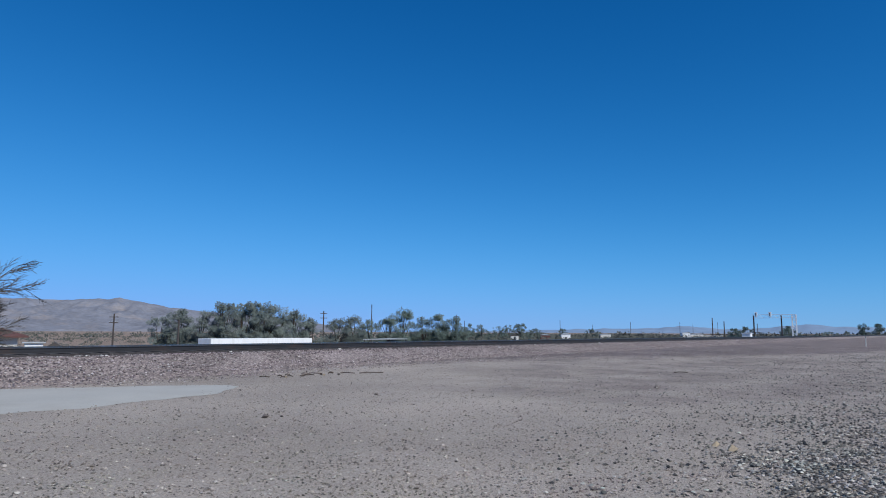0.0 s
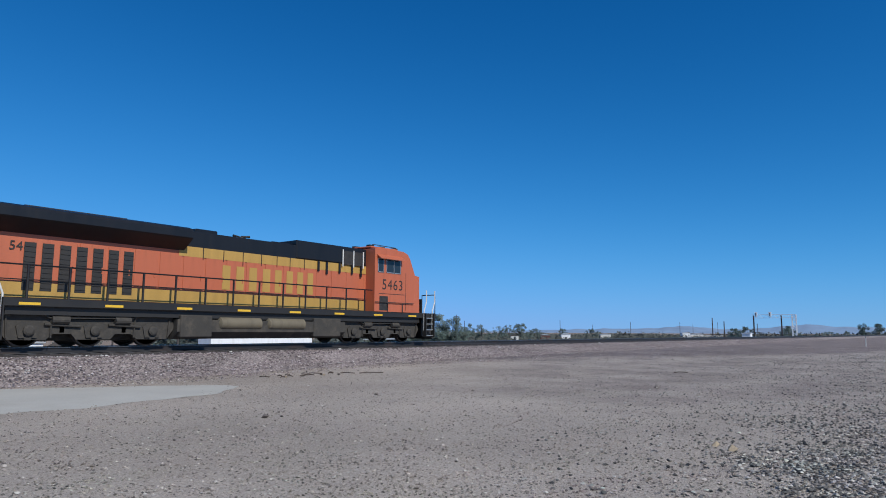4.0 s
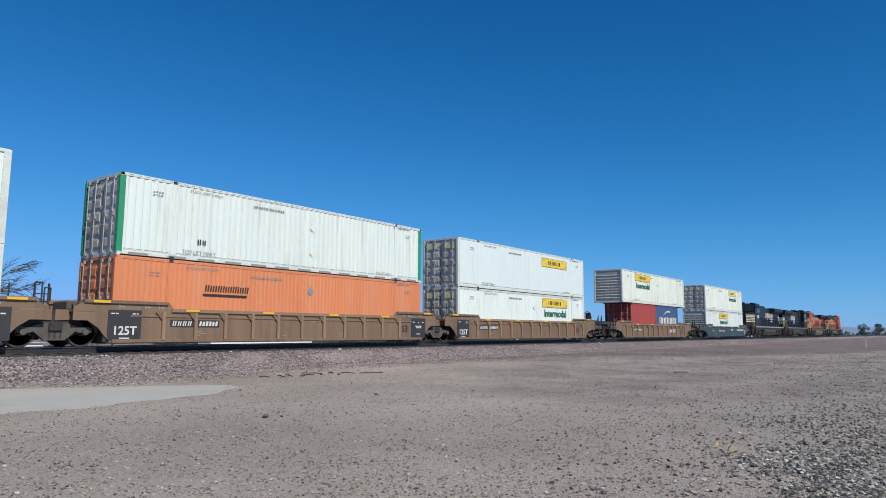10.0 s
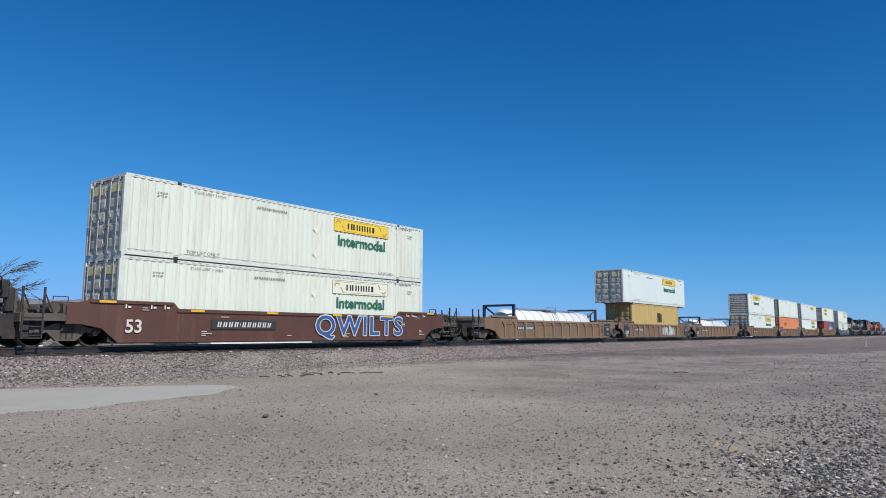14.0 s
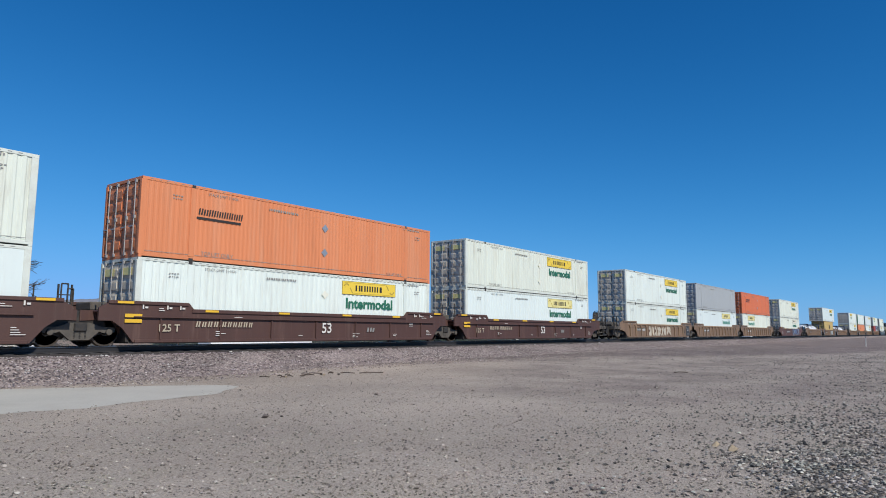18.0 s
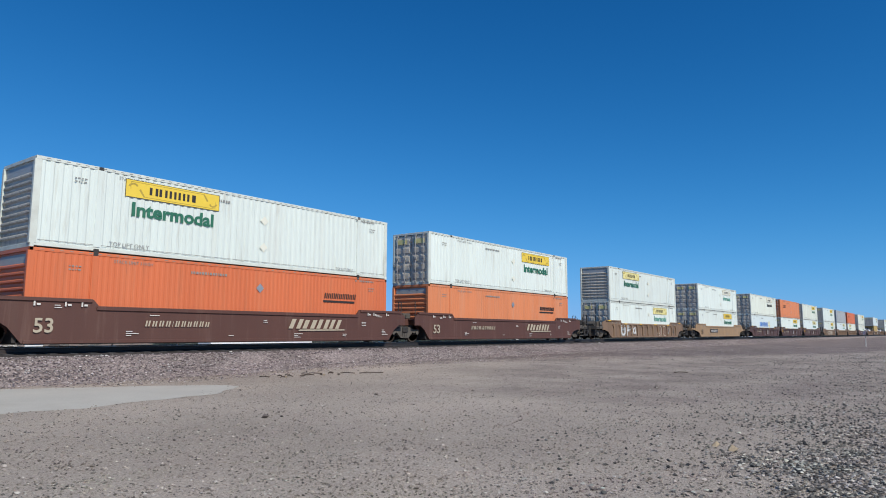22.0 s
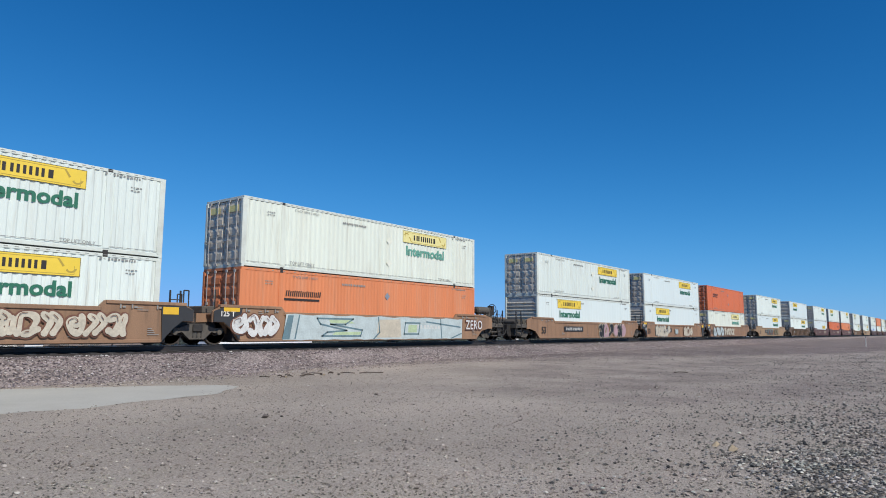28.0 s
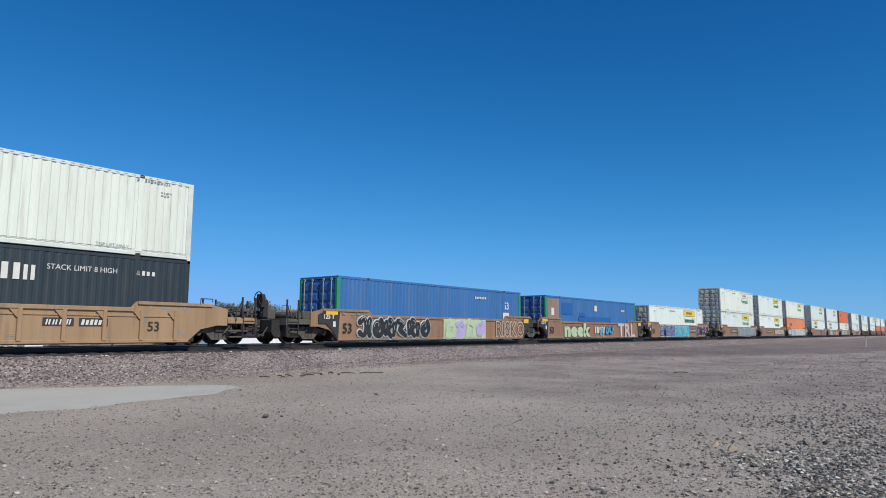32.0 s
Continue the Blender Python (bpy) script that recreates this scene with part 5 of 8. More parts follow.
def brake_wheel():
    sh = Shape()
    n = 20
    pts = [(0.0, 0.3 * math.cos(2 * math.pi * i / n), 0.3 * math.sin(2 * math.pi * i / n)) for i in range(n + 1)]
    sh.path(pts, 0.022, 6)
    for i in range(6):
        a = math.pi * i / 3
        sh.tube((0, 0, 0), (0, 0.3 * math.cos(a), 0.3 * math.sin(a)), 0.015, 5)
    return sh.mesh("brake_wheel", M["dark_steel"])


# plain curling strokes that graffiti shapes are made of
TAG_STROKES = (
    (((-0.42, 0.45), (0.12, 0.22), (-0.25, -0.05), (0.38, -0.45)),),
    (((0.0, 0.0), (0.15, 0.12), (0.0, 0.25), (-0.25, 0.1), (-0.2, -0.25), (0.15, -0.4), (0.42, -0.05), (0.35, 0.45)),),
    (((-0.42, 0.42), (-0.1, 0.1), (-0.4, -0.46)), ((0.02, 0.46), (0.38, 0.05), (0.05, -0.46))),
    (((-0.42, -0.48), (-0.36, 0.3), (0.0, 0.46), (0.34, 0.2), (0.3, -0.2)), ((-0.1, -0.48), (0.2, -0.44), (0.45, -0.3))),
    (((-0.45, -0.46), (0.1, -0.1), (0.4, 0.45)), ((0.0, 0.42), (0.4, 0.45), (0.45, 0.0))),
    (((-0.45, 0.3), (-0.1, 0.46), (0.1, 0.0), (-0.05, -0.46), (-0.4, -0.3)), ((0.4, 0.46), (0.3, 0.0), (0.42, -0.46))),
    (((-0.1, 0.48), (0.2, 0.2), (-0.2, -0.1), (0.1, -0.48)), ((-0.45, 0.34), (-0.4, -0.34)), ((0.42, 0.24), (0.38, -0.42))),
)


def tag_shapes(ob, y, x0, x1, z0, z1, fill, edge, seed, word=""):
    """Spray-painted graffiti: fat leaning strokes, one group beside another, with an outline."""
    r = random.Random(seed)
    h = z1 - z0
    fills = fill.split("+")
    if word:
        cx, cz = (x0 + x1) / 2, (z0 + z1) / 2
        fat = h * (0.075 if word.islower() else 0.016)
        layers = []
        for paint, bold, grow in ((edge, fat + 0.05, 0.06), (fills[0], fat, 0.0)):
            me = text_mesh(word, h * 1.3, spray(paint), heavy=bold, wide=x1 - x0 + 2 * grow, space=1.1)
            zs = [v.co.z for v in me.vertices]
            me = me.copy()
            me.transform(Matrix.Translation((0, 0, -h / 2 - grow)) @ Matrix.Diagonal((1, 1, (h + 2 * grow) / (max(zs) - min(zs)), 1)) @ Matrix.Translation((0, 0, -min(zs))))
            layers.append(me)
        g = part("spray_paint", layers[0], ob, "sprayed graffiti letters", m=pose(cx, y, cz))
        part("spray_fill", layers[1], g, m=pose(0, -0.006, 0))
        return
    edge, _, field = edge.partition("/")
    if field:
        m_ = 30
        band = Shape().put([(x0 - 0.15 + (x1 - x0 + 0.3) * k / m_, 0, z - s * 0.07 * abs(noise.noise((k * 0.6, seed, s)))) for s, z in ((1, z1), (-1, z0)) for k in range(m_ + 1)], [(k, k + 1, m_ + 2 + k, m_ + 1 + k) for k in range(m_)])
        part("spray_field", band.mesh("spray_field", spray(field)), ob, "sprayed backing colour", m=pose(0, y + 0.006, 0))
    n = max(2, int((x1 - x0) / (h * 0.82) + 0.5))
    wd = (x1 - x0) / n
    outer, marks = Shape(), Shape()
    inners = [Shape() for _ in fills]
    step = 0

    def ribbon(sh, pts, width, yy):
        """A fat curved stroke with round ends."""
        left, right = [], []
        m_ = len(pts)
        for k, p in enumerate(pts):
            d = (pts[min(k + 1, m_ - 1)] - pts[max(k - 1, 0)]).normalized()
            w_ = width * (0.5 + 0.09 * math.sin(k * 0.5 + seed))
            left.append(p + Vector((-d.y, d.x)) * w_)
            right.append(p - Vector((-d.y, d.x)) * w_)
        for k in range(m_ - 1):
            ya, yb = yy - 0.00003 * k, yy - 0.00003 * (k + 1)
            sh.put([(left[k].x, ya, left[k].y), (left[k + 1].x, yb, left[k + 1].y), (right[k + 1].x, yb, right[k + 1].y), (right[k].x, ya, right[k].y)], [(0, 1, 2, 3)])
        for p, off in ((pts[0], 0.00001), (pts[-1], -0.0006)):
            sh.put([(p.x + width * 0.5 * math.cos(0.7 * q), yy + off, p.y + width * 0.5 * math.sin(0.7 * q)) for q in range(9)], [tuple(range(9))])

    def smooth(ctrl):
        """Points on a curve through the given ones."""
        c = [ctrl[0]] + ctrl + [ctrl[-1]]
        out = []
        for k in range(1, len(c) - 2):
            for q in range(6):
                u = q / 6
                out.append(0.5 * (2 * c[k] + (c[k + 1] - c[k - 1]) * u + (2 * c[k - 1] - 5 * c[k] + 4 * c[k + 1] - c[k + 2]) * u * u + (3 * c[k] - 3 * c[k + 1] + c[k + 2] - c[k - 1]) * u ** 3))
        return out + [c[-2]]

    last = -1
    for i in range(n):
        bx0, lean = x0 + (i + 0.5) * wd, r.uniform(-0.1, 0.22)
        t = min(wd, h) * r.uniform(0.29, 0.36)
        pick = r.choice([k for k in range(len(TAG_STROKES)) if k != last])
        last = pick
        kx, kz = wd * 1.12 - t * 0.7, h - t * 1.1
        mid_z = (z0 + z1) / 2 + r.uniform(-0.02, 0.02)
        for line in TAG_STROKES[pick]:
            step += 1
            pts = smooth([Vector((bx0 + (px + r.uniform(-0.05, 0.05)) * kx + lean * pz * kz, mid_z + (pz + r.uniform(-0.03, 0.03)) * kz)) for px, pz in line])
            ribbon(outer, pts, t + 0.11, -0.0012 * step)
            ribbon(inners[i % len(fills)], pts, t, -0.03 - 0.0012 * step)
            ribbon(marks, [p + Vector((-0.2, 0.25)) * t for p in pts[2:max(5, len(pts) // 2)]], 0.022, -0.07 - 0.0012 * step)
    g = part("spray_paint", outer.mesh("spray_paint", spray(edge)), ob, "sprayed graffiti shapes", m=pose(0, y, 0))
    for f, sh in zip(fills, inners):
        part("spray_fill", sh.mesh("spray_fill", spray(f)), g)
    part("spray_marks", marks.mesh("spray_marks", spray(edge)), g)


def spray_mural(ob, y):
    """A broad pale painted field with slate outlines across a car's side."""
    sh = Shape()
    n = 26
    top = [(-5.9 + 12.5 * k / n, -0.0, 1.24 + 0.03 * math.sin(k * 1.7)) for k in range(n + 1)]
    low = [(-6.05 + 12.6 * k / n, -0.0, 0.17 + 0.02 * math.sin(k * 2.3)) for k in range(n + 1)]
    sh.put(top + low, [(k, k + 1, n + 2 + k, n + 1 + k) for k in range(n)])
    g = part("spray_paint", sh.mesh("spray_paint", spray("ice")), ob, "pale blue-white painted mural", m=pose(0, y, 0))
    for f, pts in (("teal_grey", [(-6.1, 0.2), (-5.7, 0.2), (-5.5, 1.2), (-5.8, 1.2)]), ("lime", [(-3.4, 0.9), (-1.9, 0.9), (-2.2, 1.05), (-3.5, 1.05)]), ("lime", [(-3.3, 0.38), (-1.6, 0.38), (-1.4, 0.52), (-3.1, 0.52)]), ("lime", [(1.9, 0.5), (2.6, 0.5), (2.6, 0.88), (1.95, 0.88)]), ("cream", [(-0.4, 0.25), (1.4, 0.25), (1.3, 1.15), (-0.3, 1.1)])):
        part("spray_fill", Shape().put([(x, 0, z) for x, z in pts], [tuple(range(len(pts)))]).mesh("spray_fill", spray(f)), g, m=pose(0, -0.004, 0))
    line = Shape()
    for k, pts in enumerate(([(-4.2, 1.1), (-2.0, 1.1), (-2.5, 0.85), (-3.4, 0.85), (-1.4, 0.6), (-1.5, 0.33), (-3.9, 0.33), (-3.6, 0.5), (-2.4, 0.58), (-4.0, 0.85), (-4.2, 1.1)], [(1.6, 0.42), (2.75, 0.42), (2.85, 0.98), (1.7, 0.98), (1.6, 0.42)], [(-0.6, 0.2), (-0.2, 0.5), (-0.3, 1.2)], [(4.7, 0.2), (4.6, 1.2)], [(3.4, 1.05), (4.6, 0.95), (6.4, 0.8)], [(-5.4, 0.25), (-5.2, 1.2)], [(5.6, 0.2), (6.5, 0.45)])):
        for a, b in zip(pts, pts[1:]):
            d = Vector((b[0] - a[0], b[1] - a[1])).normalized() * 0.035
            line.put([(a[0] - d.x - d.y, -0.008 - 0.0005 * k, a[1] - d.y + d.x), (a[0] - d.x + d.y, -0.008 - 0.0005 * k, a[1] - d.y - d.x), (b[0] + d.x + d.y, -0.008 - 0.0005 * k, b[1] + d.y - d.x), (b[0] + d.x - d.y, -0.008 - 0.0005 * k, b[1] + d.y + d.x)], [(0, 1, 2, 3)])
    part("spray_marks", line.mesh("spray_marks", spray("teal_grey")), g)


SPRAY = {"slate": (0.22, 0.26, 0.27), "teal_grey": (0.12, 0.2, 0.23), "white": (0.6, 0.6, 0.58), "black": (0.02, 0.02, 0.022), "blue": (0.035, 0.085, 0.28), "navy": (0.03, 0.05, 0.2), "teal": (0.12, 0.42, 0.47), "sky": (0.06, 0.33, 0.52), "pink": (0.42, 0.27, 0.3), "lilac": (0.4, 0.34, 0.55), "green": (0.33, 0.42, 0.2), "red": (0.4, 0.06, 0.04), "grey": (0.3, 0.32, 0.32), "purple": (0.1, 0.04, 0.09), "ice": (0.45, 0.52, 0.52), "lime": (0.42, 0.52, 0.32), "cream": (0.5, 0.45, 0.36), "brown": (0.16, 0.07, 0.045), "olive": (0.2, 0.17, 0.1)}


def spray(name):
    return M.setdefault("spray_" + name, mat("spray_paint_" + name, SPRAY[name], 0.6, var=0.15, scale=2.5, fine=15, dirt=GRIME, dirt_amount=0.25, bump=0.02))


# ---- locomotives ----
def loco_truck(ob, x):
    def framing():
        sh = Shape()
        sh.box(-2.75, 2.75, -0.62, 0.62, 0.2, 1.0, 0.05)
        for s in (-1, 1):
            y0, y1 = sorted((s * 1.02, s * 1.16))
            sh.prism([(-2.85, 0.66), (-2.7, 0.98), (-1.45, 1.0), (-1.1, 0.88), (1.1, 0.88), (1.45, 1.0), (2.7, 0.98), (2.85, 0.66), (2.55, 0.24), (1.45, 0.24), (1.25, 0.42), (0.7, 0.42), (0.55, 0.24), (-0.55, 0.24), (-0.7, 0.42), (-1.25, 0.42), (-1.45, 0.24), (-2.55, 0.24)], y0, y1)
            sh.box(-2.6, 2.6, min(s * 0.9, s * 1.04), max(s * 0.9, s * 1.04), 0.75, 1.22, 0.03)
            for k in (-1.98, 0.0, 1.98):
                sh.prism([(k - 0.34, 0.66), (k - 0.2, 0.78), (k + 0.2, 0.78), (k + 0.34, 0.66), (k + 0.26, 0.3), (k - 0.26, 0.3)], y0 - 0.05, y1 + 0.05)
                sh.lathe([(-0.04, 0.16), (0.1 * s, 0.16), (0.13 * s, 0.1)], (k, s * 1.2, 0.53), "y", 16)
                sh.box(k - 0.1, k + 0.1, y0 - 0.08, y1 + 0.08, 0.22, 0.32, 0.02)
            for k in (-0.99, 0.99):
                sh.lathe([(-0.16, 0.1), (0.16, 0.1)], (k, s * 1.2, 0.98), "z", 10)
                sh.lathe([(-0.26, 0.13), (0.26, 0.13)], (k - 0.1, s * 1.24, 0.86), "x", 12)
                sh.tube((k - 0.55, s * 1.22, 0.72), (k + 0.55, s * 1.22, 0.66), 0.04, 6)
                sh.box(k - 0.09, k + 0.09, y0, y1 + 0.06, 0.44, 0.66, 0.02)
            for k in (-2.62, -1.35, 1.35, 2.62):
                sh.tube((k, s * 1.2, 1.1), (k * 0.98, s * 1.2, 0.3), 0.025, 6)
                sh.box(k - 0.12, k + 0.12, y0 - 0.06, y1 + 0.04, 0.94, 1.14, 0.03)
            sh.path([(-2.5, s * 1.26, 1.06), (-1.6, s * 1.26, 1.02), (-1.4, s * 1.26, 0.92), (1.2, s * 1.26, 0.94), (1.5, s * 1.26, 1.06), (2.5, s * 1.26, 1.08)], 0.028)
        return sh.mesh("truck", M["loco_truck"])
    t = part("truck", cached("loco_truck", framing), ob, "three-axle cast truck coated in dust", m=pose(x, 0, 0))
    for k in (-1.98, 0.0, 1.98):
        part("axle", cached("axle", wheelset), t, m=pose(k, 0, 0.53))
        for sy in (-1, 1):
            part("wheel", wheel_mesh(0.53), t, m=pose(k, sy * 0.755, 0.53) @ pose(0, 0, 0, 0, 0, 0 if sy < 0 else 180))


def locomotive(u, f, scheme, number, label):
    """A six-axle road diesel. f: +1 cab leading, -1 cab trailing."""
    ob = thing("locomotive", label, "locomotive", "locomotives of the train")
    orange = scheme != "black"
    body = M["loco_orange"] if orange else M["loco_black"]
    top = M["loco_black"]
    sill = M["loco_black"]

    def pt(x):
        return x * f

    def bx(sh, x0, x1, *r):
        a, b = sorted((x0 * f, x1 * f))
        return sh.box(a, b, *r)

    def pr(sh, outline, a0, a1):
        return sh.prism([(x * f, z) for x, z in outline], a0, a1)

    sh = bx(Shape(), -10.55, 10.3, -1.5, 1.5, 1.24, 1.5, 0.02)
    bx(sh, -10.0, 9.8, -0.7, 0.7, 0.9, 1.26)
    for s in (-1, 1):
        bx(sh, -9.6, 9.6, s * 1.25 - 0.1, s * 1.25 + 0.1, 1.0, 1.25)
    part("underframe", sh.mesh("underframe", sill), ob)
    if not orange:
        for k in range(17):
            x = -10.2 + k * 1.2
            part("sill_stripe", bx(Shape(), x, x + (1.12 if number == "9652" else 1.19), -1.512, -1.503, 1.36 if number == "9652" else 1.43, 1.49).mesh("sill_stripe", M["stripe_dusty"]), ob, "dusty cream stripe")
    # fuel tank
    tank = M["tank_dust"] if (orange and f < 0) else M["loco_dust"]
    if orange and f > 0 or (not orange and f > 0):
        sh = Shape().prism([(-1.42, 0.95), (-1.42, 0.5), (-1.1, 0.24), (1.1, 0.24), (1.42, 0.5), (1.42, 0.95)], -4.1, 4.2, "x")
        bx(sh, -4.0, -2.7, -1.46, 1.46, 0.3, 1.1, 0.03)
        bx(sh, 2.3, 3.9, -1.46, 1.46, 0.3, 1.1, 0.03)
        ft = part("fuel_tank", sh.mesh("fuel_tank", tank), ob)
        for k in (-1.4, 0.85):
            part("air_tank", Shape().lathe([(-1.0, 0.12), (-0.92, 0.24), (0.92, 0.24), (1.0, 0.12)], (pt(k), -1.3, 0.82), "x", 16).mesh("air_tank", M["tank_dust"] if orange else M["loco_dust"], True), ft)
    else:
        part("fuel_tank", Shape().prism([(-1.44, 1.1), (-1.5, 0.75), (-1.25, 0.24), (1.25, 0.24), (1.5, 0.75), (1.44, 1.1)], *sorted((pt(-4.1), pt(3.6))), "x").mesh("fuel_tank", tank), ob, "long dusty fuel tank")
    for x in (-6.9, 6.9):
        loco_truck(ob, x)
    # hood
    hood = pr(Shape(), [(-9.75, 1.5), (6.0, 1.5), (6.0, 4.25), (-3.6, 4.25), (-3.8, 3.5), (-9.75, 3.5)], -0.92, 0.92)
    h = part("hood", hood.mesh("hood", body), ob)
    r = random.Random(int(number))
    dm = cached(("hooddoor", body.name), lambda: Shape().box(-0.42, 0.42, -0.018, 0, 0, 1.75, 0.006).box(0.3, 0.34, -0.04, 0, 0.8, 1.0).mesh("hood_door", body if orange else M["door_black"]))
    for i in range(15):
        x = 5.1 - i * 0.93
        part("hood_door", dm, h, m=pose(pt(x), -0.922, 1.62))
    vent = cached(("vent", orange), lambda: vents(M["ink"] if orange else M["door_black"]))
    for i in range(4 if f < 0 or not orange else 7):
        part("hood_vent", vent, h, "dark louvred vent", m=pose(pt((-8.9 if orange else -7.9) + i * 0.52), -0.945, 1.75))
    if orange:
        for z, hgt, x0, x1 in ((1.54, 0.46, -9.7, 5.98), (3.3, 0.4, -3.9, 5.98)):
            part("stripe_band", bx(Shape(), x0, x1, -0.944, -0.941, z, z + hgt).mesh("stripe_band", M["loco_yellow"]), h, "yellow band")
        for z in (1.6, 1.74, 1.88) if f < 0 else ():
            part("band_line", bx(Shape(), -3.9, 5.98, -0.948, -0.945, z, z + 0.022).mesh("band_line", M["ink"]), h)
        for k, x in enumerate((5.6, 5.0, 4.2, 3.4, 2.9, 2.1, 1.3, 0.6, -0.2, -1.1, -2.0, -2.9)):
            part("hood_bracket", bx(Shape(), x - (0.05 if k < 5 else 0.014), x + (0.05 if k < 5 else 0.014), -1.0 if k < 5 else -0.955, -0.943, 3.22 if k % 3 else 3.12, 3.68).mesh("hood_bracket", top), h)
        part("roof_band", bx(Shape(), -3.9, 5.99, -0.946, 0.946, 3.66, 4.27, 0.02).mesh("roof_band", top), h, "black upper hood")
    # radiator with flared wings
    sh = Shape().prism([(-0.93, 3.5), (-1.47, 3.88), (-1.53, 3.93), (-1.53, 4.16), (-1.46, 4.26), (-1.2, 4.34), (1.2, 4.34), (1.46, 4.26), (1.53, 4.16), (1.53, 3.93), (1.47, 3.88), (0.93, 3.5)], *sorted((pt(-9.75 if number == "9652" else -10.3), pt(-3.7))), "x")
    part("radiator", sh.mesh("radiator", top), ob, "flared black radiator housing")
    part("radiator_screen", bx(Shape(), -9.2, -6.0, -1.1, 1.1, 4.34, 4.38).mesh("radiator_screen", M["dark_steel"]), ob)
    # equipment cabinet behind the cab, dynamic brake, exhaust, horn
    part("side_cabinet", bx(Shape(), 0.3 if number == "9652" else 1.6 if number != "7694" else 4.0, 5.95, -1.0, 1.0, 3.68 if orange else 2.6, 4.5, 0.05).mesh("equipment_cabinet", top), ob)
    gr = part("grille", bx(Shape(), 4.4, 5.7, -1.02, -1.0, 3.65, 4.3).mesh("grille", M["dark_steel"]), ob)
    for x in (4.35, 5.05, 5.7):
        part("grille_bar", bx(Shape(), x - 0.03, x + 0.03, -1.04, -1.02, 3.55, 4.35).mesh("grille_bar", M["paint_white"] if orange or f < 0 else M["loco_black"]), gr)
    part("exhaust_stack", bx(Shape(), -2.9, -1.9, -0.35, 0.35, 4.2, 4.5, 0.05).mesh("exhaust_stack", top), ob)
    horn = part("air_horn", bx(Shape(), -0.72, -0.58, -0.2, 0.2, 4.25, 4.42, 0.02).mesh("horn_bracket", M["dark_steel"]), ob)
    for k in (-0.14, 0.0, 0.14):
        part("horn_trumpet", Shape().tube((pt(-0.65), k, 4.46), (pt(-0.25 if k else -0.95), k, 4.47), 0.02, 8, 0.055).mesh("horn_trumpet", M["dark_steel"]), horn)
    part("roof_fan_hatch", bx(Shape(), 0.6, 1.6, -0.6, 0.6, 4.24, 4.36, 0.03).mesh("roof_hatch", top), ob)
    part("roof_antenna", Shape().lathe([(0, 0.12), (0.06, 0.12), (0.12, 0.03)], (pt(6.9), 0.3, 4.67), "z", 12).mesh("roof_antenna", M["dark_steel"]), ob)
    # cab and nose
    cab = [(6.0, 1.5), (8.9, 1.5), (9.0, 3.46), (8.62, 4.22), (8.45, 4.44), (8.1, 4.56), (6.4, 4.6), (6.0, 4.55)]
    cb = part("cab", pr(Shape(), cab, -1.52, 1.52).mesh("cab", body), ob)
    part("cab_roof", bx(Shape(), 6.0, 8.0, -1.25, 1.25, 4.58, 4.68, 0.04).mesh("cab_roof", top if not orange else body), cb)
    nose = Shape().put([(pt(8.9), -1.45, 1.5), (pt(9.5), -1.42, 1.5), (pt(10.45), -0.62, 1.5), (pt(10.45), 0.62, 1.5), (pt(9.5), 1.42, 1.5), (pt(8.9), 1.45, 1.5), (pt(8.9), -1.45, 3.45), (pt(9.5), -1.40, 3.38), (pt(10.35), -0.58, 3.2), (pt(10.35), 0.58, 3.2), (pt(9.5), 1.40, 3.38), (pt(8.9), 1.45, 3.45)], [(0, 1, 2, 3, 4, 5), (6, 7, 8, 9, 10, 11), (0, 1, 7, 6), (1, 2, 8, 7), (2, 3, 9, 8), (3, 4, 10, 9), (4, 5, 11, 10), (5, 0, 6, 11)])
    ns = part("nose", nose.mesh("nose", body), ob)
    part("nose_top", Shape().put([(pt(8.98), -1.3, 3.462), (pt(9.5), -1.28, 3.395), (pt(10.3), -0.55, 3.225), (pt(10.3), 0.55, 3.225), (pt(9.5), 1.28, 3.395), (pt(8.98), 1.3, 3.462), (pt(8.98), -1.3, 3.43), (pt(9.5), -1.28, 3.36), (pt(10.3), -0.55, 3.19), (pt(10.3), 0.55, 3.19), (pt(9.5), 1.28, 3.36), (pt(8.98), 1.3, 3.43)], [(0, 1, 2, 3, 4, 5), (6, 7, 8, 9, 10, 11), (0, 1, 7, 6), (1, 2, 8, 7), (2, 3, 9, 8), (3, 4, 10, 9), (4, 5, 11, 10), (5, 0, 6, 11)]).mesh("nose_top", top), ns, "black anti-glare panel")
    part("nose_lamp_plate", bx(Shape(), 10.36, 10.42, -0.42, 0.42, 2.62, 2.98, 0.02).mesh("nose_lamp_plate", M["dark_steel"]), ns)
    for k, (rx_, ry_, rz_) in enumerate(((6.3, -0.9, 0.1), (6.7, 0.5, 0.16), (7.3, -0.7, 0.12), (7.7, 0.2, 0.2), (8.0, -0.95, 0.08))):
        part("roof_aerial", bx(Shape(), rx_ - 0.16, rx_ + 0.16, ry_ - 0.12, ry_ + 0.12, 4.66, 4.68 + rz_, 0.01).mesh("roof_aerial", M["dark_steel"]), cb)
    part("roof_grab", Shape().path([(pt(6.2), -1.15, 4.66), (pt(6.2), -1.15, 4.78), (pt(7.9), -1.15, 4.76), (pt(7.9), -1.15, 4.64)], 0.018).mesh("roof_grab", M["dark_steel"]), cb)
    part("cab_door_seam", bx(Shape(), 8.28, 8.3, -1.526, -1.521, 1.6, 3.5).mesh("cab_door_seam", M["dark_steel"]), cb)
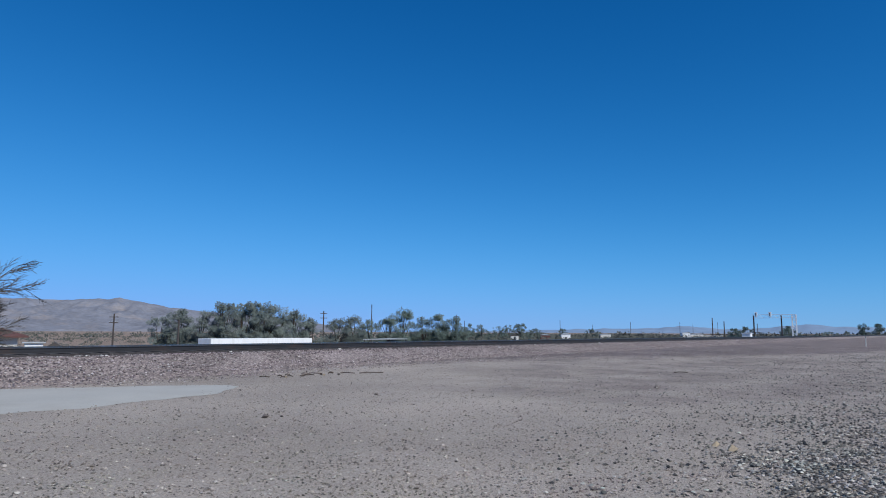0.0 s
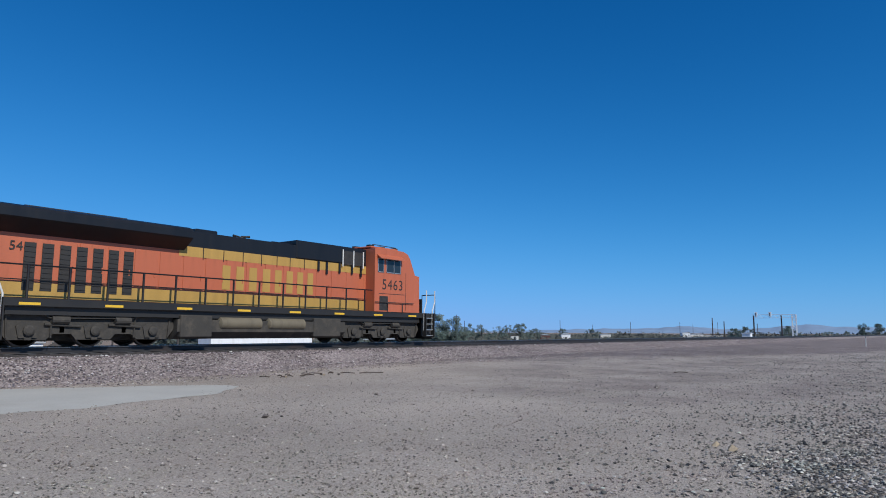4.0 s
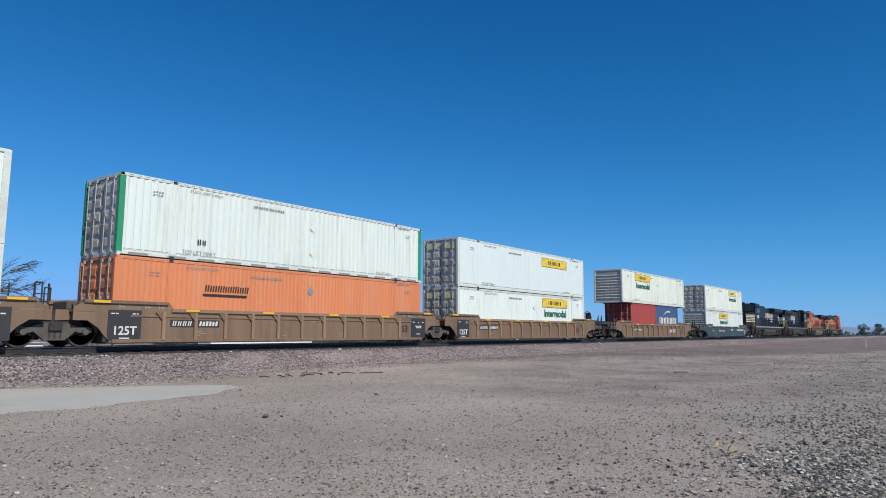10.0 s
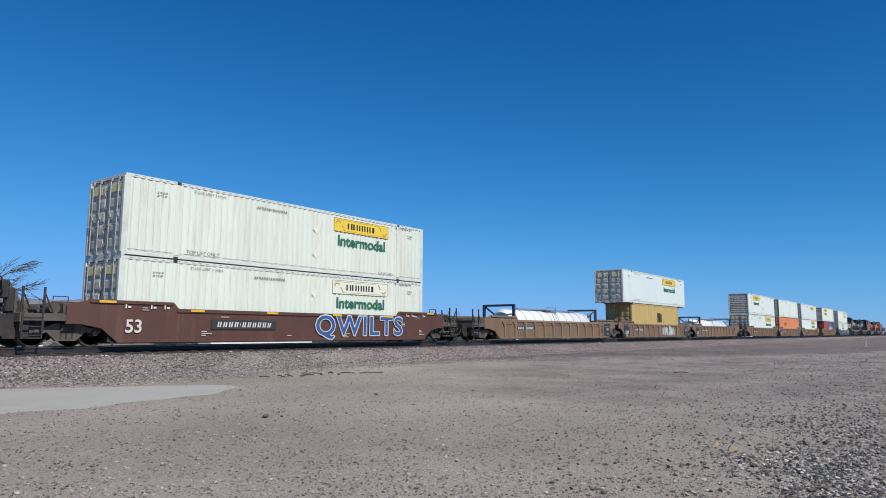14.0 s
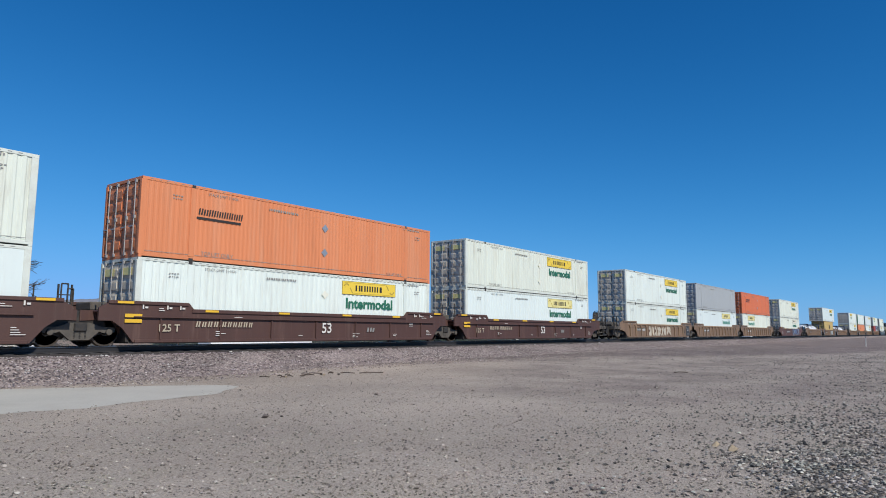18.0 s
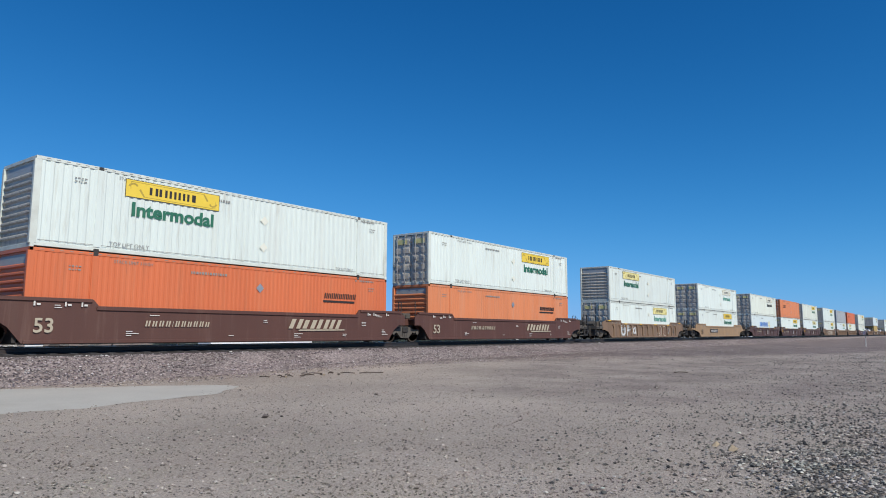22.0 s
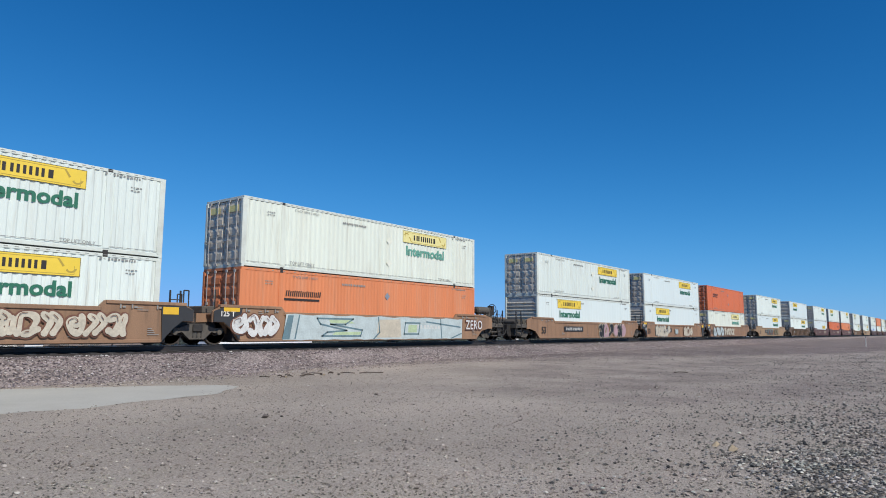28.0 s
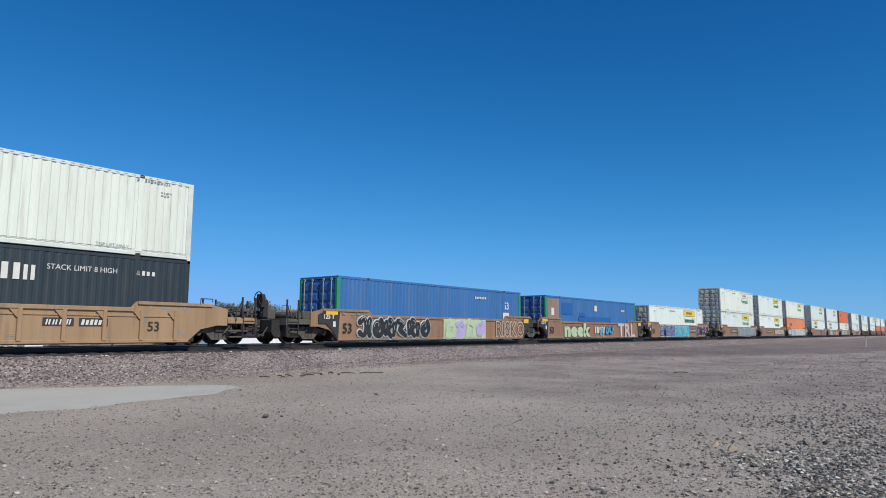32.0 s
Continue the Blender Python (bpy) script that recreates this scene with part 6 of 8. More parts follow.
    for x0, x1 in ((6.25, 6.6), (6.85, 7.35), (7.4, 7.85)) if orange else ((6.2, 6.75), (7.0, 7.8)):
        w = part("side_window", bx(Shape(), x0, x1, -1.535, -1.522, 3.44, 4.06, 0.004).mesh("side_window", M["glass"]), cb, "dark cab window")
        fr = bx(Shape(), x0 - 0.03, x1 + 0.03, -1.54, -1.523, 4.06, 4.1)
        bx(fr, x0 - 0.03, x1 + 0.03, -1.54, -1.523, 3.4, 3.44)
        bx(fr, x0 - 0.035, x0, -1.54, -1.523, 3.4, 4.1)
        bx(fr, x1, x1 + 0.035, -1.54, -1.523, 3.4, 4.1)
        part("window_frame", fr.mesh("window_frame", M["steel"]), w, "pale metal window frame")
    aw = Shape().prism([(-1.52, 4.28), (-1.8, 4.08), (-1.8, 4.05), (-1.52, 4.22)], *sorted((pt(6.15), pt(7.95))), "x")
    part("window_awning", aw.mesh("window_awning", body), cb)
    for k in (-1, 1):
        y0, y1 = sorted((k * 0.15, k * 1.25))
        dv = (pt(8.99), pt(8.52))
        part("windscreen", Shape().put([(dv[0], y0, 3.58), (dv[0], y1, 3.62), (dv[1], y1, 4.42), (dv[1], y0, 4.42), (dv[0] - f * 0.03, y0, 3.62), (dv[0] - f * 0.03, y1, 3.62), (dv[1] - f * 0.03, y1, 4.42), (dv[1] - f * 0.03, y0, 4.42)], [(0, 1, 2, 3), (4, 5, 6, 7), (0, 1, 5, 4), (1, 2, 6, 5), (2, 3, 7, 6), (3, 0, 4, 7)]).mesh("windscreen", M["glass"]), cb)
    part("number_board", bx(Shape(), 8.2, 8.45, -0.75, 0.75, 4.42, 4.66, 0.02).mesh("number_board", M["black_panel"]), cb)
    nm = part("lettering", text_mesh(number, 0.72 if orange else 0.6, M["ink"] if orange else M["paint_white"], heavy=0.0 if orange else 0.022, space=1.12), cb, m=pose(pt(7.3), -1.527, 2.8))
    part("cab_line", bx(Shape(), 6.3, 8.2, -1.526, -1.522, 2.36, 2.385).mesh("cab_line", M["ink"] if orange else M["dark_steel"]), cb)
    part("step_hatch", bx(Shape(), 6.35, 6.95, -1.53, -1.522, 1.56, 2.25).mesh("step_hatch", M["dark_steel"]), cb)
    # livery
    if orange:
        if f < 0:
            bar_row(h, (1.0, 1.1, 1.0, 0.95), 0.62, M["ink"], (1.9, -0.949, 2.8), 0.6, 0.22, "dark slanted bar")
            part("logo_stroke", Shape().put([(-1.1, -0.948, 2.24), (3.8, -0.948, 2.32), (3.8, -0.948, 2.37), (-1.0, -0.948, 2.36)], [(0, 1, 2, 3)]).mesh("logo_stroke", M["ink"]), h)
            part("nose_mark", bars_mark((0.5, 0.5, 0.4), 0.4, M["ink"], shear=0.3), ns, m=Matrix.Translation((pt(9.98), -1.035, 2.6)) @ pose(0, 0, 0, 0, 0, -40))
        else:
            bar_row(h, (1.0, 1.05, 0.95, 0.9), 0.95, M["loco_yellow"], (0.3, -0.949, 2.62), 0.0, 0.25, "faded yellow bar")
            part("lettering", text_mesh(number, 0.4, M["ink"]), h, m=pose(-9.1, -0.949, 3.1))
    else:
        x0, x1 = (-3.35, -1.2) if f > 0 else (0.0, 3.0)
        for i in range(6):
            z = 3.42 - i * 0.125
            lo = x0 + (0.1 * (5 - i) if f > 0 else 0)
            hi = x1 + 0.08 * (i if f < 0 else 5 - i)
            part("logo_stripe", Shape().put([(lo, -0.947, z), (hi, -0.947, z), (hi + 0.05, -0.947, z + 0.07), (lo, -0.947, z + 0.07)], [(0, 1, 2, 3)]).mesh("logo_stripe", M["stripe"]), h)
        bar_row(h, (0.68, 0.68), 0.62, M["paint_white"], (x1 + 1.15, -0.948, 3.14), 0.25, 0.1)
        bar_row(h, (0.17,) * 7, 0.24, M["paint_white"], (x1 + 0.95, -0.947, 2.62), 0.0, 0.04)
        bar_row(h, (0.17,) * 8, 0.24, M["paint_white"], (x1 + 1.0, -0.947, 2.32), 0.0, 0.04)
        for i in range(5):
            z = 2.05 + i * 0.22
            part("nose_stripe", Shape().put([(pt(9.52), -1.43, z), (pt(10.45), -0.66, z), (pt(10.44), -0.66, z + 0.12), (pt(9.52), -1.43, z + 0.12)], [(0, 1, 2, 3)]).put([(pt(8.95), -1.462, z), (pt(9.5), -1.435, z), (pt(9.5), -1.435, z + 0.12), (pt(8.92), -1.462, z + 0.12)], [(0, 1, 2, 3)]).mesh("nose_stripe", M["stripe"]), ns)
            part("rear_stripe", bx(Shape(), -9.75, (-8.55 if f > 0 else -9.2) + 0.07 * i, -0.947, -0.943, z, z + 0.155).mesh("rear_stripe", M["stripe"]), h)
        for i in range(5):
            part("rear_stripe", bx(Shape(), -9.757, -9.753, -0.9, 0.9, 2.05 + i * 0.22, 2.205 + i * 0.22).mesh("rear_stripe", M["stripe"]), h)
        pl = cached(("placard",), lambda: Shape().box(-0.13, 0.13, -0.004, 0, -0.05, 0.05).mesh("placard", M["paint_white"]))
        for k in range(13):
            part("placard", pl, h, m=pose(pt(-8.6 + k * 1.07 + r.uniform(-0.4, 0.4)), -0.945, r.choice((2.62, 2.85, 3.05, 3.15))) @ Matrix.Diagonal((r.uniform(0.5, 1.3), 1, r.uniform(0.7, 1.3), 1)))
    # walkway rails
    n = 14
    stan = cached(("stanchion",), lambda: Shape().tube((0, 0, 1.48), (0, 0, 2.5), 0.04, 6).mesh("stanchion", M["loco_black"]))
    rail = part("hand_rail", Shape().path([(pt(-10.3), -1.46, 2.5), (pt(5.9), -1.46, 2.5)], 0.026).path([(pt(-10.3), -1.46, 2.05), (pt(5.4), -1.46, 2.05)], 0.018).mesh("hand_rail", M["loco_black"]), ob)
    far = part("hand_rail", Shape().path([(pt(-10.3), 1.46, 2.5), (pt(5.4), 1.46, 2.5)], 0.026).mesh("hand_rail", M["loco_black"]), ob)
    part("cab_hand_rail", Shape().path([(pt(6.0), -1.58, 1.95), (pt(8.85), -1.58, 1.95)], 0.02).path([(pt(6.9), -1.58, 1.5), (pt(6.9), -1.58, 1.95)], 0.02).path([(pt(8.0), -1.58, 1.5), (pt(8.0), -1.58, 1.95)], 0.02).mesh("hand_rail", M["dark_steel"]), ob)
    for i in range(n):
        x = -10.3 + i * 15.7 / (n - 1)
        part("stanchion", stan, rail, m=pose(pt(x), -1.46, 0))
        part("stanchion", stan, far, m=pose(pt(x), 1.46, 0))
    rf = cached(("locoreflector",), lambda: Shape().box(-0.3, 0.3, -0.01, 0, -0.04, 0.04).mesh("reflector", M["yellow"]))
    for i in range(8 if orange else 0):
        part("reflector", rf, ob, m=pose(-9 + i * 2.55, -1.503, 1.33))
    # end steps, pilots, couplers
    grab = M["paint_white"] if orange else M["step_tan"]
    for s in (-1, 1):
        part("pilot", Shape().prism([(10.3 * s, 1.24), (10.7 * s, 1.24), (10.75 * s, 0.85), (10.4 * s, 0.8)], -1.45, 1.45).prism([(10.5 * s, 0.9), (10.72 * s, 0.9), (10.98 * s, 0.2), (10.88 * s, 0.16), (10.6 * s, 0.5)], -1.2, 1.2).mesh("pilot", M["dark_steel"]), ob)
        for y, z in ((-1.0, 1.2), (-0.75, 1.25), (0.75, 1.25), (1.0, 1.2)):
            part("jumper_hose", cached(("jumper", s), lambda: Shape().path([(s * 10.7, 0, 0), (s * 10.95, 0, -0.25), (s * 11.1, 0.02, -0.5), (s * 11.17, 0.05, -0.52)], 0.03).mesh("jumper_hose", M["hose"])), ob, m=pose(0, y, z))
        part("jumper_cable", Shape().path([(s * 10.86, -0.35, 2.0), (s * 10.95, -0.38, 1.4), (s * 11.1, -0.3, 1.1), (s * 11.17, -0.2, 1.06)], 0.035).mesh("jumper_cable", M["hose"]), ob)
        part("jumper_stand", Shape().box(*sorted((s * 10.78, s * 10.9)), -0.5, -0.2, 1.5, 2.3, 0.02).mesh("jumper_stand", sill), ob)
        part("end_platform", Shape().box(*sorted((s * 10.2, s * 10.9)), -1.45, 1.45, 1.26, 1.5, 0.02).mesh("end_platform", sill), ob)
        part("coupler", Shape().box(*sorted((s * 10.6, s * 11.0)), -0.12, 0.12, 0.75, 0.98, 0.02).box(*sorted((s * 10.95, s * 11.25)), -0.2, 0.2, 0.7, 1.03, 0.04).mesh("coupler", M["dark_steel"]), ob)
        for sy in (-1, 1):
            sw = Shape()
            for k in range(4):
                sw.box(*sorted((s * 9.8, s * 10.4)), sy * 1.5 - 0.12, sy * 1.5 + 0.02, 0.32 + 0.3 * k, 0.36 + 0.3 * k)
            sp = part("steps", sw.mesh("steps", M["steel"] if orange else M["step_tan"]), ob)
            for a in (9.74, 10.42):
                part("step_side", Shape().box(*sorted((s * a, s * (a + 0.04))), sy * 1.5 - 0.2, sy * 1.5 + 0.03, 0.25, 1.5).mesh("step_side", sill), sp)
            part("step_back", Shape().box(*sorted((s * 9.78, s * 10.42)), sy * 1.34 - 0.02, sy * 1.34 + 0.02, 0.3, 1.4).mesh("step_back", sill), sp)
            part("grab_rail", Shape().path([(s * 9.76, sy * 1.54, 0.6), (s * 9.76, sy * 1.54, 1.6), (s * 9.95, sy * 1.54, 2.1), (s * 9.95, sy * 1.54, 2.7)], 0.03).mesh("grab_rail", grab), ob)
            part("grab_rail", Shape().path([(s * 10.44, sy * 1.54, 0.6), (s * 10.44, sy * 1.54, 1.6), (s * 10.7, sy * 1.5, 2.1), (s * 10.7, sy * 1.5, 2.7)], 0.03).mesh("grab_rail", grab), ob)
        for sy in (-1, 1):
            part("end_rail", Shape().path([(s * 10.85, sy * 1.4, 1.5), (s * 10.85, sy * 1.4, 2.5), (s * 10.85, sy * 0.5, 2.5), (s * 10.85, sy * 0.5, 1.5)], 0.024).mesh("end_rail", sill), ob)
            part("air_hose", Shape().path([(s * 10.9, sy * 0.45, 1.0), (s * 11.1, sy * 0.45, 0.6), (s * 11.3, sy * 0.4, 0.75)], 0.03).mesh("air_hose", M["hose"]), ob)
    for y in (-0.25, 0.25):
        part("headlight", Shape().lathe([(0, 0.09), (0.04, 0.09)], (pt(10.38) if f > 0 else pt(10.42), y, 2.8), "x", 12).mesh("headlight", M["steel"]), ns)
    return rolling_at(ob, u, 0)


def vents(m):
    sh = Shape().box(-0.17, 0.17, -0.012, 0, 0, 1.5, 0.004)
    for k in range(9):
        sh.box(-0.15, 0.15, -0.03, -0.01, 0.08 + 0.16 * k, 0.12 + 0.16 * k)
    return sh.mesh("hood_vent", m)


# ---- the train, from the leading engine back ----
locomotive(414.8, 1, "orange", "5463", "orange and black road diesel with yellow bands")
locomotive(392.5, -1, "orange", "8155", "orange road diesel with black roof, cab trailing")
locomotive(370.2, 1, "black", "7694", "black road diesel with cream nose stripes")
locomotive(347.9, -1, "black", "9652", "dusty black road diesel, cab trailing, pale window frames")

CH = 2.87
LOW, HIGH = 0.21, 0.21 + CH


def mid(c):
    """Middle of the load of car number c along the train."""
    return CAR_U[c] + 8.077


SETS = [[1], [2], [3, 4, 5], [6, 7, 8], [9], [10, 11, 12], [13, 14, 15], [16], [17], [18, 19, 20], [21], [22], [23, 24, 25], [26, 27, 28], [29, 30, 31], [32]]
CAR_U, ENDS = {}, {}
at = 316.82 + 23.6
for unit in SETS:
    for i, c in enumerate(unit):
        at -= 23.6 if i == 0 else 19.5
        CAR_U[c] = at
        ENDS[c] = ("own" if i == len(unit) - 1 else "shared", "own" if i == 0 else "shared")


def box53(c, level, paint="white", end="door", logo="logo_yellow", word="ink_green", logo_x=3.47, height=CH, label=None, **k):
    z = LOW if level == "low" else HIGH
    names = {"white": "weathered white", "white_new": "clean white", "cream": "aged cream-white", "orange": "bright orange", "orange_faded": "faded salmon-orange", "blue_long": "blue", "grey_box": "light grey", "charcoal_box": "charcoal"}
    lab = label or "%s long ribbed container %s" % (names[paint], "in the well of a car" if level == "low" else "stacked on another container")
    return container(16.154, height, paint, mid(c), z, end, logo, word, logo_x, label=lab, **k)


def freight_mark(x):
    def f(ob, hl, hw, h):
        part("logo_mark", bars_mark((0.17,) * 9, 0.24, M["ink"], shear=0.15, gap=0.05), ob, m=pose(x, -hw - 0.007, h - 0.95))
        part("logo_stroke", cached(("sstroke",), lambda: Shape().box(-1.0, 0.95, -0.001, 0.001, -0.05, 0.04).mesh("logo_stroke", M["ink"])), ob, m=pose(x - 0.05, -hw - 0.007, h - 1.2))
        part("placard_holder", cached(("splac",), lambda: Shape().put([(-0.19, 0, 0), (0, 0, -0.19), (0.19, 0, 0), (0, 0, 0.19)], [(0, 1, 2, 3)]).put([(-0.19, 0, 1.1), (0, 0, 0.91), (0.19, 0, 1.1), (0, 0, 1.29)], [(0, 1, 2, 3)]).mesh("placard_holder", M["steel"])), ob, m=pose(0.5, -hw - 0.006, 0.95))
    return f


ORANGE = dict(logo=None, word=None, pitch=0.2, depth=0.012)
PLAIN = dict(pitch=0.5, depth=0.004)
# 1
well_car(mid(1), ENDS[1], "smooth", "slate_car", label="dark slate well car with white stencilling", brake=False, sign_x=8.1, number_x=-2.6, marks=((5.75, 0.92, (0.16, 0.12, 0.2, 0.16, 0.12, 0.16, 0.16, 0.02, 0.16, 0.16, 0.13, 0.1, 0.02, 0.2, 0.17, 0.13, 0.1), 0.26, 0.25, "paint_white"), (1.9, 0.92, (0.12,) * 6, 0.2, 0.2, "paint_white"), (-6.2, 0.8, (0.3, 0.1, 0.1, 0.1, 0.1, 0.1), 0.22, 0.0, "ink_grey"), (-7.6, 1.25, (0.3, 0.1, 0.12), 0.12, 0, "yellow"), (-3.9, 1.25, (0.3,), 0.14, 0, "yellow")))
box53(1, "low", "white", "wall", logo_x=-1.0)
box53(1, "high", "cream", logo="logo_pale")
# 2
well_car(mid(2), ENDS[2], "ribbed", "brown_car", yellow=True, label="brown rib-sided well car with yellow edges", brake=True, marks=((3.95, 0.72, (0.36, 0.36, 0.3, 0.36), 0.32, 0.35, "paint_white"),))
box53(2, "high", "cream", "wall", logo_x=-3.35, label="aged cream-white long container overhanging two short ones")
def slots(ob, hl, hw, h):
    """Dark forklift-like slots along the bottom rail and a stencil."""
    for i in range(13):
        x = -hl + 0.75 + i * 1.2 + (0.25 if i > 0 else 0)
        part("rail_slot", cached("slot", lambda: Shape().box(-0.36, 0.36, -0.003, 0, -0.045, 0.045).mesh("rail_slot", M["ink_grey"])), ob, m=pose(x, -hw + 0.008, 0.09))
    part("stencil_bars", bars_mark((0.14, 0.14), 0.2, M["ink"]), ob, m=pose(-4.9, -hw - 0.004, 0.75))


def sea_mark(ob, hl, hw, h):
    """A shipping line's name as white bars under a white sweep."""
    part("logo_mark", bars_mark((0.62, 0.78, 0.66, 0.02, 0.62, 0.66, 0.78), 0.62, M["paint_white"], shear=0.1, gap=0.1), ob, "white bars", m=pose(0.1, -hw - 0.006, 1.5))
    arc = [(-1.3 + 2.0 * k / 12, 0.5 * math.sin(math.pi * k / 12 * 0.62)) for k in range(13)]
    part("logo_sweep", Shape().put([(x, 0, z) for x, z in arc] + [(x, 0, z - 0.16 * (0.15 + k / 12)) for k, (x, z) in enumerate(arc)], [(k, k + 1, 14 + k, 13 + k) for k in range(12)]).mesh("logo_sweep", M["paint_white"]), ob, "white curved sweep", m=pose(0.0, -hw - 0.006, 1.95))


def small20(c, paint, dx, label, extra=()):
    ob = container(6.058, CH, paint, mid(c) + dx, LOW, "door", None, None, label=label, pitch=0.28, depth=0.036, stencil=False, extra=extra)
    return ob


small20(2, "red_box", -3.06, "red twenty-foot container sitting in a well car")
small20(2, "blue_box", 3.06, "navy-blue twenty-foot container sitting in a well car", (sea_mark,))
# 3 to 5
for c in (3, 4, 5):
    well_car(mid(c), ENDS[c], "ribbed", "brown_car", yellow=True, panel=True, label="brown rib-sided articulated well car")
box53(3, "low")
box53(3, "high", "white_new", logo="logo_yellow", word=None, **PLAIN)
box53(4, "low", "orange_faded", extra=(freight_mark(-3.7),), **ORANGE)
box53(4, "high", "white", logo=None, word=None, trim="green_trim", extra=(slots,), label="white long container with green corner posts")
box53(5, "low")
box53(5, "high", "white", "wall", logo_x=-3.4)
# 6 to 8
for c in (6, 7, 8):
    well_car(mid(c), ENDS[c], "ribbed", "brown_car", yellow=None, panel=True, label="brown rib-sided articulated well car", graffiti=((0.95, 4.15, 0.25, 1.15, "ice", "grey", 5),) if c == 7 else ())


def tank(c):
    ob = thing("tank_container", "white insulated tank in a navy frame, lying in a well car", "tank container", "tank containers")
    part("barrel", Shape().lathe([(-6.0, 0.35), (-5.9, 0.7), (-5.6, 0.9), (5.6, 0.9), (5.9, 0.7), (6.0, 0.35)], (0, 0, 0.93), "x", 32).mesh("barrel", M["tank_white"], True), ob)
    for i in range(10):
        part("band", cached("band", lambda: Shape().lathe([(-0.03, 0.9), (-0.03, 0.915), (0.03, 0.915), (0.03, 0.9)], (0, 0, 0.93), "x", 32).mesh("band", M["steel"], True)), ob, m=pose(-5.2 + i * 1.155, 0, 0))
    for s in (-1, 1):
        sh = Shape()
        for sy in (-1, 1):
            sh.box(*sorted((s * 6.0, s * 6.18)), sy * 1.14 - 0.08, sy * 1.14 + 0.08, 0, 2.1, 0.015)
        sh.box(*sorted((s * 6.02, s * 6.16)), -1.2, 1.2, 1.97, 2.11, 0.015).box(*sorted((s * 6.02, s * 6.16)), -1.2, 1.2, 0, 0.16, 0.015)
        for sy in (-1, 1):
            sh.tube((s * 6.08, sy * 1.1, 2.0), (s * 5.5, sy * 0.75, 1.5), 0.06, 6)
        part("end_frame", sh.mesh("end_frame", M["navy_frame"]), ob, "navy end frame")
    part("catwalk", Shape().box(-4.2, 4.2, -0.35, -0.1, 1.86, 1.92).box(-1.0, 1.0, -0.6, 0.5, 1.86, 1.92).path([(-0.9, -0.7, 1.6), (-0.9, -0.7, 2.05), (0.4, -0.7, 2.05), (0.4, -0.7, 1.6)], 0.025).mesh("catwalk", M["steel"]), ob)
    part("ladder", Shape().path([(-0.2, -0.98, 0.4), (-0.2, -0.98, 1.1), (-0.2, -0.6, 1.9)], 0.02).path([(0.15, -0.98, 0.4), (0.15, -0.98, 1.1), (0.15, -0.6, 1.9)], 0.02).mesh("ladder", M["steel"]), ob)
    return rolling_at(ob, mid(c), LOW)


tank(6)
tank(8)
container(12.19, 2.885, "tan_box", mid(7), LOW, "door", None, None, label="mustard forty-foot container sitting in a well car", pitch=0.28, depth=0.03, stencil=False, extra=(lambda ob, hl, hw, h: part("logo_mark", bars_mark((0.55, 0.55), 0.9, M["ink"], gap=0.02), ob, "dark letter-like shape", m=pose(0.7, -hw - 0.005, 1.75)),))
box53(7, "high", "white_new", label="clean white long container overhanging a mustard one", **PLAIN)
# 9
well_car(mid(9), ENDS[9], "smooth", "maroon_car", label="maroon smooth-sided well car with blue graffiti", brake=True, graffiti=((0.55, 6.25, 0.2, 1.24, "blue", "ice", 9, "QWILTS"),))
box53(9, "low", "cream", logo="logo_white")
box53(9, "high", "cream", logo="logo_yellow")
# 10 to 12
for c in (10, 11, 12):
    well_car(mid(c), ENDS[c], "ribbed", "brown_car", yellow=None, panel=c == 12, label="dark brown rib-sided articulated well car", graffiti=((-3.3, 2.7, 0.2, 1.15, "cream", "brown", 12),) if c == 12 else ())
box53(10, "low", "cream", logo="logo_pale", word="ink_faded", logo_x=-3.4)
box53(10, "high", "orange", extra=(freight_mark(-4.85),), **ORANGE)
box53(11, "low", "white_new", logo="logo_pale", word="ink_faded", **PLAIN)
box53(11, "high", "grey_box", logo=None, word=None, pitch=0.2, depth=0.01)
box53(12, "low")
box53(12, "high", "white")
# 13 to 15
for c in (13, 14, 15):
    well_car(mid(c), ENDS[c], "ledge", "plum_car", label="dark maroon articulated well car with a side ledge", brake=True if c == 15 else "front" if c == 13 else False, sign_x=0.6, number_x=-4.6, marks=((3.4, 0.62, (0.3, 0.12), 0.2, 0.2, "ink_grey"),))
box53(13, "low", "white_new", logo="logo_pale")
box53(13, "high", "cream")
box53(14, "low", "white")
box53(14, "high", "orange_faded", extra=(freight_mark(-4.87),), **ORANGE)


def store_mark(ob, hl, hw, h):
    blue = M.setdefault("ink_blue", mat("bright_blue_lettering", (0.02, 0.18, 0.62), 0.5))
    part("logo_mark", bars_mark((1.0, 0.55, 0.14, 0.8, 0.55, 0.34, 0.3), 0.62, blue, gap=0.2), ob, "bright blue bars", m=pose(-0.85, -hw - 0.006, 1.6))
    sh = Shape()
    for k in range(6):
        a = math.pi * k / 3 + 0.5236
        c, s = math.cos(a), math.sin(a)
        sh.put([(c * 0.2 - s * 0.07, 0, s * 0.2 + c * 0.07), (c * 0.2 + s * 0.07, 0, s * 0.2 - c * 0.07), (c * 0.5 + s * 0.06, 0, s * 0.5 - c * 0.06), (c * 0.5 - s * 0.06, 0, s * 0.5 + c * 0.06)], [(0, 1, 2, 3)])
    part("logo_burst", sh.mesh("logo_burst", M["logo_yellow"]), ob, "yellow rays", m=pose(2.63, -hw - 0.006, 1.65))


box53(15, "low", "white_new", logo=None, word=None, extra=(store_mark,), label="clean white long container with blue lettering shapes", **PLAIN)
box53(15, "high", "cream", logo="logo_white", word="ink")
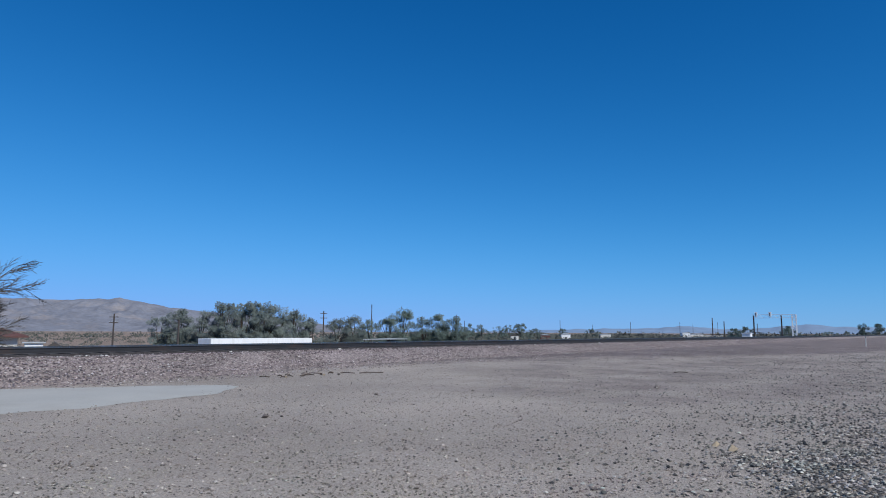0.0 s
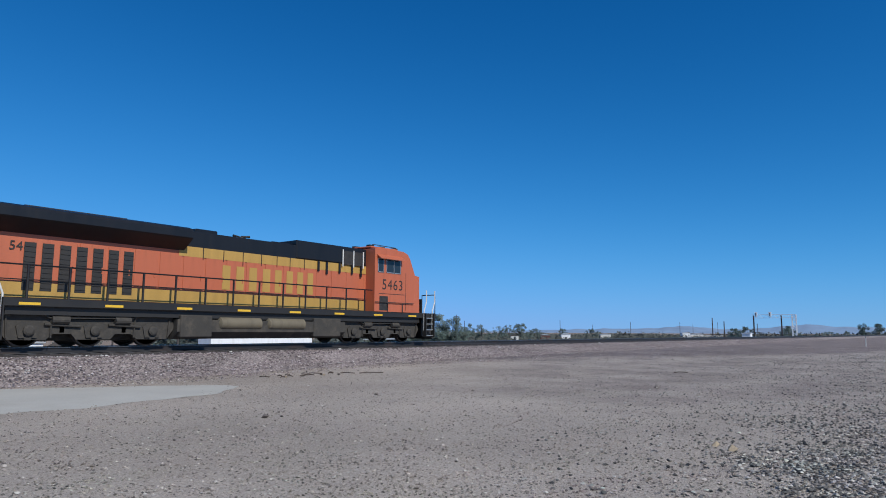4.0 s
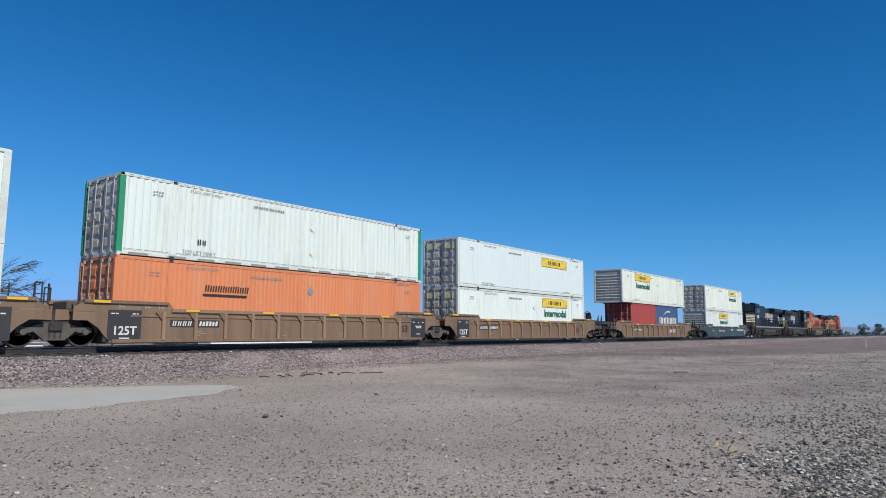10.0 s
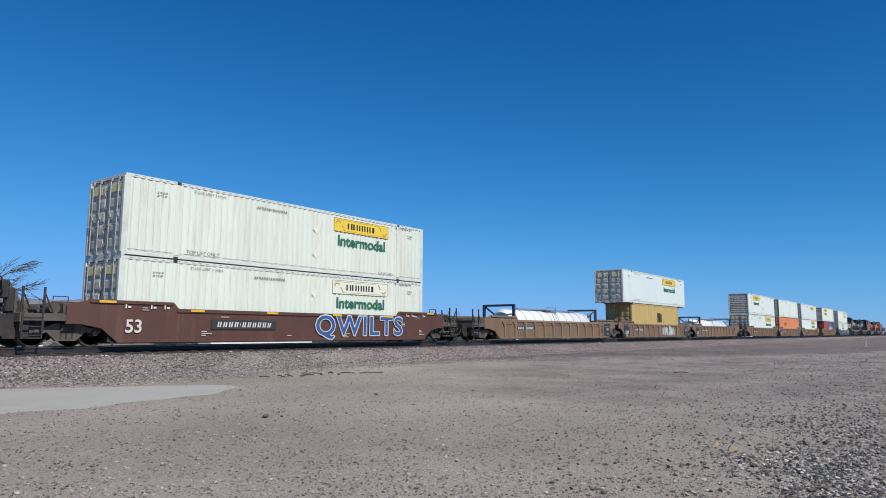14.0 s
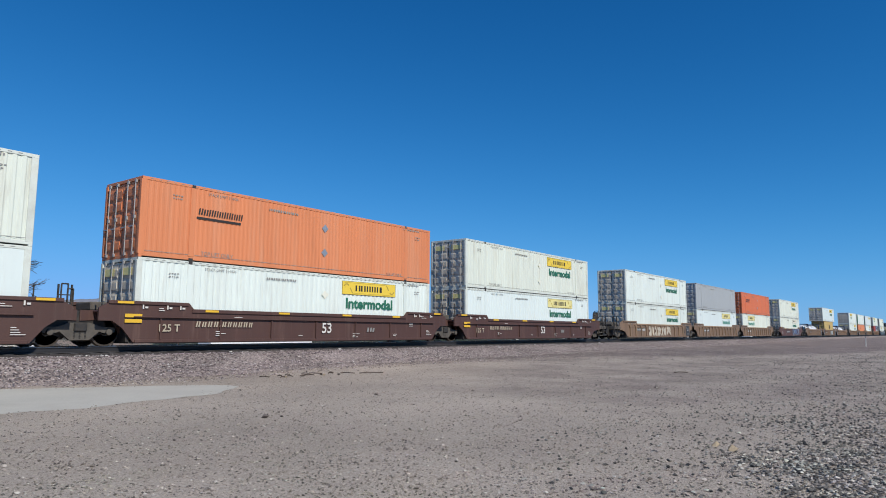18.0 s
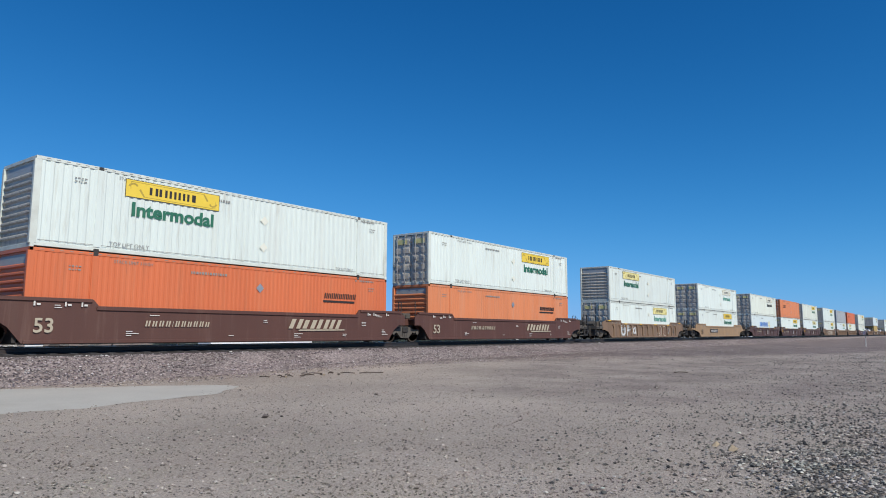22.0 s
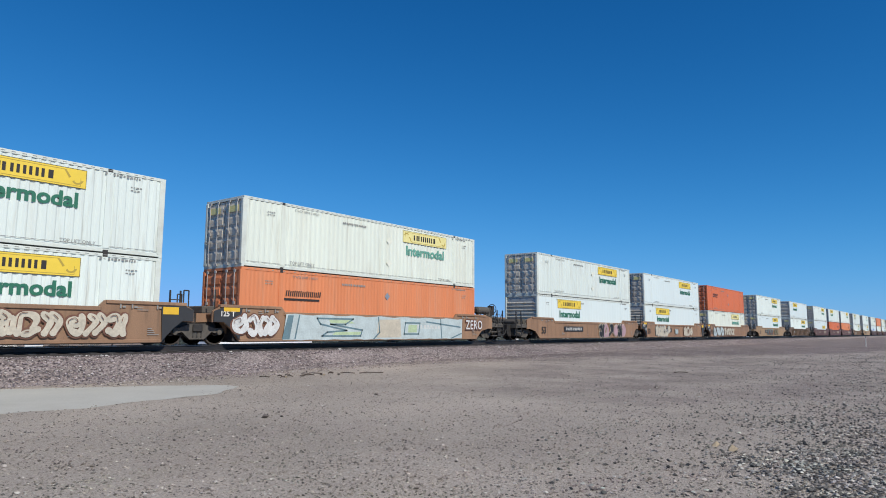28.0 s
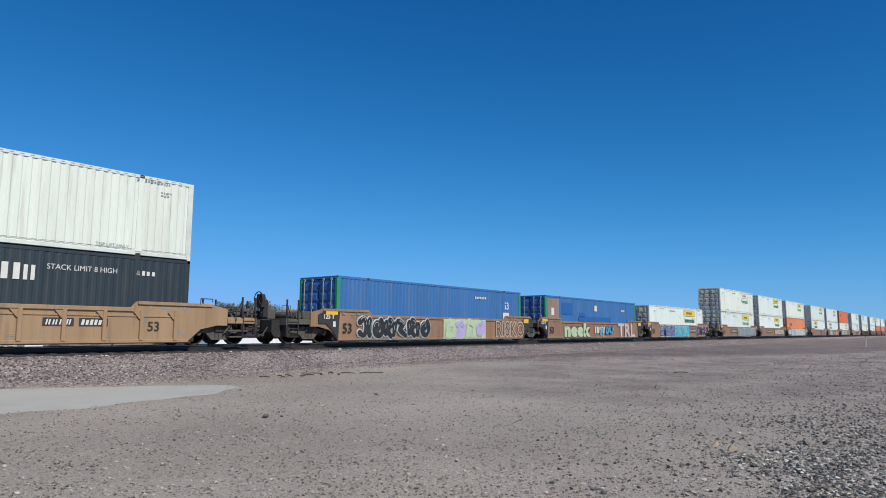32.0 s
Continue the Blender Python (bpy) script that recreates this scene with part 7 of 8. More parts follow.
# 16, 17
well_car(mid(16), ENDS[16], "smooth", "tan_car", yellow=None, label="clean ochre smooth-sided well car")
box53(16, "low", "white")
box53(16, "high", "white", logo="logo_white", word="ink_faded")
well_car(mid(17), ENDS[17], "ribbed", "brown_car", yellow=True, label="brown rib-sided well car with white graffiti", graffiti=((-6.1, -4.4, 0.3, 1.1, "white", "grey", 2, "UF"), (-3.9, -2.9, 0.35, 1.05, "white", "brown", 3), (2.3, 4.5, 0.3, 1.1, "brown", "cream", 6, "UK"), (4.85, 5.6, 0.4, 1.0, "grey", "brown", 7)))
box53(17, "low", "white", logo="logo_pale", word="ink_faded")
box53(17, "high", "white", "wall", logo="logo_pale", logo_x=-3.4)
# 18 to 20
for c in (18, 19, 20):
    well_car(mid(c), ENDS[c], "smooth", "maroon_car", yellow=None, mark="paint_tan", label="maroon smooth-sided articulated well car with tan logo shapes", brake=c == 20)
box53(18, "low", "orange_faded", "wall", extra=(freight_mark(4.94),), **ORANGE)
box53(18, "high", "white")
box53(19, "low", "orange", "wall", extra=(freight_mark(4.97),), **ORANGE)
box53(19, "high", "white", "wall", logo_x=-3.4)
box53(20, "low", "white_new", word=None, plate="big", **PLAIN)
box53(20, "high", "white")
# 21, 22
well_car(mid(21), ENDS[21], "ribbed", "olive_car", yellow=None, label="weathered dark brown rib-sided well car")
box53(21, "low", "white")
box53(21, "high", "white_new", "wall", word="ink_green", logo_x=-3.4, **PLAIN)
well_car(mid(22), ENDS[22], "smooth", "tan_car", yellow=None, label="ochre smooth-sided well car with faded graffiti", graffiti=((-3.4, 0.6, 0.25, 1.1, "brown", "teal", 22), (1.4, 4.2, 0.3, 1.1, "olive", "brown", 23)))
box53(22, "low", "white_new", **PLAIN)
box53(22, "high", "white")
# 23 to 25
for c, g in ((23, ((-6.9, -2.9, 0.2, 1.2, "ice", "grey", 31), (-2.5, 1.8, 0.2, 1.2, "cream", "brown", 32))), (24, ((-5.95, -2.25, 0.15, 1.2, "cream", "grey", 33), (-0.6, 0.2, 0.4, 0.9, "ice", "grey", 36), (2.0, 4.7, 0.15, 1.2, "cream", "brown", 34))), (25, ((1.2, 6.4, 0.15, 1.27, "black+pink", "cream", 35),))):
    well_car(mid(c), ENDS[c], "smooth", "rust_car", yellow=None, label="rust-brown smooth-sided articulated well car with graffiti", graffiti=g, panel="end" if c < 25 else False)
box53(23, "low", "cream", logo="logo_pale", word="ink_faded")
box53(23, "high", "orange", extra=(freight_mark(-4.97),), **ORANGE)
box53(24, "low", "white_new", "wall", logo_x=-3.4, **PLAIN)
box53(24, "high", "white_new", **PLAIN)
box53(25, "low", "white_new", "wall", logo_x=-3.4, **PLAIN)
box53(25, "high", "white")
# 26 to 28
for c, g in ((26, ((-8.6, -6.3, 0.3, 1.25, "white", "brown", 41), "mural", (6.95, 8.6, 0.68, 1.2, "white", "brown", 43, "ZERO"))), (27, ((0.8, 6.85, 0.3, 1.15, "cream", "brown", 44),)), (28, ((-1.5, 7.85, 0.16, 1.25, "slate+grey", "ice/teal_grey", 45),))):
    well_car(mid(c), ENDS[c], "smooth", "rust_car", yellow=None, label="rust-brown smooth-sided articulated well car with pale graffiti", graffiti=g, panel="end", number_x={26: 3.3, 28: -3.2, 29: 3.58}.get(c), brake="tall" if c == 26 else False)
box53(26, "low", "orange_faded", extra=(freight_mark(-4.85),), **ORANGE)
box53(26, "high", "cream", logo="logo_pale", word="ink_faded")
box53(27, "low", "white")
box53(27, "high", "white")
box53(28, "low", "white", word="ink_faded")
box53(28, "high", "cream", logo="logo_white", word="ink_faded")
# 29 to 31
for c, g in ((29, ((-5.8, -1.8, 0.2, 1.22, "blue", "ice", 51, "EMENS"), (-1.7, 2.5, 0.15, 1.25, "sky+teal", "ice/teal", 52), (5.15, 9.0, 0.2, 1.3, "purple+black", "white", 53))), (30, ((-5.9, -1.6, 0.2, 1.25, "lime", "brown", 54, "neek"), (0.2, 0.9, 0.2, 0.95, "sky", "ice", 55), (1.3, 2.8, 0.4, 1.0, "sky", "navy", 56), (3.8, 7.3, 0.2, 1.25, "cream", "pink", 57, "TRL"))), (31, ((-6.9, -1.6, 0.15, 1.27, "black", "ice", 58), (-0.2, 3.6, 0.15, 1.25, "lime+lilac", "ice/lime", 59), (4.9, 8.1, 0.3, 1.15, "brown", "cream", 60, "RISKO")))):
    well_car(mid(c), ENDS[c], "smooth", "rust_car", yellow=None, label="rust-brown smooth-sided articulated well car covered in bright graffiti", graffiti=g, panel="end", number_x={29: 3.58}.get(c), brake=c == 31, marks=((0.2, 0.72, (0.5, 0.6, 0.5), 0.5, 0.2, "paint_white"),) if c == 30 else ())
box53(29, "low", "white")


def numerals(ob, hl, hw, h):
    y = -hw - 0.005
    part("rust_panel", cached("rustpan", lambda: Shape().box(-0.86, 0.86, -0.004, 0, -1.2, 1.25).mesh("rust_panel", M["rust_sheet"])), ob, "weathered brown end section", m=pose(-hl + 1.06, -hw + 0.004, h / 2))
    for x, z, a, b in ((-7.1, h - 1.1, 0.2, 0.25), (-0.1, h - 0.7, 0.22, 0.22)):
        part("patch", Shape().box(-a, a, -0.002, 0, -b, b).mesh("patch", M["paint_white"]), ob, "white patch", m=pose(x, y, z))
    part("stencil_bars", bars_mark((0.1, 0.1, 0.2, 0.2), 0.14, M["paint_white"], gap=0.04), ob, m=pose(5.2, y, h - 0.75))
    for x, z, a, b in ((-4.9, h - 0.85, 0.84, 0.42), (-0.15, h - 1.55, 2.9, 0.18), (-2.5, h - 1.25, 0.5, 0.16)):
        part("repair_patch", Shape().box(-a, a, -0.002, 0, -b, b).mesh("repair_patch", M["blue_patch"]), ob, "darker blue patch", m=pose(x, y + 0.001, z))


def big_numerals(ob, hl, hw, h):
    y = -hw - 0.005
    part("lettering", text_mesh("53", 0.62, M["paint_white"], heavy=0.015), ob, m=pose(hl - 1.75, y, h - 0.95))
    part("patch", Shape().box(-0.36, 0.36, -0.002, 0, -0.2, 0.2).mesh("patch", M["paint_white"]), ob, "white patch", m=pose(hl - 1.8, y, h - 1.55))
    part("stencil_bars", bars_mark((0.12,) * 7, 0.12, M["paint_white"], gap=0.05), ob, m=pose(hl - 4.6, y, h - 0.55))


box53(30, "low", "blue_long", logo=None, word=None, trim="green_trim", stencil=False, extra=(numerals,), label="blue long container with green corner posts")
box53(31, "low", "blue_long", logo=None, word=None, trim="green_trim", stencil=False, extra=(big_numerals,), label="blue long container with green corner posts")
# 32
well_car(mid(32), ENDS[32], "ribbed", "tan_car", yellow=None, label="ochre rib-sided well car", number_x=4.15)
box53(32, "low", "charcoal_box", logo=None, word=None, depth=0.012, stencil=False, extra=(lambda ob, hl, hw, h: part("logo_mark", bars_mark((0.4, 0.22, 0.1, 0.5, 0.32), 0.5, M["paint_white"], gap=0.1), ob, "white bars", m=pose(1.9, -hw - 0.006, 2.1)), lambda ob, hl, hw, h: part("lettering", text_mesh("STACK LIMIT 8 HIGH", 0.24, M["paint_white"]), ob, m=pose(4.3, -hw - 0.006, 2.3)), lambda ob, hl, hw, h: part("stencil_bars", bars_mark((0.3, 0.3), 0.16, M["paint_white"]), ob, m=pose(6.4, -hw - 0.006, 2.3))))
box53(32, "high", "cream", "wall", logo="logo_pale", logo_x=-3.4)


# ---- beyond the track ----
M["leaf"] = mat("grey_green_leaves", (0.15, 0.18, 0.165), 0.8, var=0.35, scale=0.8, fine=6, bump=0, random_tint=0.15)
M["leaf_dark"] = mat("dusty_green_leaves", (0.125, 0.165, 0.14), 0.8, var=0.35, scale=0.8, fine=6, bump=0, random_tint=0.15)
M["scrub"] = mat("dry_brown_scrub", (0.08, 0.083, 0.07), 0.9, var=0.35, scale=0.05, fine=3, bump=0)
M["twig"] = mat("bare_grey_twigs", (0.12, 0.11, 0.1), 0.9, var=0.25, scale=5)
M["bark"] = mat("rough_brown_bark", (0.085, 0.065, 0.05), 0.95, var=0.3, scale=8, bump=0.6)
M["pole_wood"] = mat("creosoted_pole_wood", (0.06, 0.05, 0.046), 0.9, var=0.25, scale=6)
M["stucco"] = mat("pale_stucco", (0.62, 0.61, 0.58), 0.9, var=0.08, scale=2, dirt=(0.4, 0.36, 0.3), dirt_amount=0.4, bump=0.3)
M["red_tile"] = mat("red_brown_roof_tiles", (0.11, 0.05, 0.045), 0.85, var=0.2, scale=4, bump=0.4)
M["white_panel"] = mat("white_trailer_panel", (0.78, 0.79, 0.8), 0.5, var=0.05, scale=1, dirt=(0.45, 0.43, 0.4), dirt_amount=0.5, streak=True)
M["dark_roof"] = mat("dark_shingle_roof", (0.07, 0.06, 0.055), 0.9, var=0.2)
M["tin"] = mat("corrugated_tin", (0.5, 0.52, 0.53), 0.45, 0.5, var=0.1)
M["window_dark"] = mat("dim_window", (0.03, 0.035, 0.04), 0.15, bump=0)
# distance haze is mixed into this blue-grey; the ochre patches are bare ground
M["hill"] = mat("hazy_desert_hillside", (0.195, 0.2, 0.23), 0.95, var=0.25, scale=0.009, fine=0.06, bump=0, dirt=(0.4, 0.32, 0.26), dirt_amount=0.65)
# the farthest range gets its blue from air haze put into the colour
M["hill_far"] = mat("haze_blue_hills", (0.2, 0.275, 0.385), 1.0, var=0.12, scale=0.006, fine=0.02, bump=0)
M["galv"] = mat("pale_painted_lattice", (0.76, 0.77, 0.78), 0.55, 0.0, var=0.08)


def leaves(rnd, lobes, count, size):
    """Small leaf sprays over and inside rounded clumps; lobes: middle, radius, share."""
    sh = Shape()
    weights = list(np.cumsum([l[2] for l in lobes]))
    for i in range(count):
        c, r, _ = lobes[min(len(lobes) - 1, bisect(weights, rnd.random() * weights[-1]))]
        d = Vector((rnd.gauss(0, 1), rnd.gauss(0, 1), rnd.gauss(0, 1))).normalized()
        far = r * (1.0 - 0.55 * rnd.random() ** 1.6)
        p = c + Vector((d.x * far, d.y * far, d.z * far * 0.85))
        a = (d + Vector((rnd.uniform(-1, 1), rnd.uniform(-1, 1), rnd.uniform(-0.6, 1.2)))).normalized() * size * rnd.uniform(0.6, 1.5)
        b = a.orthogonal().normalized() * size * rnd.uniform(0.25, 0.5)
        sh.put([p - a, p + b, p + a, p - b], [(0, 1, 2, 3)])
    return sh


def bisect(row, value):
    lo, hi = 0, len(row)
    while lo < hi:
        k = (lo + hi) // 2
        lo, hi = (k + 1, hi) if row[k] < value else (lo, k)
    return lo


def fast_mesh(sh, name, material):
    me = bpy.data.meshes.new(name)
    me.from_pydata(sh.v, [], sh.f)
    me.materials.append(material)
    return me


def tree(x, y, base, height, width, seed, paint="leaf", count=2600, label="grey-green leafy desert tree behind the track"):
    rnd = random.Random(seed)
    ob = thing("tree", label, "tree", "trees beyond the track")
    ob.location = (x, y, base)
    wood, lobes = Shape(), []
    trunk_h = height * 0.22
    wood.tube((0, 0, -0.2), (0.1, 0, trunk_h), height * 0.03, 8, height * 0.022)
    # clumps fill a lopsided crown that starts low over the ground
    lean = rnd.uniform(-0.12, 0.12) * width
    for k in range(46):
        f = rnd.random() ** 1.25
        z = height * (0.08 + 0.86 * f)
        girth = width * 0.58 * (0.92 if f < 0.5 else 0.92 * (1 - ((f - 0.5) / 0.5) ** 2 * 0.75))
        a, q = rnd.uniform(0, 2 * math.pi), math.sqrt(rnd.random())
        r = height * rnd.uniform(0.06, 0.125) * (1.35 if f < 0.4 else 1.0)
        c = Vector((lean * f + math.cos(a) * girth * q, math.sin(a) * girth * q, min(z, height - r)))
        lobes.append((c, r, r * r))
        if k % 3 == 0:
            mid_ = c * 0.5 + Vector((0, 0, trunk_h * 0.4))
            wood.tube((0.1, 0, trunk_h * 0.9), mid_, height * 0.012, 5, height * 0.008).tube(mid_, c, height * 0.008, 4, height * 0.004)
    # thin sprays break the outline
    for k in range(110):
        c, r, _ = lobes[rnd.randrange(len(lobes))]
        d = Vector((rnd.uniform(-1, 1), rnd.uniform(-1, 1), rnd.uniform(-0.1, 1.3))).normalized()
        tip = c + d * r * rnd.uniform(1.15, 1.6)
        wood.tube(c + d * r * 0.6, tip, 0.022, 3, 0.008)
        lobes.append((c + d * r * rnd.uniform(0.95, 1.25), r * 0.22, r * r * 0.04))
    part("trunk", wood.mesh("trunk", M["bark"]), ob)
    part("crown", fast_mesh(leaves(rnd, lobes, int(max(count, 3400) * 5.0), height * 0.016), "crown", M[paint]), ob)
    return ob


GZ = -2.6
for i, (x, y, top, wid, paint, cnt) in enumerate(((63.1, 111.4, 4.2, 6.0, "leaf", 3000), (65.4, 108.5, 5.6, 6.0, "leaf", 3400), (66.0, 102.9, 5.4, 7.0, "leaf", 3600), (68.0, 99.5, 6.6, 7.5, "leaf", 4200), (70.6, 97.2, 6.7, 7.5, "leaf", 4200), (73.9, 96.6, 6.9, 6.5, "leaf", 4000), (77.6, 97.4, 6.4, 5.5, "leaf", 3600), (82.3, 98.0, 5.6, 5.0, "leaf", 2400), (86.5, 97.9, 4.2, 4.0, "leaf", 1200), (99.5, 104.8, 4.6, 6.5, "leaf", 2600), (102.6, 102.7, 5.4, 5.0, "leaf", 2200), (108.5, 103.6, 4.4, 6.5, "leaf_dark", 2600), (111.6, 100.8, 4.6, 5.5, "leaf_dark", 2600), (114.8, 99.6, 7.0, 6.5, "leaf_dark", 3600), (117.0, 95.1, 5.0, 5.5, "leaf_dark", 3000), (119.0, 92.2, 5.6, 6.0, "leaf_dark", 3200), (121.0, 89.7, 5.3, 5.5, "leaf_dark", 3000))):
    tree(x, y, GZ, top - GZ, wid, 20 + i, paint, cnt)
for i, (px, py, top, wid) in enumerate(((262, 186, 5.9, 9), (268, 182, 5.2, 10), (275, 178, 4.6, 10), (282, 175, 5.2, 11), (288, 172, 5.8, 10), (296, 169, 3.6, 9), (310, 160, 3.4, 5), (365, 170, 3.8, 8), (497.7, 47.3, 8.0, 6.5), (498.4, 39.2, 7.8, 6.0), (300, 55, 4.0, 6.0), (311, 56, 4.6, 7.0), (352, 62, 3.2, 9), (330, 44, 2.4, 12), (380, 45, 2.8, 12), (300, 70, 4.2, 9), (308, 77, 3.6, 9))):
    tree(px, py, GZ, top - GZ, wid, 60 + i, "leaf_dark", 2600, label="dark green tree standing far off")

# bare-branched tree whose limbs hang into view
def feather(rnd, wood, p, d, length, radius, depth):
    """A nearly straight limb whose fine twigs fan forward from its outer part."""
    n = 6
    for i in range(n):
        q = p + d * (length / n)
        r0, r1 = radius * (1 - 0.75 * i / n), radius * (1 - 0.75 * (i + 1) / n)
        wood.tube(p, q, max(0.007, r0), 5 if depth > 1 else 3, max(0.006, r1))
        p = q
        d = (d + Vector((rnd.uniform(-1, 1), rnd.uniform(-1, 1), rnd.uniform(-1, 0.9))) * 0.11).normalized()
        if depth and i >= 1:
            for k in range(3 if depth == 1 else 2):
                side = (d + Vector((rnd.uniform(-1, 1), rnd.uniform(-1, 1), rnd.uniform(-0.9, 0.8))) * 0.62).normalized()
                feather(rnd, wood, p, side, length * rnd.uniform(0.32, 0.5), max(0.012, radius * 0.42), depth - 1)


rnd = random.Random(12)
bare = thing("tree", "half-bare tree with thin feathery twigs beyond the track", "tree", "trees beyond the track")
bare.location = (8.6, 41.8, GZ)
wood = Shape()
wood.tube((0, 0, -0.2), (0.15, 0, 2.6), 0.3, 10, 0.24)
for wx, wy, wz, base_z, long_ in ((1.0, -0.1, 0.86, 2.6, 5.3), (1.0, 0.0, 0.62, 2.4, 4.5), (1.0, -0.2, 0.34, 2.2, 4.2), (1.0, 0.2, 0.12, 2.0, 5.0), (0.5, 0.4, 1.3, 2.6, 4.6), (-0.7, 0.3, 1.0, 2.6, 4.5), (-0.9, -0.2, 0.7, 2.4, 4.5), (0.1, -0.5, 1.4, 2.6, 4.8)):
    feather(rnd, wood, Vector((0.15, 0, base_z)), Vector((wx, wy, wz)).normalized(), long_, 0.12, 3)
part("trunk", fast_mesh(wood, "trunk", M["twig"]), bare)
shrub = []
for k in range(26):
    a, q = rnd.uniform(0, 6.28), math.sqrt(rnd.random()) * 2.6
    shrub.append((Vector((math.cos(a) * q, math.sin(a) * q, rnd.uniform(2.6, 7.6))), rnd.uniform(0.3, 0.75), 1.0))
part("crown", fast_mesh(leaves(rnd, shrub, 3500, 0.045), "crown", M["leaf"]), bare, "sparse grey-green foliage")

scrub = Shape()
rnd = random.Random(77)
for i in range(9500):
    dense = i >= 2600
    rr, aa = (90 * (10 ** rnd.random()), radians(rnd.uniform(16, 88.5))) if not dense else (rnd.uniform(170, 720), radians(rnd.uniform(50, 88.8)))
    x, y = rr * math.sin(aa), rr * math.cos(aa)
    if y < (45 - 12 * ramp(250, 400, rr) if not dense else 31) or (not dense and rr < 200 and rnd.random() < 0.5):
        continue
    h = rnd.uniform(0.5, 1.6) * (0.7 + 1.1 * ramp(200, 500, rr)) * (1.0 + (0.9 * noise.noise((x * 0.02, y * 0.02, 1)) if dense else 0))
    for k in range(14):
        p = Vector((x + rnd.gauss(0, h * 0.6), y + rnd.gauss(0, h * 0.6), lay(x, y) + abs(rnd.gauss(0.4, 0.35)) * h))
        a = Vector((rnd.uniform(-1, 1), rnd.uniform(-1, 1), rnd.uniform(-0.4, 1))).normalized() * 0.28 * h
        b = a.orthogonal().normalized() * 0.2 * h
        scrub.put([p - a, p + b, p + a, p - b], [(0, 1, 2, 3)])
solid("scrub", fast_mesh(scrub, "scrub", M["scrub"]), "low grey-green desert scrub on the plain", "scrub", kind="stuff")


def utility_pole(x, y, top, arms=0, lean=0.0, base=GZ):
    ob = thing("utility_pole", "dark wooden utility pole%s" % (" with crossarms" if arms else ""), "utility pole", "utility poles")
    ob.matrix_basis = pose(x, y, base - 0.2, 0, lean, -40)
    h = top - base + 0.2
    part("pole", Shape().tube((0, 0, 0), (0, 0, h), 0.19, 10, 0.13).mesh("pole", M["pole_wood"], True), ob)
    for k in range(arms):
        ca = part("crossarm", Shape().box(-0.85, 0.85, -0.16, -0.04, h - 0.75 - k * 1.1, h - 0.6 - k * 1.1, 0.01).mesh("crossarm", M["pole_wood"]), ob)
        for dx in (-0.75, -0.35, 0.35, 0.75):
            part("insulator", cached("insul", lambda: Shape().lathe([(0, 0.03), (0.08, 0.06), (0.12, 0.03), (0.2, 0.05), (0.22, 0.02)], (0, 0, 0), "z", 8).mesh("insulator", M["tin"])), ca, m=pose(dx, -0.1, h - 0.6 - k * 1.1))
    return ob


for x, y, top, arms in ((66.6, 134.4, 4.9, 2), (55.9, 93.0, 3.2, 0), (114.65, 125.5, 6.6, 2), (152.15, 144.7, 9.9, 0), (241.7, 177.7, 9.1, 1), (372.3, 194.4, 8.7, 0), (445.5, 178.6, 8.6, 0), (494.5, 160.9, 9.1, 0), (540.4, 146.8, 9.6, 0), (208, 58, 6.0, 0), (213, 56, 5.0, 0), (420, 92, 7.0, 0), (470, 280, 8.5, 0), (560, 260, 8.5, 0), (300, 215, 7.6, 0), (620, 190, 9.5, 0)):
    utility_pole(x, y, top, arms)

# house with a red roof, its shed and outbuilding
house = thing("house", "low pale stucco house with a red tiled roof", "house")
house.matrix_basis = pose(14.5, 61.5, GZ, 0, 0, -12)
part("wall", Shape().box(-7.2, 7.2, -3.6, 3.6, 0, 3.75, 0.03).mesh("wall", M["stucco"]), house)
roofv = [(-7.8, -4.2, 3.7), (7.8, -4.2, 3.7), (7.8, 4.2, 3.7), (-7.8, 4.2, 3.7), (-4.0, 0, 5.3), (3.6, 0, 5.3), (-7.8, -4.2, 3.58), (7.8, -4.2, 3.58), (7.8, 4.2, 3.58), (-7.8, 4.2, 3.58)]
part("roof", Shape().put(roofv, [(0, 1, 5, 4), (1, 2, 5), (2, 3, 4, 5), (3, 0, 4), (0, 1, 7, 6), (1, 2, 8, 7), (2, 3, 9, 8), (3, 0, 6, 9), (6, 7, 8, 9)]).mesh("roof", M["red_tile"]), house, "red tiled hip roof")
for x in (-4.5, 1.0, 5.2):
    w = part("window", Shape().box(-0.6, 0.6, -0.03, 0.0, 1.1, 2.5).mesh("window", M["window_dark"]), house, m=pose(x, -3.602, 0.3))
    part("sill", Shape().box(-0.7, 0.7, -0.1, 0, 1.0, 1.08).mesh("sill", M["stucco"]), w)


def shed(name, x, y, rz, w, d, h, wall, roof, label, rise=0.0):
    ob = thing(name, label, "shed", "outbuildings")
    z = lay(x, y)
    ob.matrix_basis = pose(x, y, z - 0.1, 0, 0, rz)
    part("wall", Shape().box(-w / 2, w / 2, -d / 2, d / 2, 0, h, 0.02).mesh("wall", M[wall]), ob)
    part("roof", Shape().prism([(-w / 2 - 0.2, h), (w / 2 + 0.2, h), (w / 2 + 0.2, h + 0.1), (0, h + 0.12 + rise), (-w / 2 - 0.2, h + 0.1)], -d / 2 - 0.2, d / 2 + 0.2).mesh("roof", M[roof]), ob)
    part("door", Shape().box(-0.45, 0.45, -d / 2 - 0.03, -d / 2 - 0.002, 0.05, min(2.0, h - 0.3)).mesh("door", M["window_dark"]), ob)
    return ob


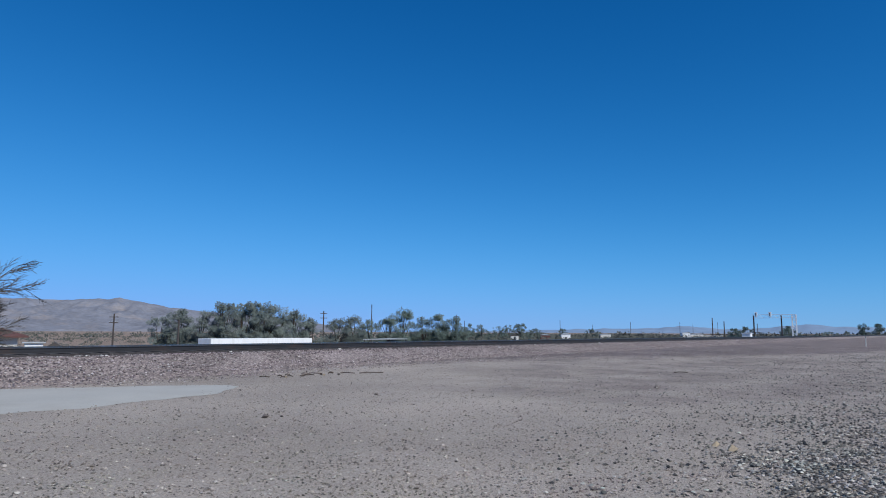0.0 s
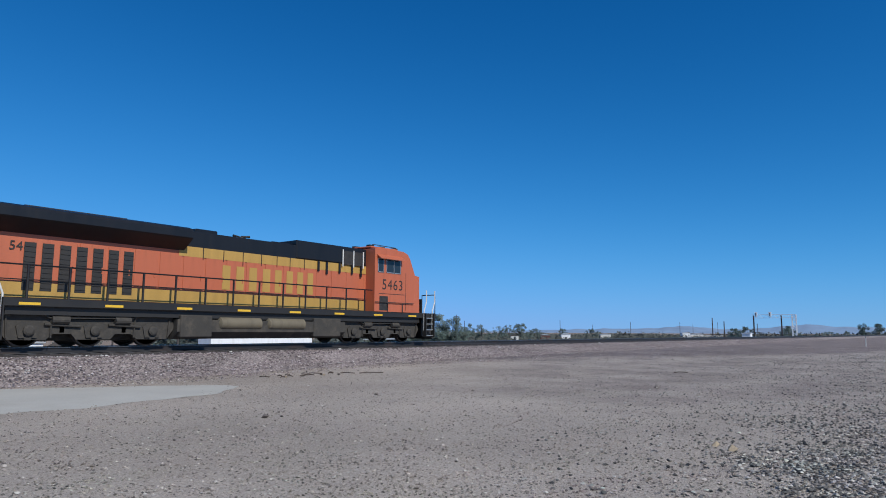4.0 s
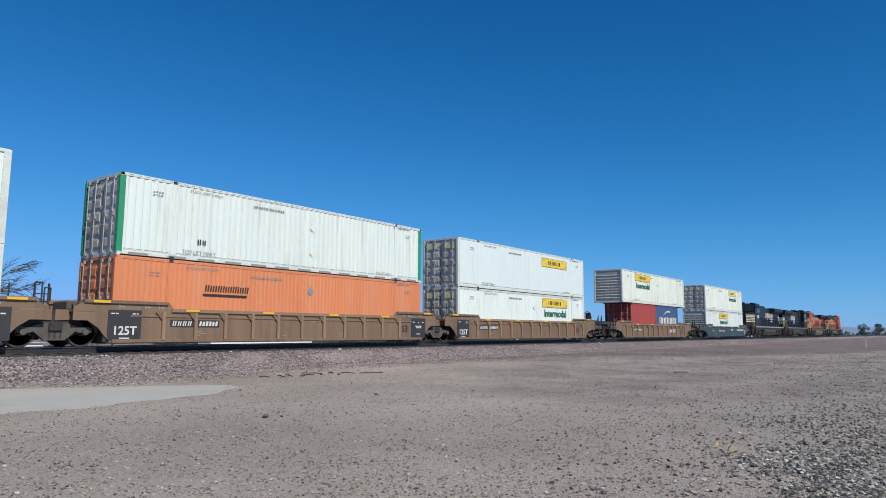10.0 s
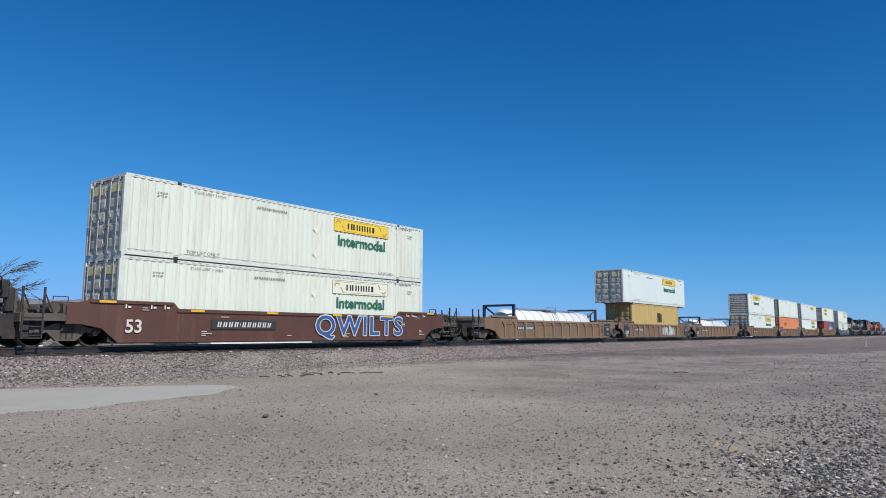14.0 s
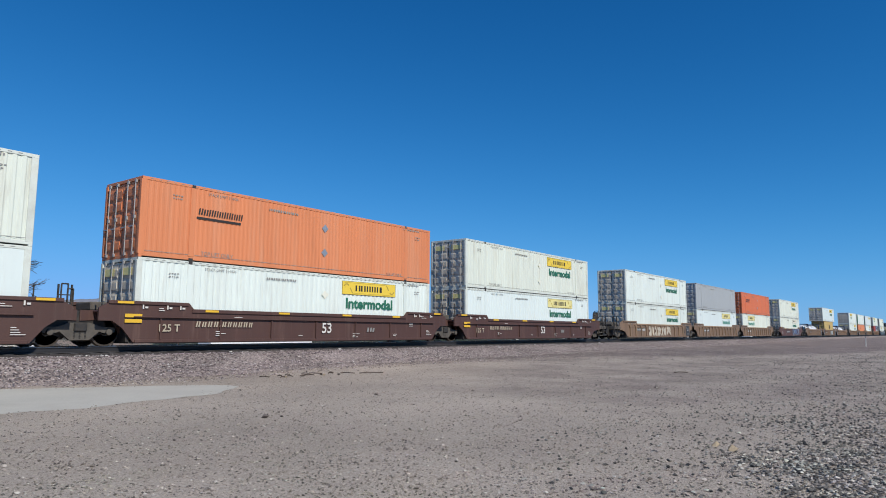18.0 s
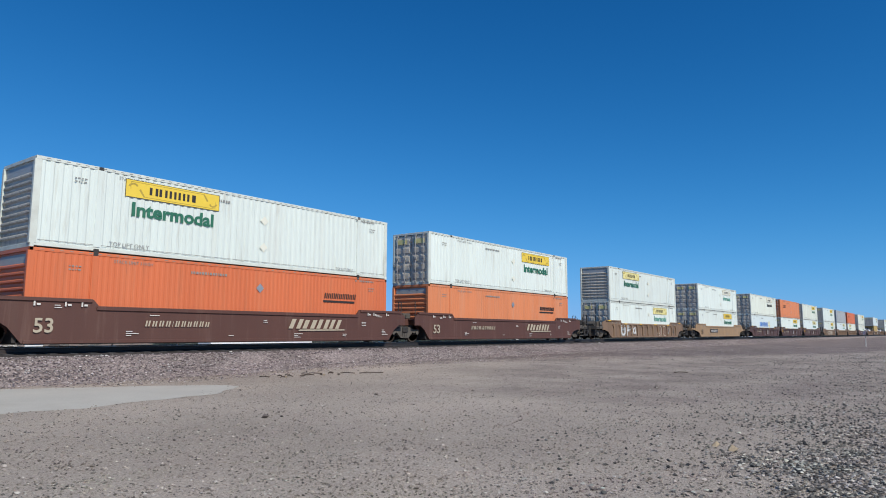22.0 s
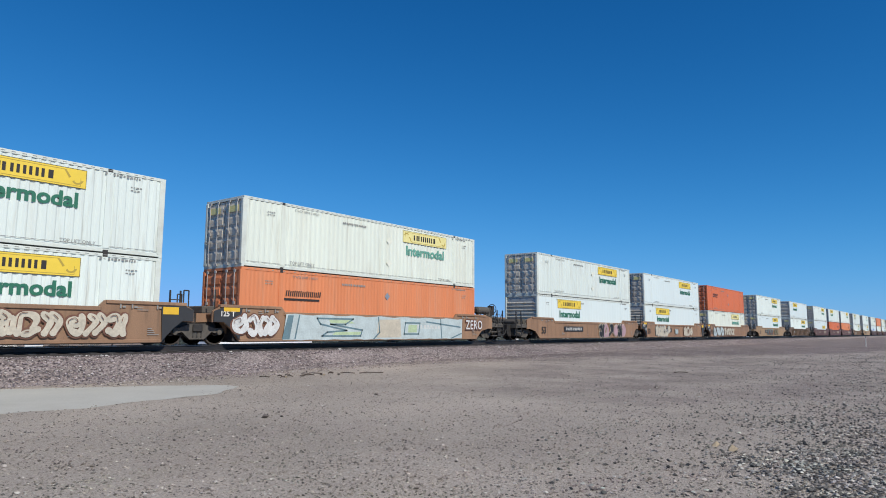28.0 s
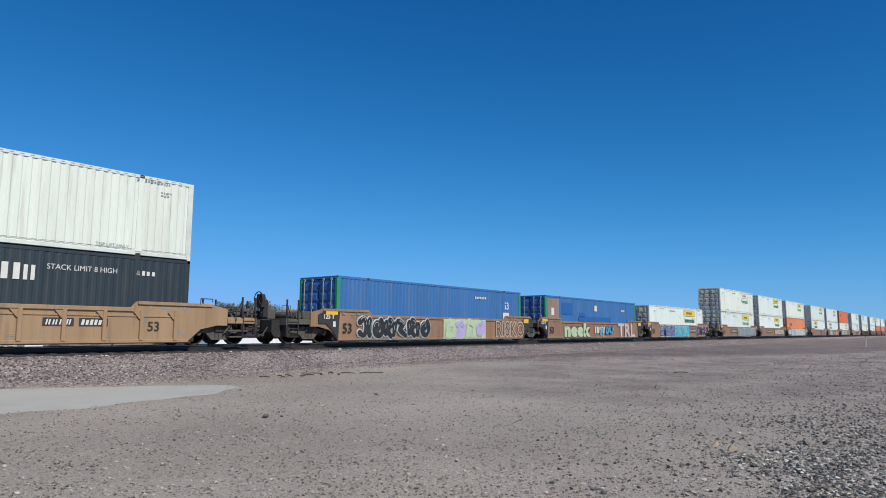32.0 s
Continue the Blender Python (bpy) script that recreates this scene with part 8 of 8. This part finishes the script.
shed("shed", 27.06, 69.7, -20, 1.5, 1.3, 3.15, "white_panel", "tin", "small white metal shed beside the house")
shed("shed", 30.9, 74.5, -25, 1.5, 1.5, 2.45, "bark", "dark_roof", "small dark shed with a pitched roof", 0.6)
for x, y, w, d, h, wall, roof, lab, rise in ((262, 160, 3.5, 4, 2.6, "stucco", "dark_roof", "small pale building far off on the plain", 0.5), (287, 158, 4.5, 4, 2.9, "red_tile", "tin", "low reddish building far off on the plain", 0.4), (306, 157, 4.5, 5, 3.3, "white_panel", "tin", "white building far off on the plain", 0.7), (372, 165, 6, 5, 3.2, "stucco", "tin", "pale building far off on the plain", 0.4), (440, 140, 5, 5, 4.0, "white_panel", "tin", "white building far off on the plain", 0.4), (452, 137, 8, 5, 3.0, "stucco", "tin", "long pale building far off on the plain", 0.3), (470, 133, 16, 5, 2.7, "stucco", "dark_roof", "long low building far off on the plain", 0.3)):
    shed("shed", x, y, -55, w, d, h, wall, roof, lab, rise)
canopy = thing("canopy", "low pale tin canopy roof on posts", "canopy")
canopy.matrix_basis = pose(103.4, 94.3, GZ, 0, 0, -46)
part("roof", Shape().prism([(-4.6, 2.45), (4.6, 2.6), (4.6, 2.68), (1.0, 2.78), (-4.6, 2.53)], -2.5, 2.5).mesh("roof", M["tin"]), canopy)
for sx in (-4.3, 4.3):
    for sy in (-2.3, 2.3):
        part("post", cached("cpost", lambda: Shape().box(-0.06, 0.06, -0.06, 0.06, 0, 2.47).mesh("post", M["pole_wood"])), canopy, m=pose(sx, sy, 0))

# long white trailer parked beyond the track
trailer = thing("trailer", "long white box trailer parked below the track bed", "trailer")
trailer.matrix_basis = pose(51.9, 68.4, GZ) @ Matrix.Diagonal((0.92, 1, 1, 1))
tb = part("body", Shape().box(-8.15, 8.15, -1.3, 1.3, 1.1, 3.26, 0.03).mesh("body", M["white_panel"]), trailer)
for i in range(14):
    part("side_post", cached("tpost", lambda: Shape().box(-0.04, 0.04, -0.02, 0, 1.15, 3.2).mesh("side_post", M["white_panel"])), tb, m=pose(-7.8 + i * 1.2, -1.302, 0))
part("floor_rail", Shape().box(-8.15, 8.15, -1.32, -1.302, 1.0, 1.12).mesh("floor_rail", M["tin"]), tb)
for x in (-6.6, -5.4):
    for sy in (-1, 1):
        part("wheel", cached("twheel", lambda: Shape().lathe([(-0.15, 0.3), (-0.14, 0.5), (0.14, 0.5), (0.15, 0.3)], (0, 0, 0), "y", 18).mesh("wheel", M["dark_steel"], True)), trailer, m=pose(x, sy * 1.0, 0.5))
part("landing_gear", Shape().box(5.0, 5.15, -1.0, -0.85, 0, 1.1).box(5.0, 5.15, 0.85, 1.0, 0, 1.1).box(-7.3, -4.7, -0.5, 0.5, 0.4, 1.1).mesh("landing_gear", M["dark_steel"]), trailer)

# signal bridge, cabinet and marker post down the line
gantry = thing("signal_bridge", "pale lattice signal bridge spanning the far tracks", "signal bridge")
gantry.location = (226, 0, 0)
for y, dark in ((50.5, True), (42.6, True), (39.1, False)):
    if dark:
        part("column", Shape().box(-0.18, 0.18, y - 0.18, y + 0.18, GZ, 7.0, 0.03).mesh("column", M["pole_wood"]), gantry, "dark upright")
    else:
        sh = Shape()
        for a in (-0.55, 0.55):
            for b in (-0.55, 0.55):
                sh.box(a - 0.08, a + 0.08, y + b - 0.08, y + b + 0.08, GZ, 7.2)
        for k in range(9):
            z = GZ + 0.3 + k * 1.05
            s = 1 if k % 2 else -1
            sh.tube((-0.55, y - 0.55 * s, z), (-0.55, y + 0.55 * s, z + 1.0), 0.05, 4).tube((0.55, y - 0.55 * s, z), (0.55, y + 0.55 * s, z + 1.0), 0.05, 4)
        part("lattice_column", sh.mesh("lattice_column", M["galv"]), gantry, "white lattice column")
sh = Shape()
for z in (6.2, 7.2):
    for x in (-0.5, 0.5):
        sh.box(x - 0.05, x + 0.05, 38.6, 51.0, z - 0.05, z + 0.05)
for k in range(12):
    y = 38.7 + k
    sh.tube((-0.5, y, 6.2 if k % 2 else 7.2), (-0.5, y + 1, 7.2 if k % 2 else 6.2), 0.035, 4)
part("truss", sh.mesh("truss", M["galv"]), gantry)
for y in (49.6, 45.6):
    hd = part("signal_head", Shape().box(-0.9, -0.6, y - 0.35, y + 0.35, 6.6, 8.0, 0.04).mesh("signal_head", M["galv"]), gantry)
    for z in (6.95, 7.3, 7.65):
        part("lens", cached("lens", lambda: Shape().lathe([(-0.04, 0.13), (0, 0.13)], (0, 0, 0), "x", 12).mesh("lens", M["black_panel"])), hd, m=pose(-0.9, y, z))
part("walkway", Shape().box(-1.3, -0.6, 47.5, 51.0, 1.6, 1.7).mesh("walkway", M["dark_steel"]), gantry)
cab_box = thing("equipment_cabinet", "white metal trackside equipment cabinet", "cabinet")
cab_box.location = (194.8, 45.4, lay(194.8, 45.4))
part("body", Shape().box(-1.0, 1.0, -1.1, 1.1, 0, 4.0, 0.05).mesh("body", M["white_panel"]), cab_box)
part("roof", Shape().box(-1.15, 1.15, -1.25, 1.25, 4.0, 4.15, 0.03).mesh("roof", M["galv"]), cab_box)
part("door", Shape().box(-1.03, -1.0, -0.5, 0.5, 0.3, 3.0, 0.005).mesh("door", M["white_panel"]), cab_box)
mpost = thing("marker_post", "thin white marker post beside the ballast", "post")
mpost.location = (94.6, 8.8, lay(94.6, 8.8) - 0.1)
part("post", Shape().box(-0.05, 0.05, -0.05, 0.05, 0, 1.25, 0.01).mesh("post", M["paint_white"]), mpost)
part("cap", Shape().box(-0.06, 0.06, -0.06, 0.06, 1.15, 1.3, 0.01).mesh("cap", M["ink_grey"]), mpost)

# pale litter and clips on the sleepers' ends
for i, (x, y) in enumerate(((21.2, 22.1), (38.4, 21.9), (48.5, 22.0), (52.0, 21.7), (63.5, 21.9), (101.0, 21.8), (15.5, 22.1), (33.0, 21.2))):
    ob = thing("litter", "scrap of pale litter on the ballast", "litter", "litter")
    ob.matrix_basis = pose(x, y, 0.74 if y > 21.85 else 0.66, 0, 0, 37 * i) @ Matrix.Scale(0.4, 4)
    part("scrap", Shape().put([(-0.22, -0.08, 0), (0.2, -0.1, 0.02), (0.24, 0.07, 0.0), (-0.18, 0.1, 0.03), (-0.2, -0.05, 0.09), (0.16, -0.06, 0.12), (0.2, 0.05, 0.1), (-0.15, 0.06, 0.12)], [(0, 1, 2, 3), (4, 5, 6, 7), (0, 1, 5, 4), (1, 2, 6, 5), (2, 3, 7, 6), (3, 0, 4, 7)]).mesh("scrap", M["litter"]), ob)


def ridge(name, x_of, y_of, height, material, label, seed, wide, n=420, m=46):
    """A range of hills along a line, with spurs and gullies on its near face."""
    vs = []
    for i in range(n + 1):
        t = i / n
        h = height(t)
        for j in range(m + 1):
            d = j / m
            spur = 0.55 - abs(noise.fractal((t * 22 + seed + d * 0.8, d * 1.7, seed), 0.85, 2.1, 6)) * 1.5
            fold = noise.fractal((t * 6 + seed, d * 1.3, seed + 5), 1.0, 2.0, 3)
            z = h * (1 - d) ** 1.1 * (1 + (0.2 * spur + 0.16 * fold) * (1 - (1 - d) ** 5)) + (h * 0.04 * spur if 0 < d < 1 else 0)
            vs.append((x_of(t) * (1 - 0.22 * wide * d), y_of(t) * (1 - 0.22 * wide * d), max(-3.4, z - 3.4 * (d == 1))))
    k = m + 1
    fs = [(i * k + j, (i + 1) * k + j, (i + 1) * k + j + 1, i * k + j + 1) for i in range(n) for j in range(m)]
    return solid(name, Shape().put(vs, fs).mesh(name, material, True), label, "hills", kind="structure")


def left_crest(t):
    a = -16 + 62 * t
    base = float(np.interp(a, [-16, 16, 20.5, 23.4, 24.3, 25.3, 25.9, 26.6, 27.4, 28.4, 30.4, 33, 38, 46], [133, 138, 140, 139, 144, 149, 144, 154, 146, 134, 111, 95, 70, 10]))
    return base + 3 * noise.fractal((a * 0.9, 0, 4), 0.8, 2.0, 5)


ridge("hills", lambda t: 3500 * math.sin(radians(-16 + 62 * t)), lambda t: 3500 * math.cos(radians(-16 + 62 * t)), left_crest, M["hill"], "bare desert hills on the skyline, coloured blue-grey for haze", 3.0, 1.0)


def right_crest(t):
    a = 55 + 55 * t
    base = float(np.interp(a, [55, 62, 66, 70, 72, 76, 79, 81, 84, 88, 92, 110], [5, 18, 26, 30, 46, 22, 40, 56, 38, 34, 22, 20]))
    return base + 7 * noise.fractal((a * 0.9, 2, 4), 1.0, 2.0, 4)


ridge("far_hills", lambda t: 4700 * math.sin(radians(55 + 55 * t)), lambda t: 4700 * math.cos(radians(55 + 55 * t)), right_crest, M["hill_far"], "remote desert hills on the skyline, coloured blue for haze", 9.0, 0.25, 140, 8)


def motions():
    """The train rolls by at a steady pace of about 26.6 m/s."""
    drift = [(0, 2.8), (4.5, 1.7), (5, 1.6), (6, 1.25), (7, 0.85), (7.5, 0.4), (8, 0.35), (8.5, 0.55), (9, 0.58), (10, 0.4), (11, 0.2), (12, 0.12), (12.5, -0.4), (13, -0.5), (13.5, -0.1), (14, -0.2), (17, -0.37), (20, -0.46), (22, -0.44), (24, -0.34), (27, -0.08), (27.5, 0.42), (28, 0.42), (28.5, 0.03), (29, 0.16), (30, 0.35), (31, 0.59), (32, 0.78)]
    for ob, along in MOVING:
        z = ob.location.z
        walk(ob, [(t, pose(along + 26.614 * (t - 19) + d, TRACK_Y, z)) for t, d in drift])


motions()
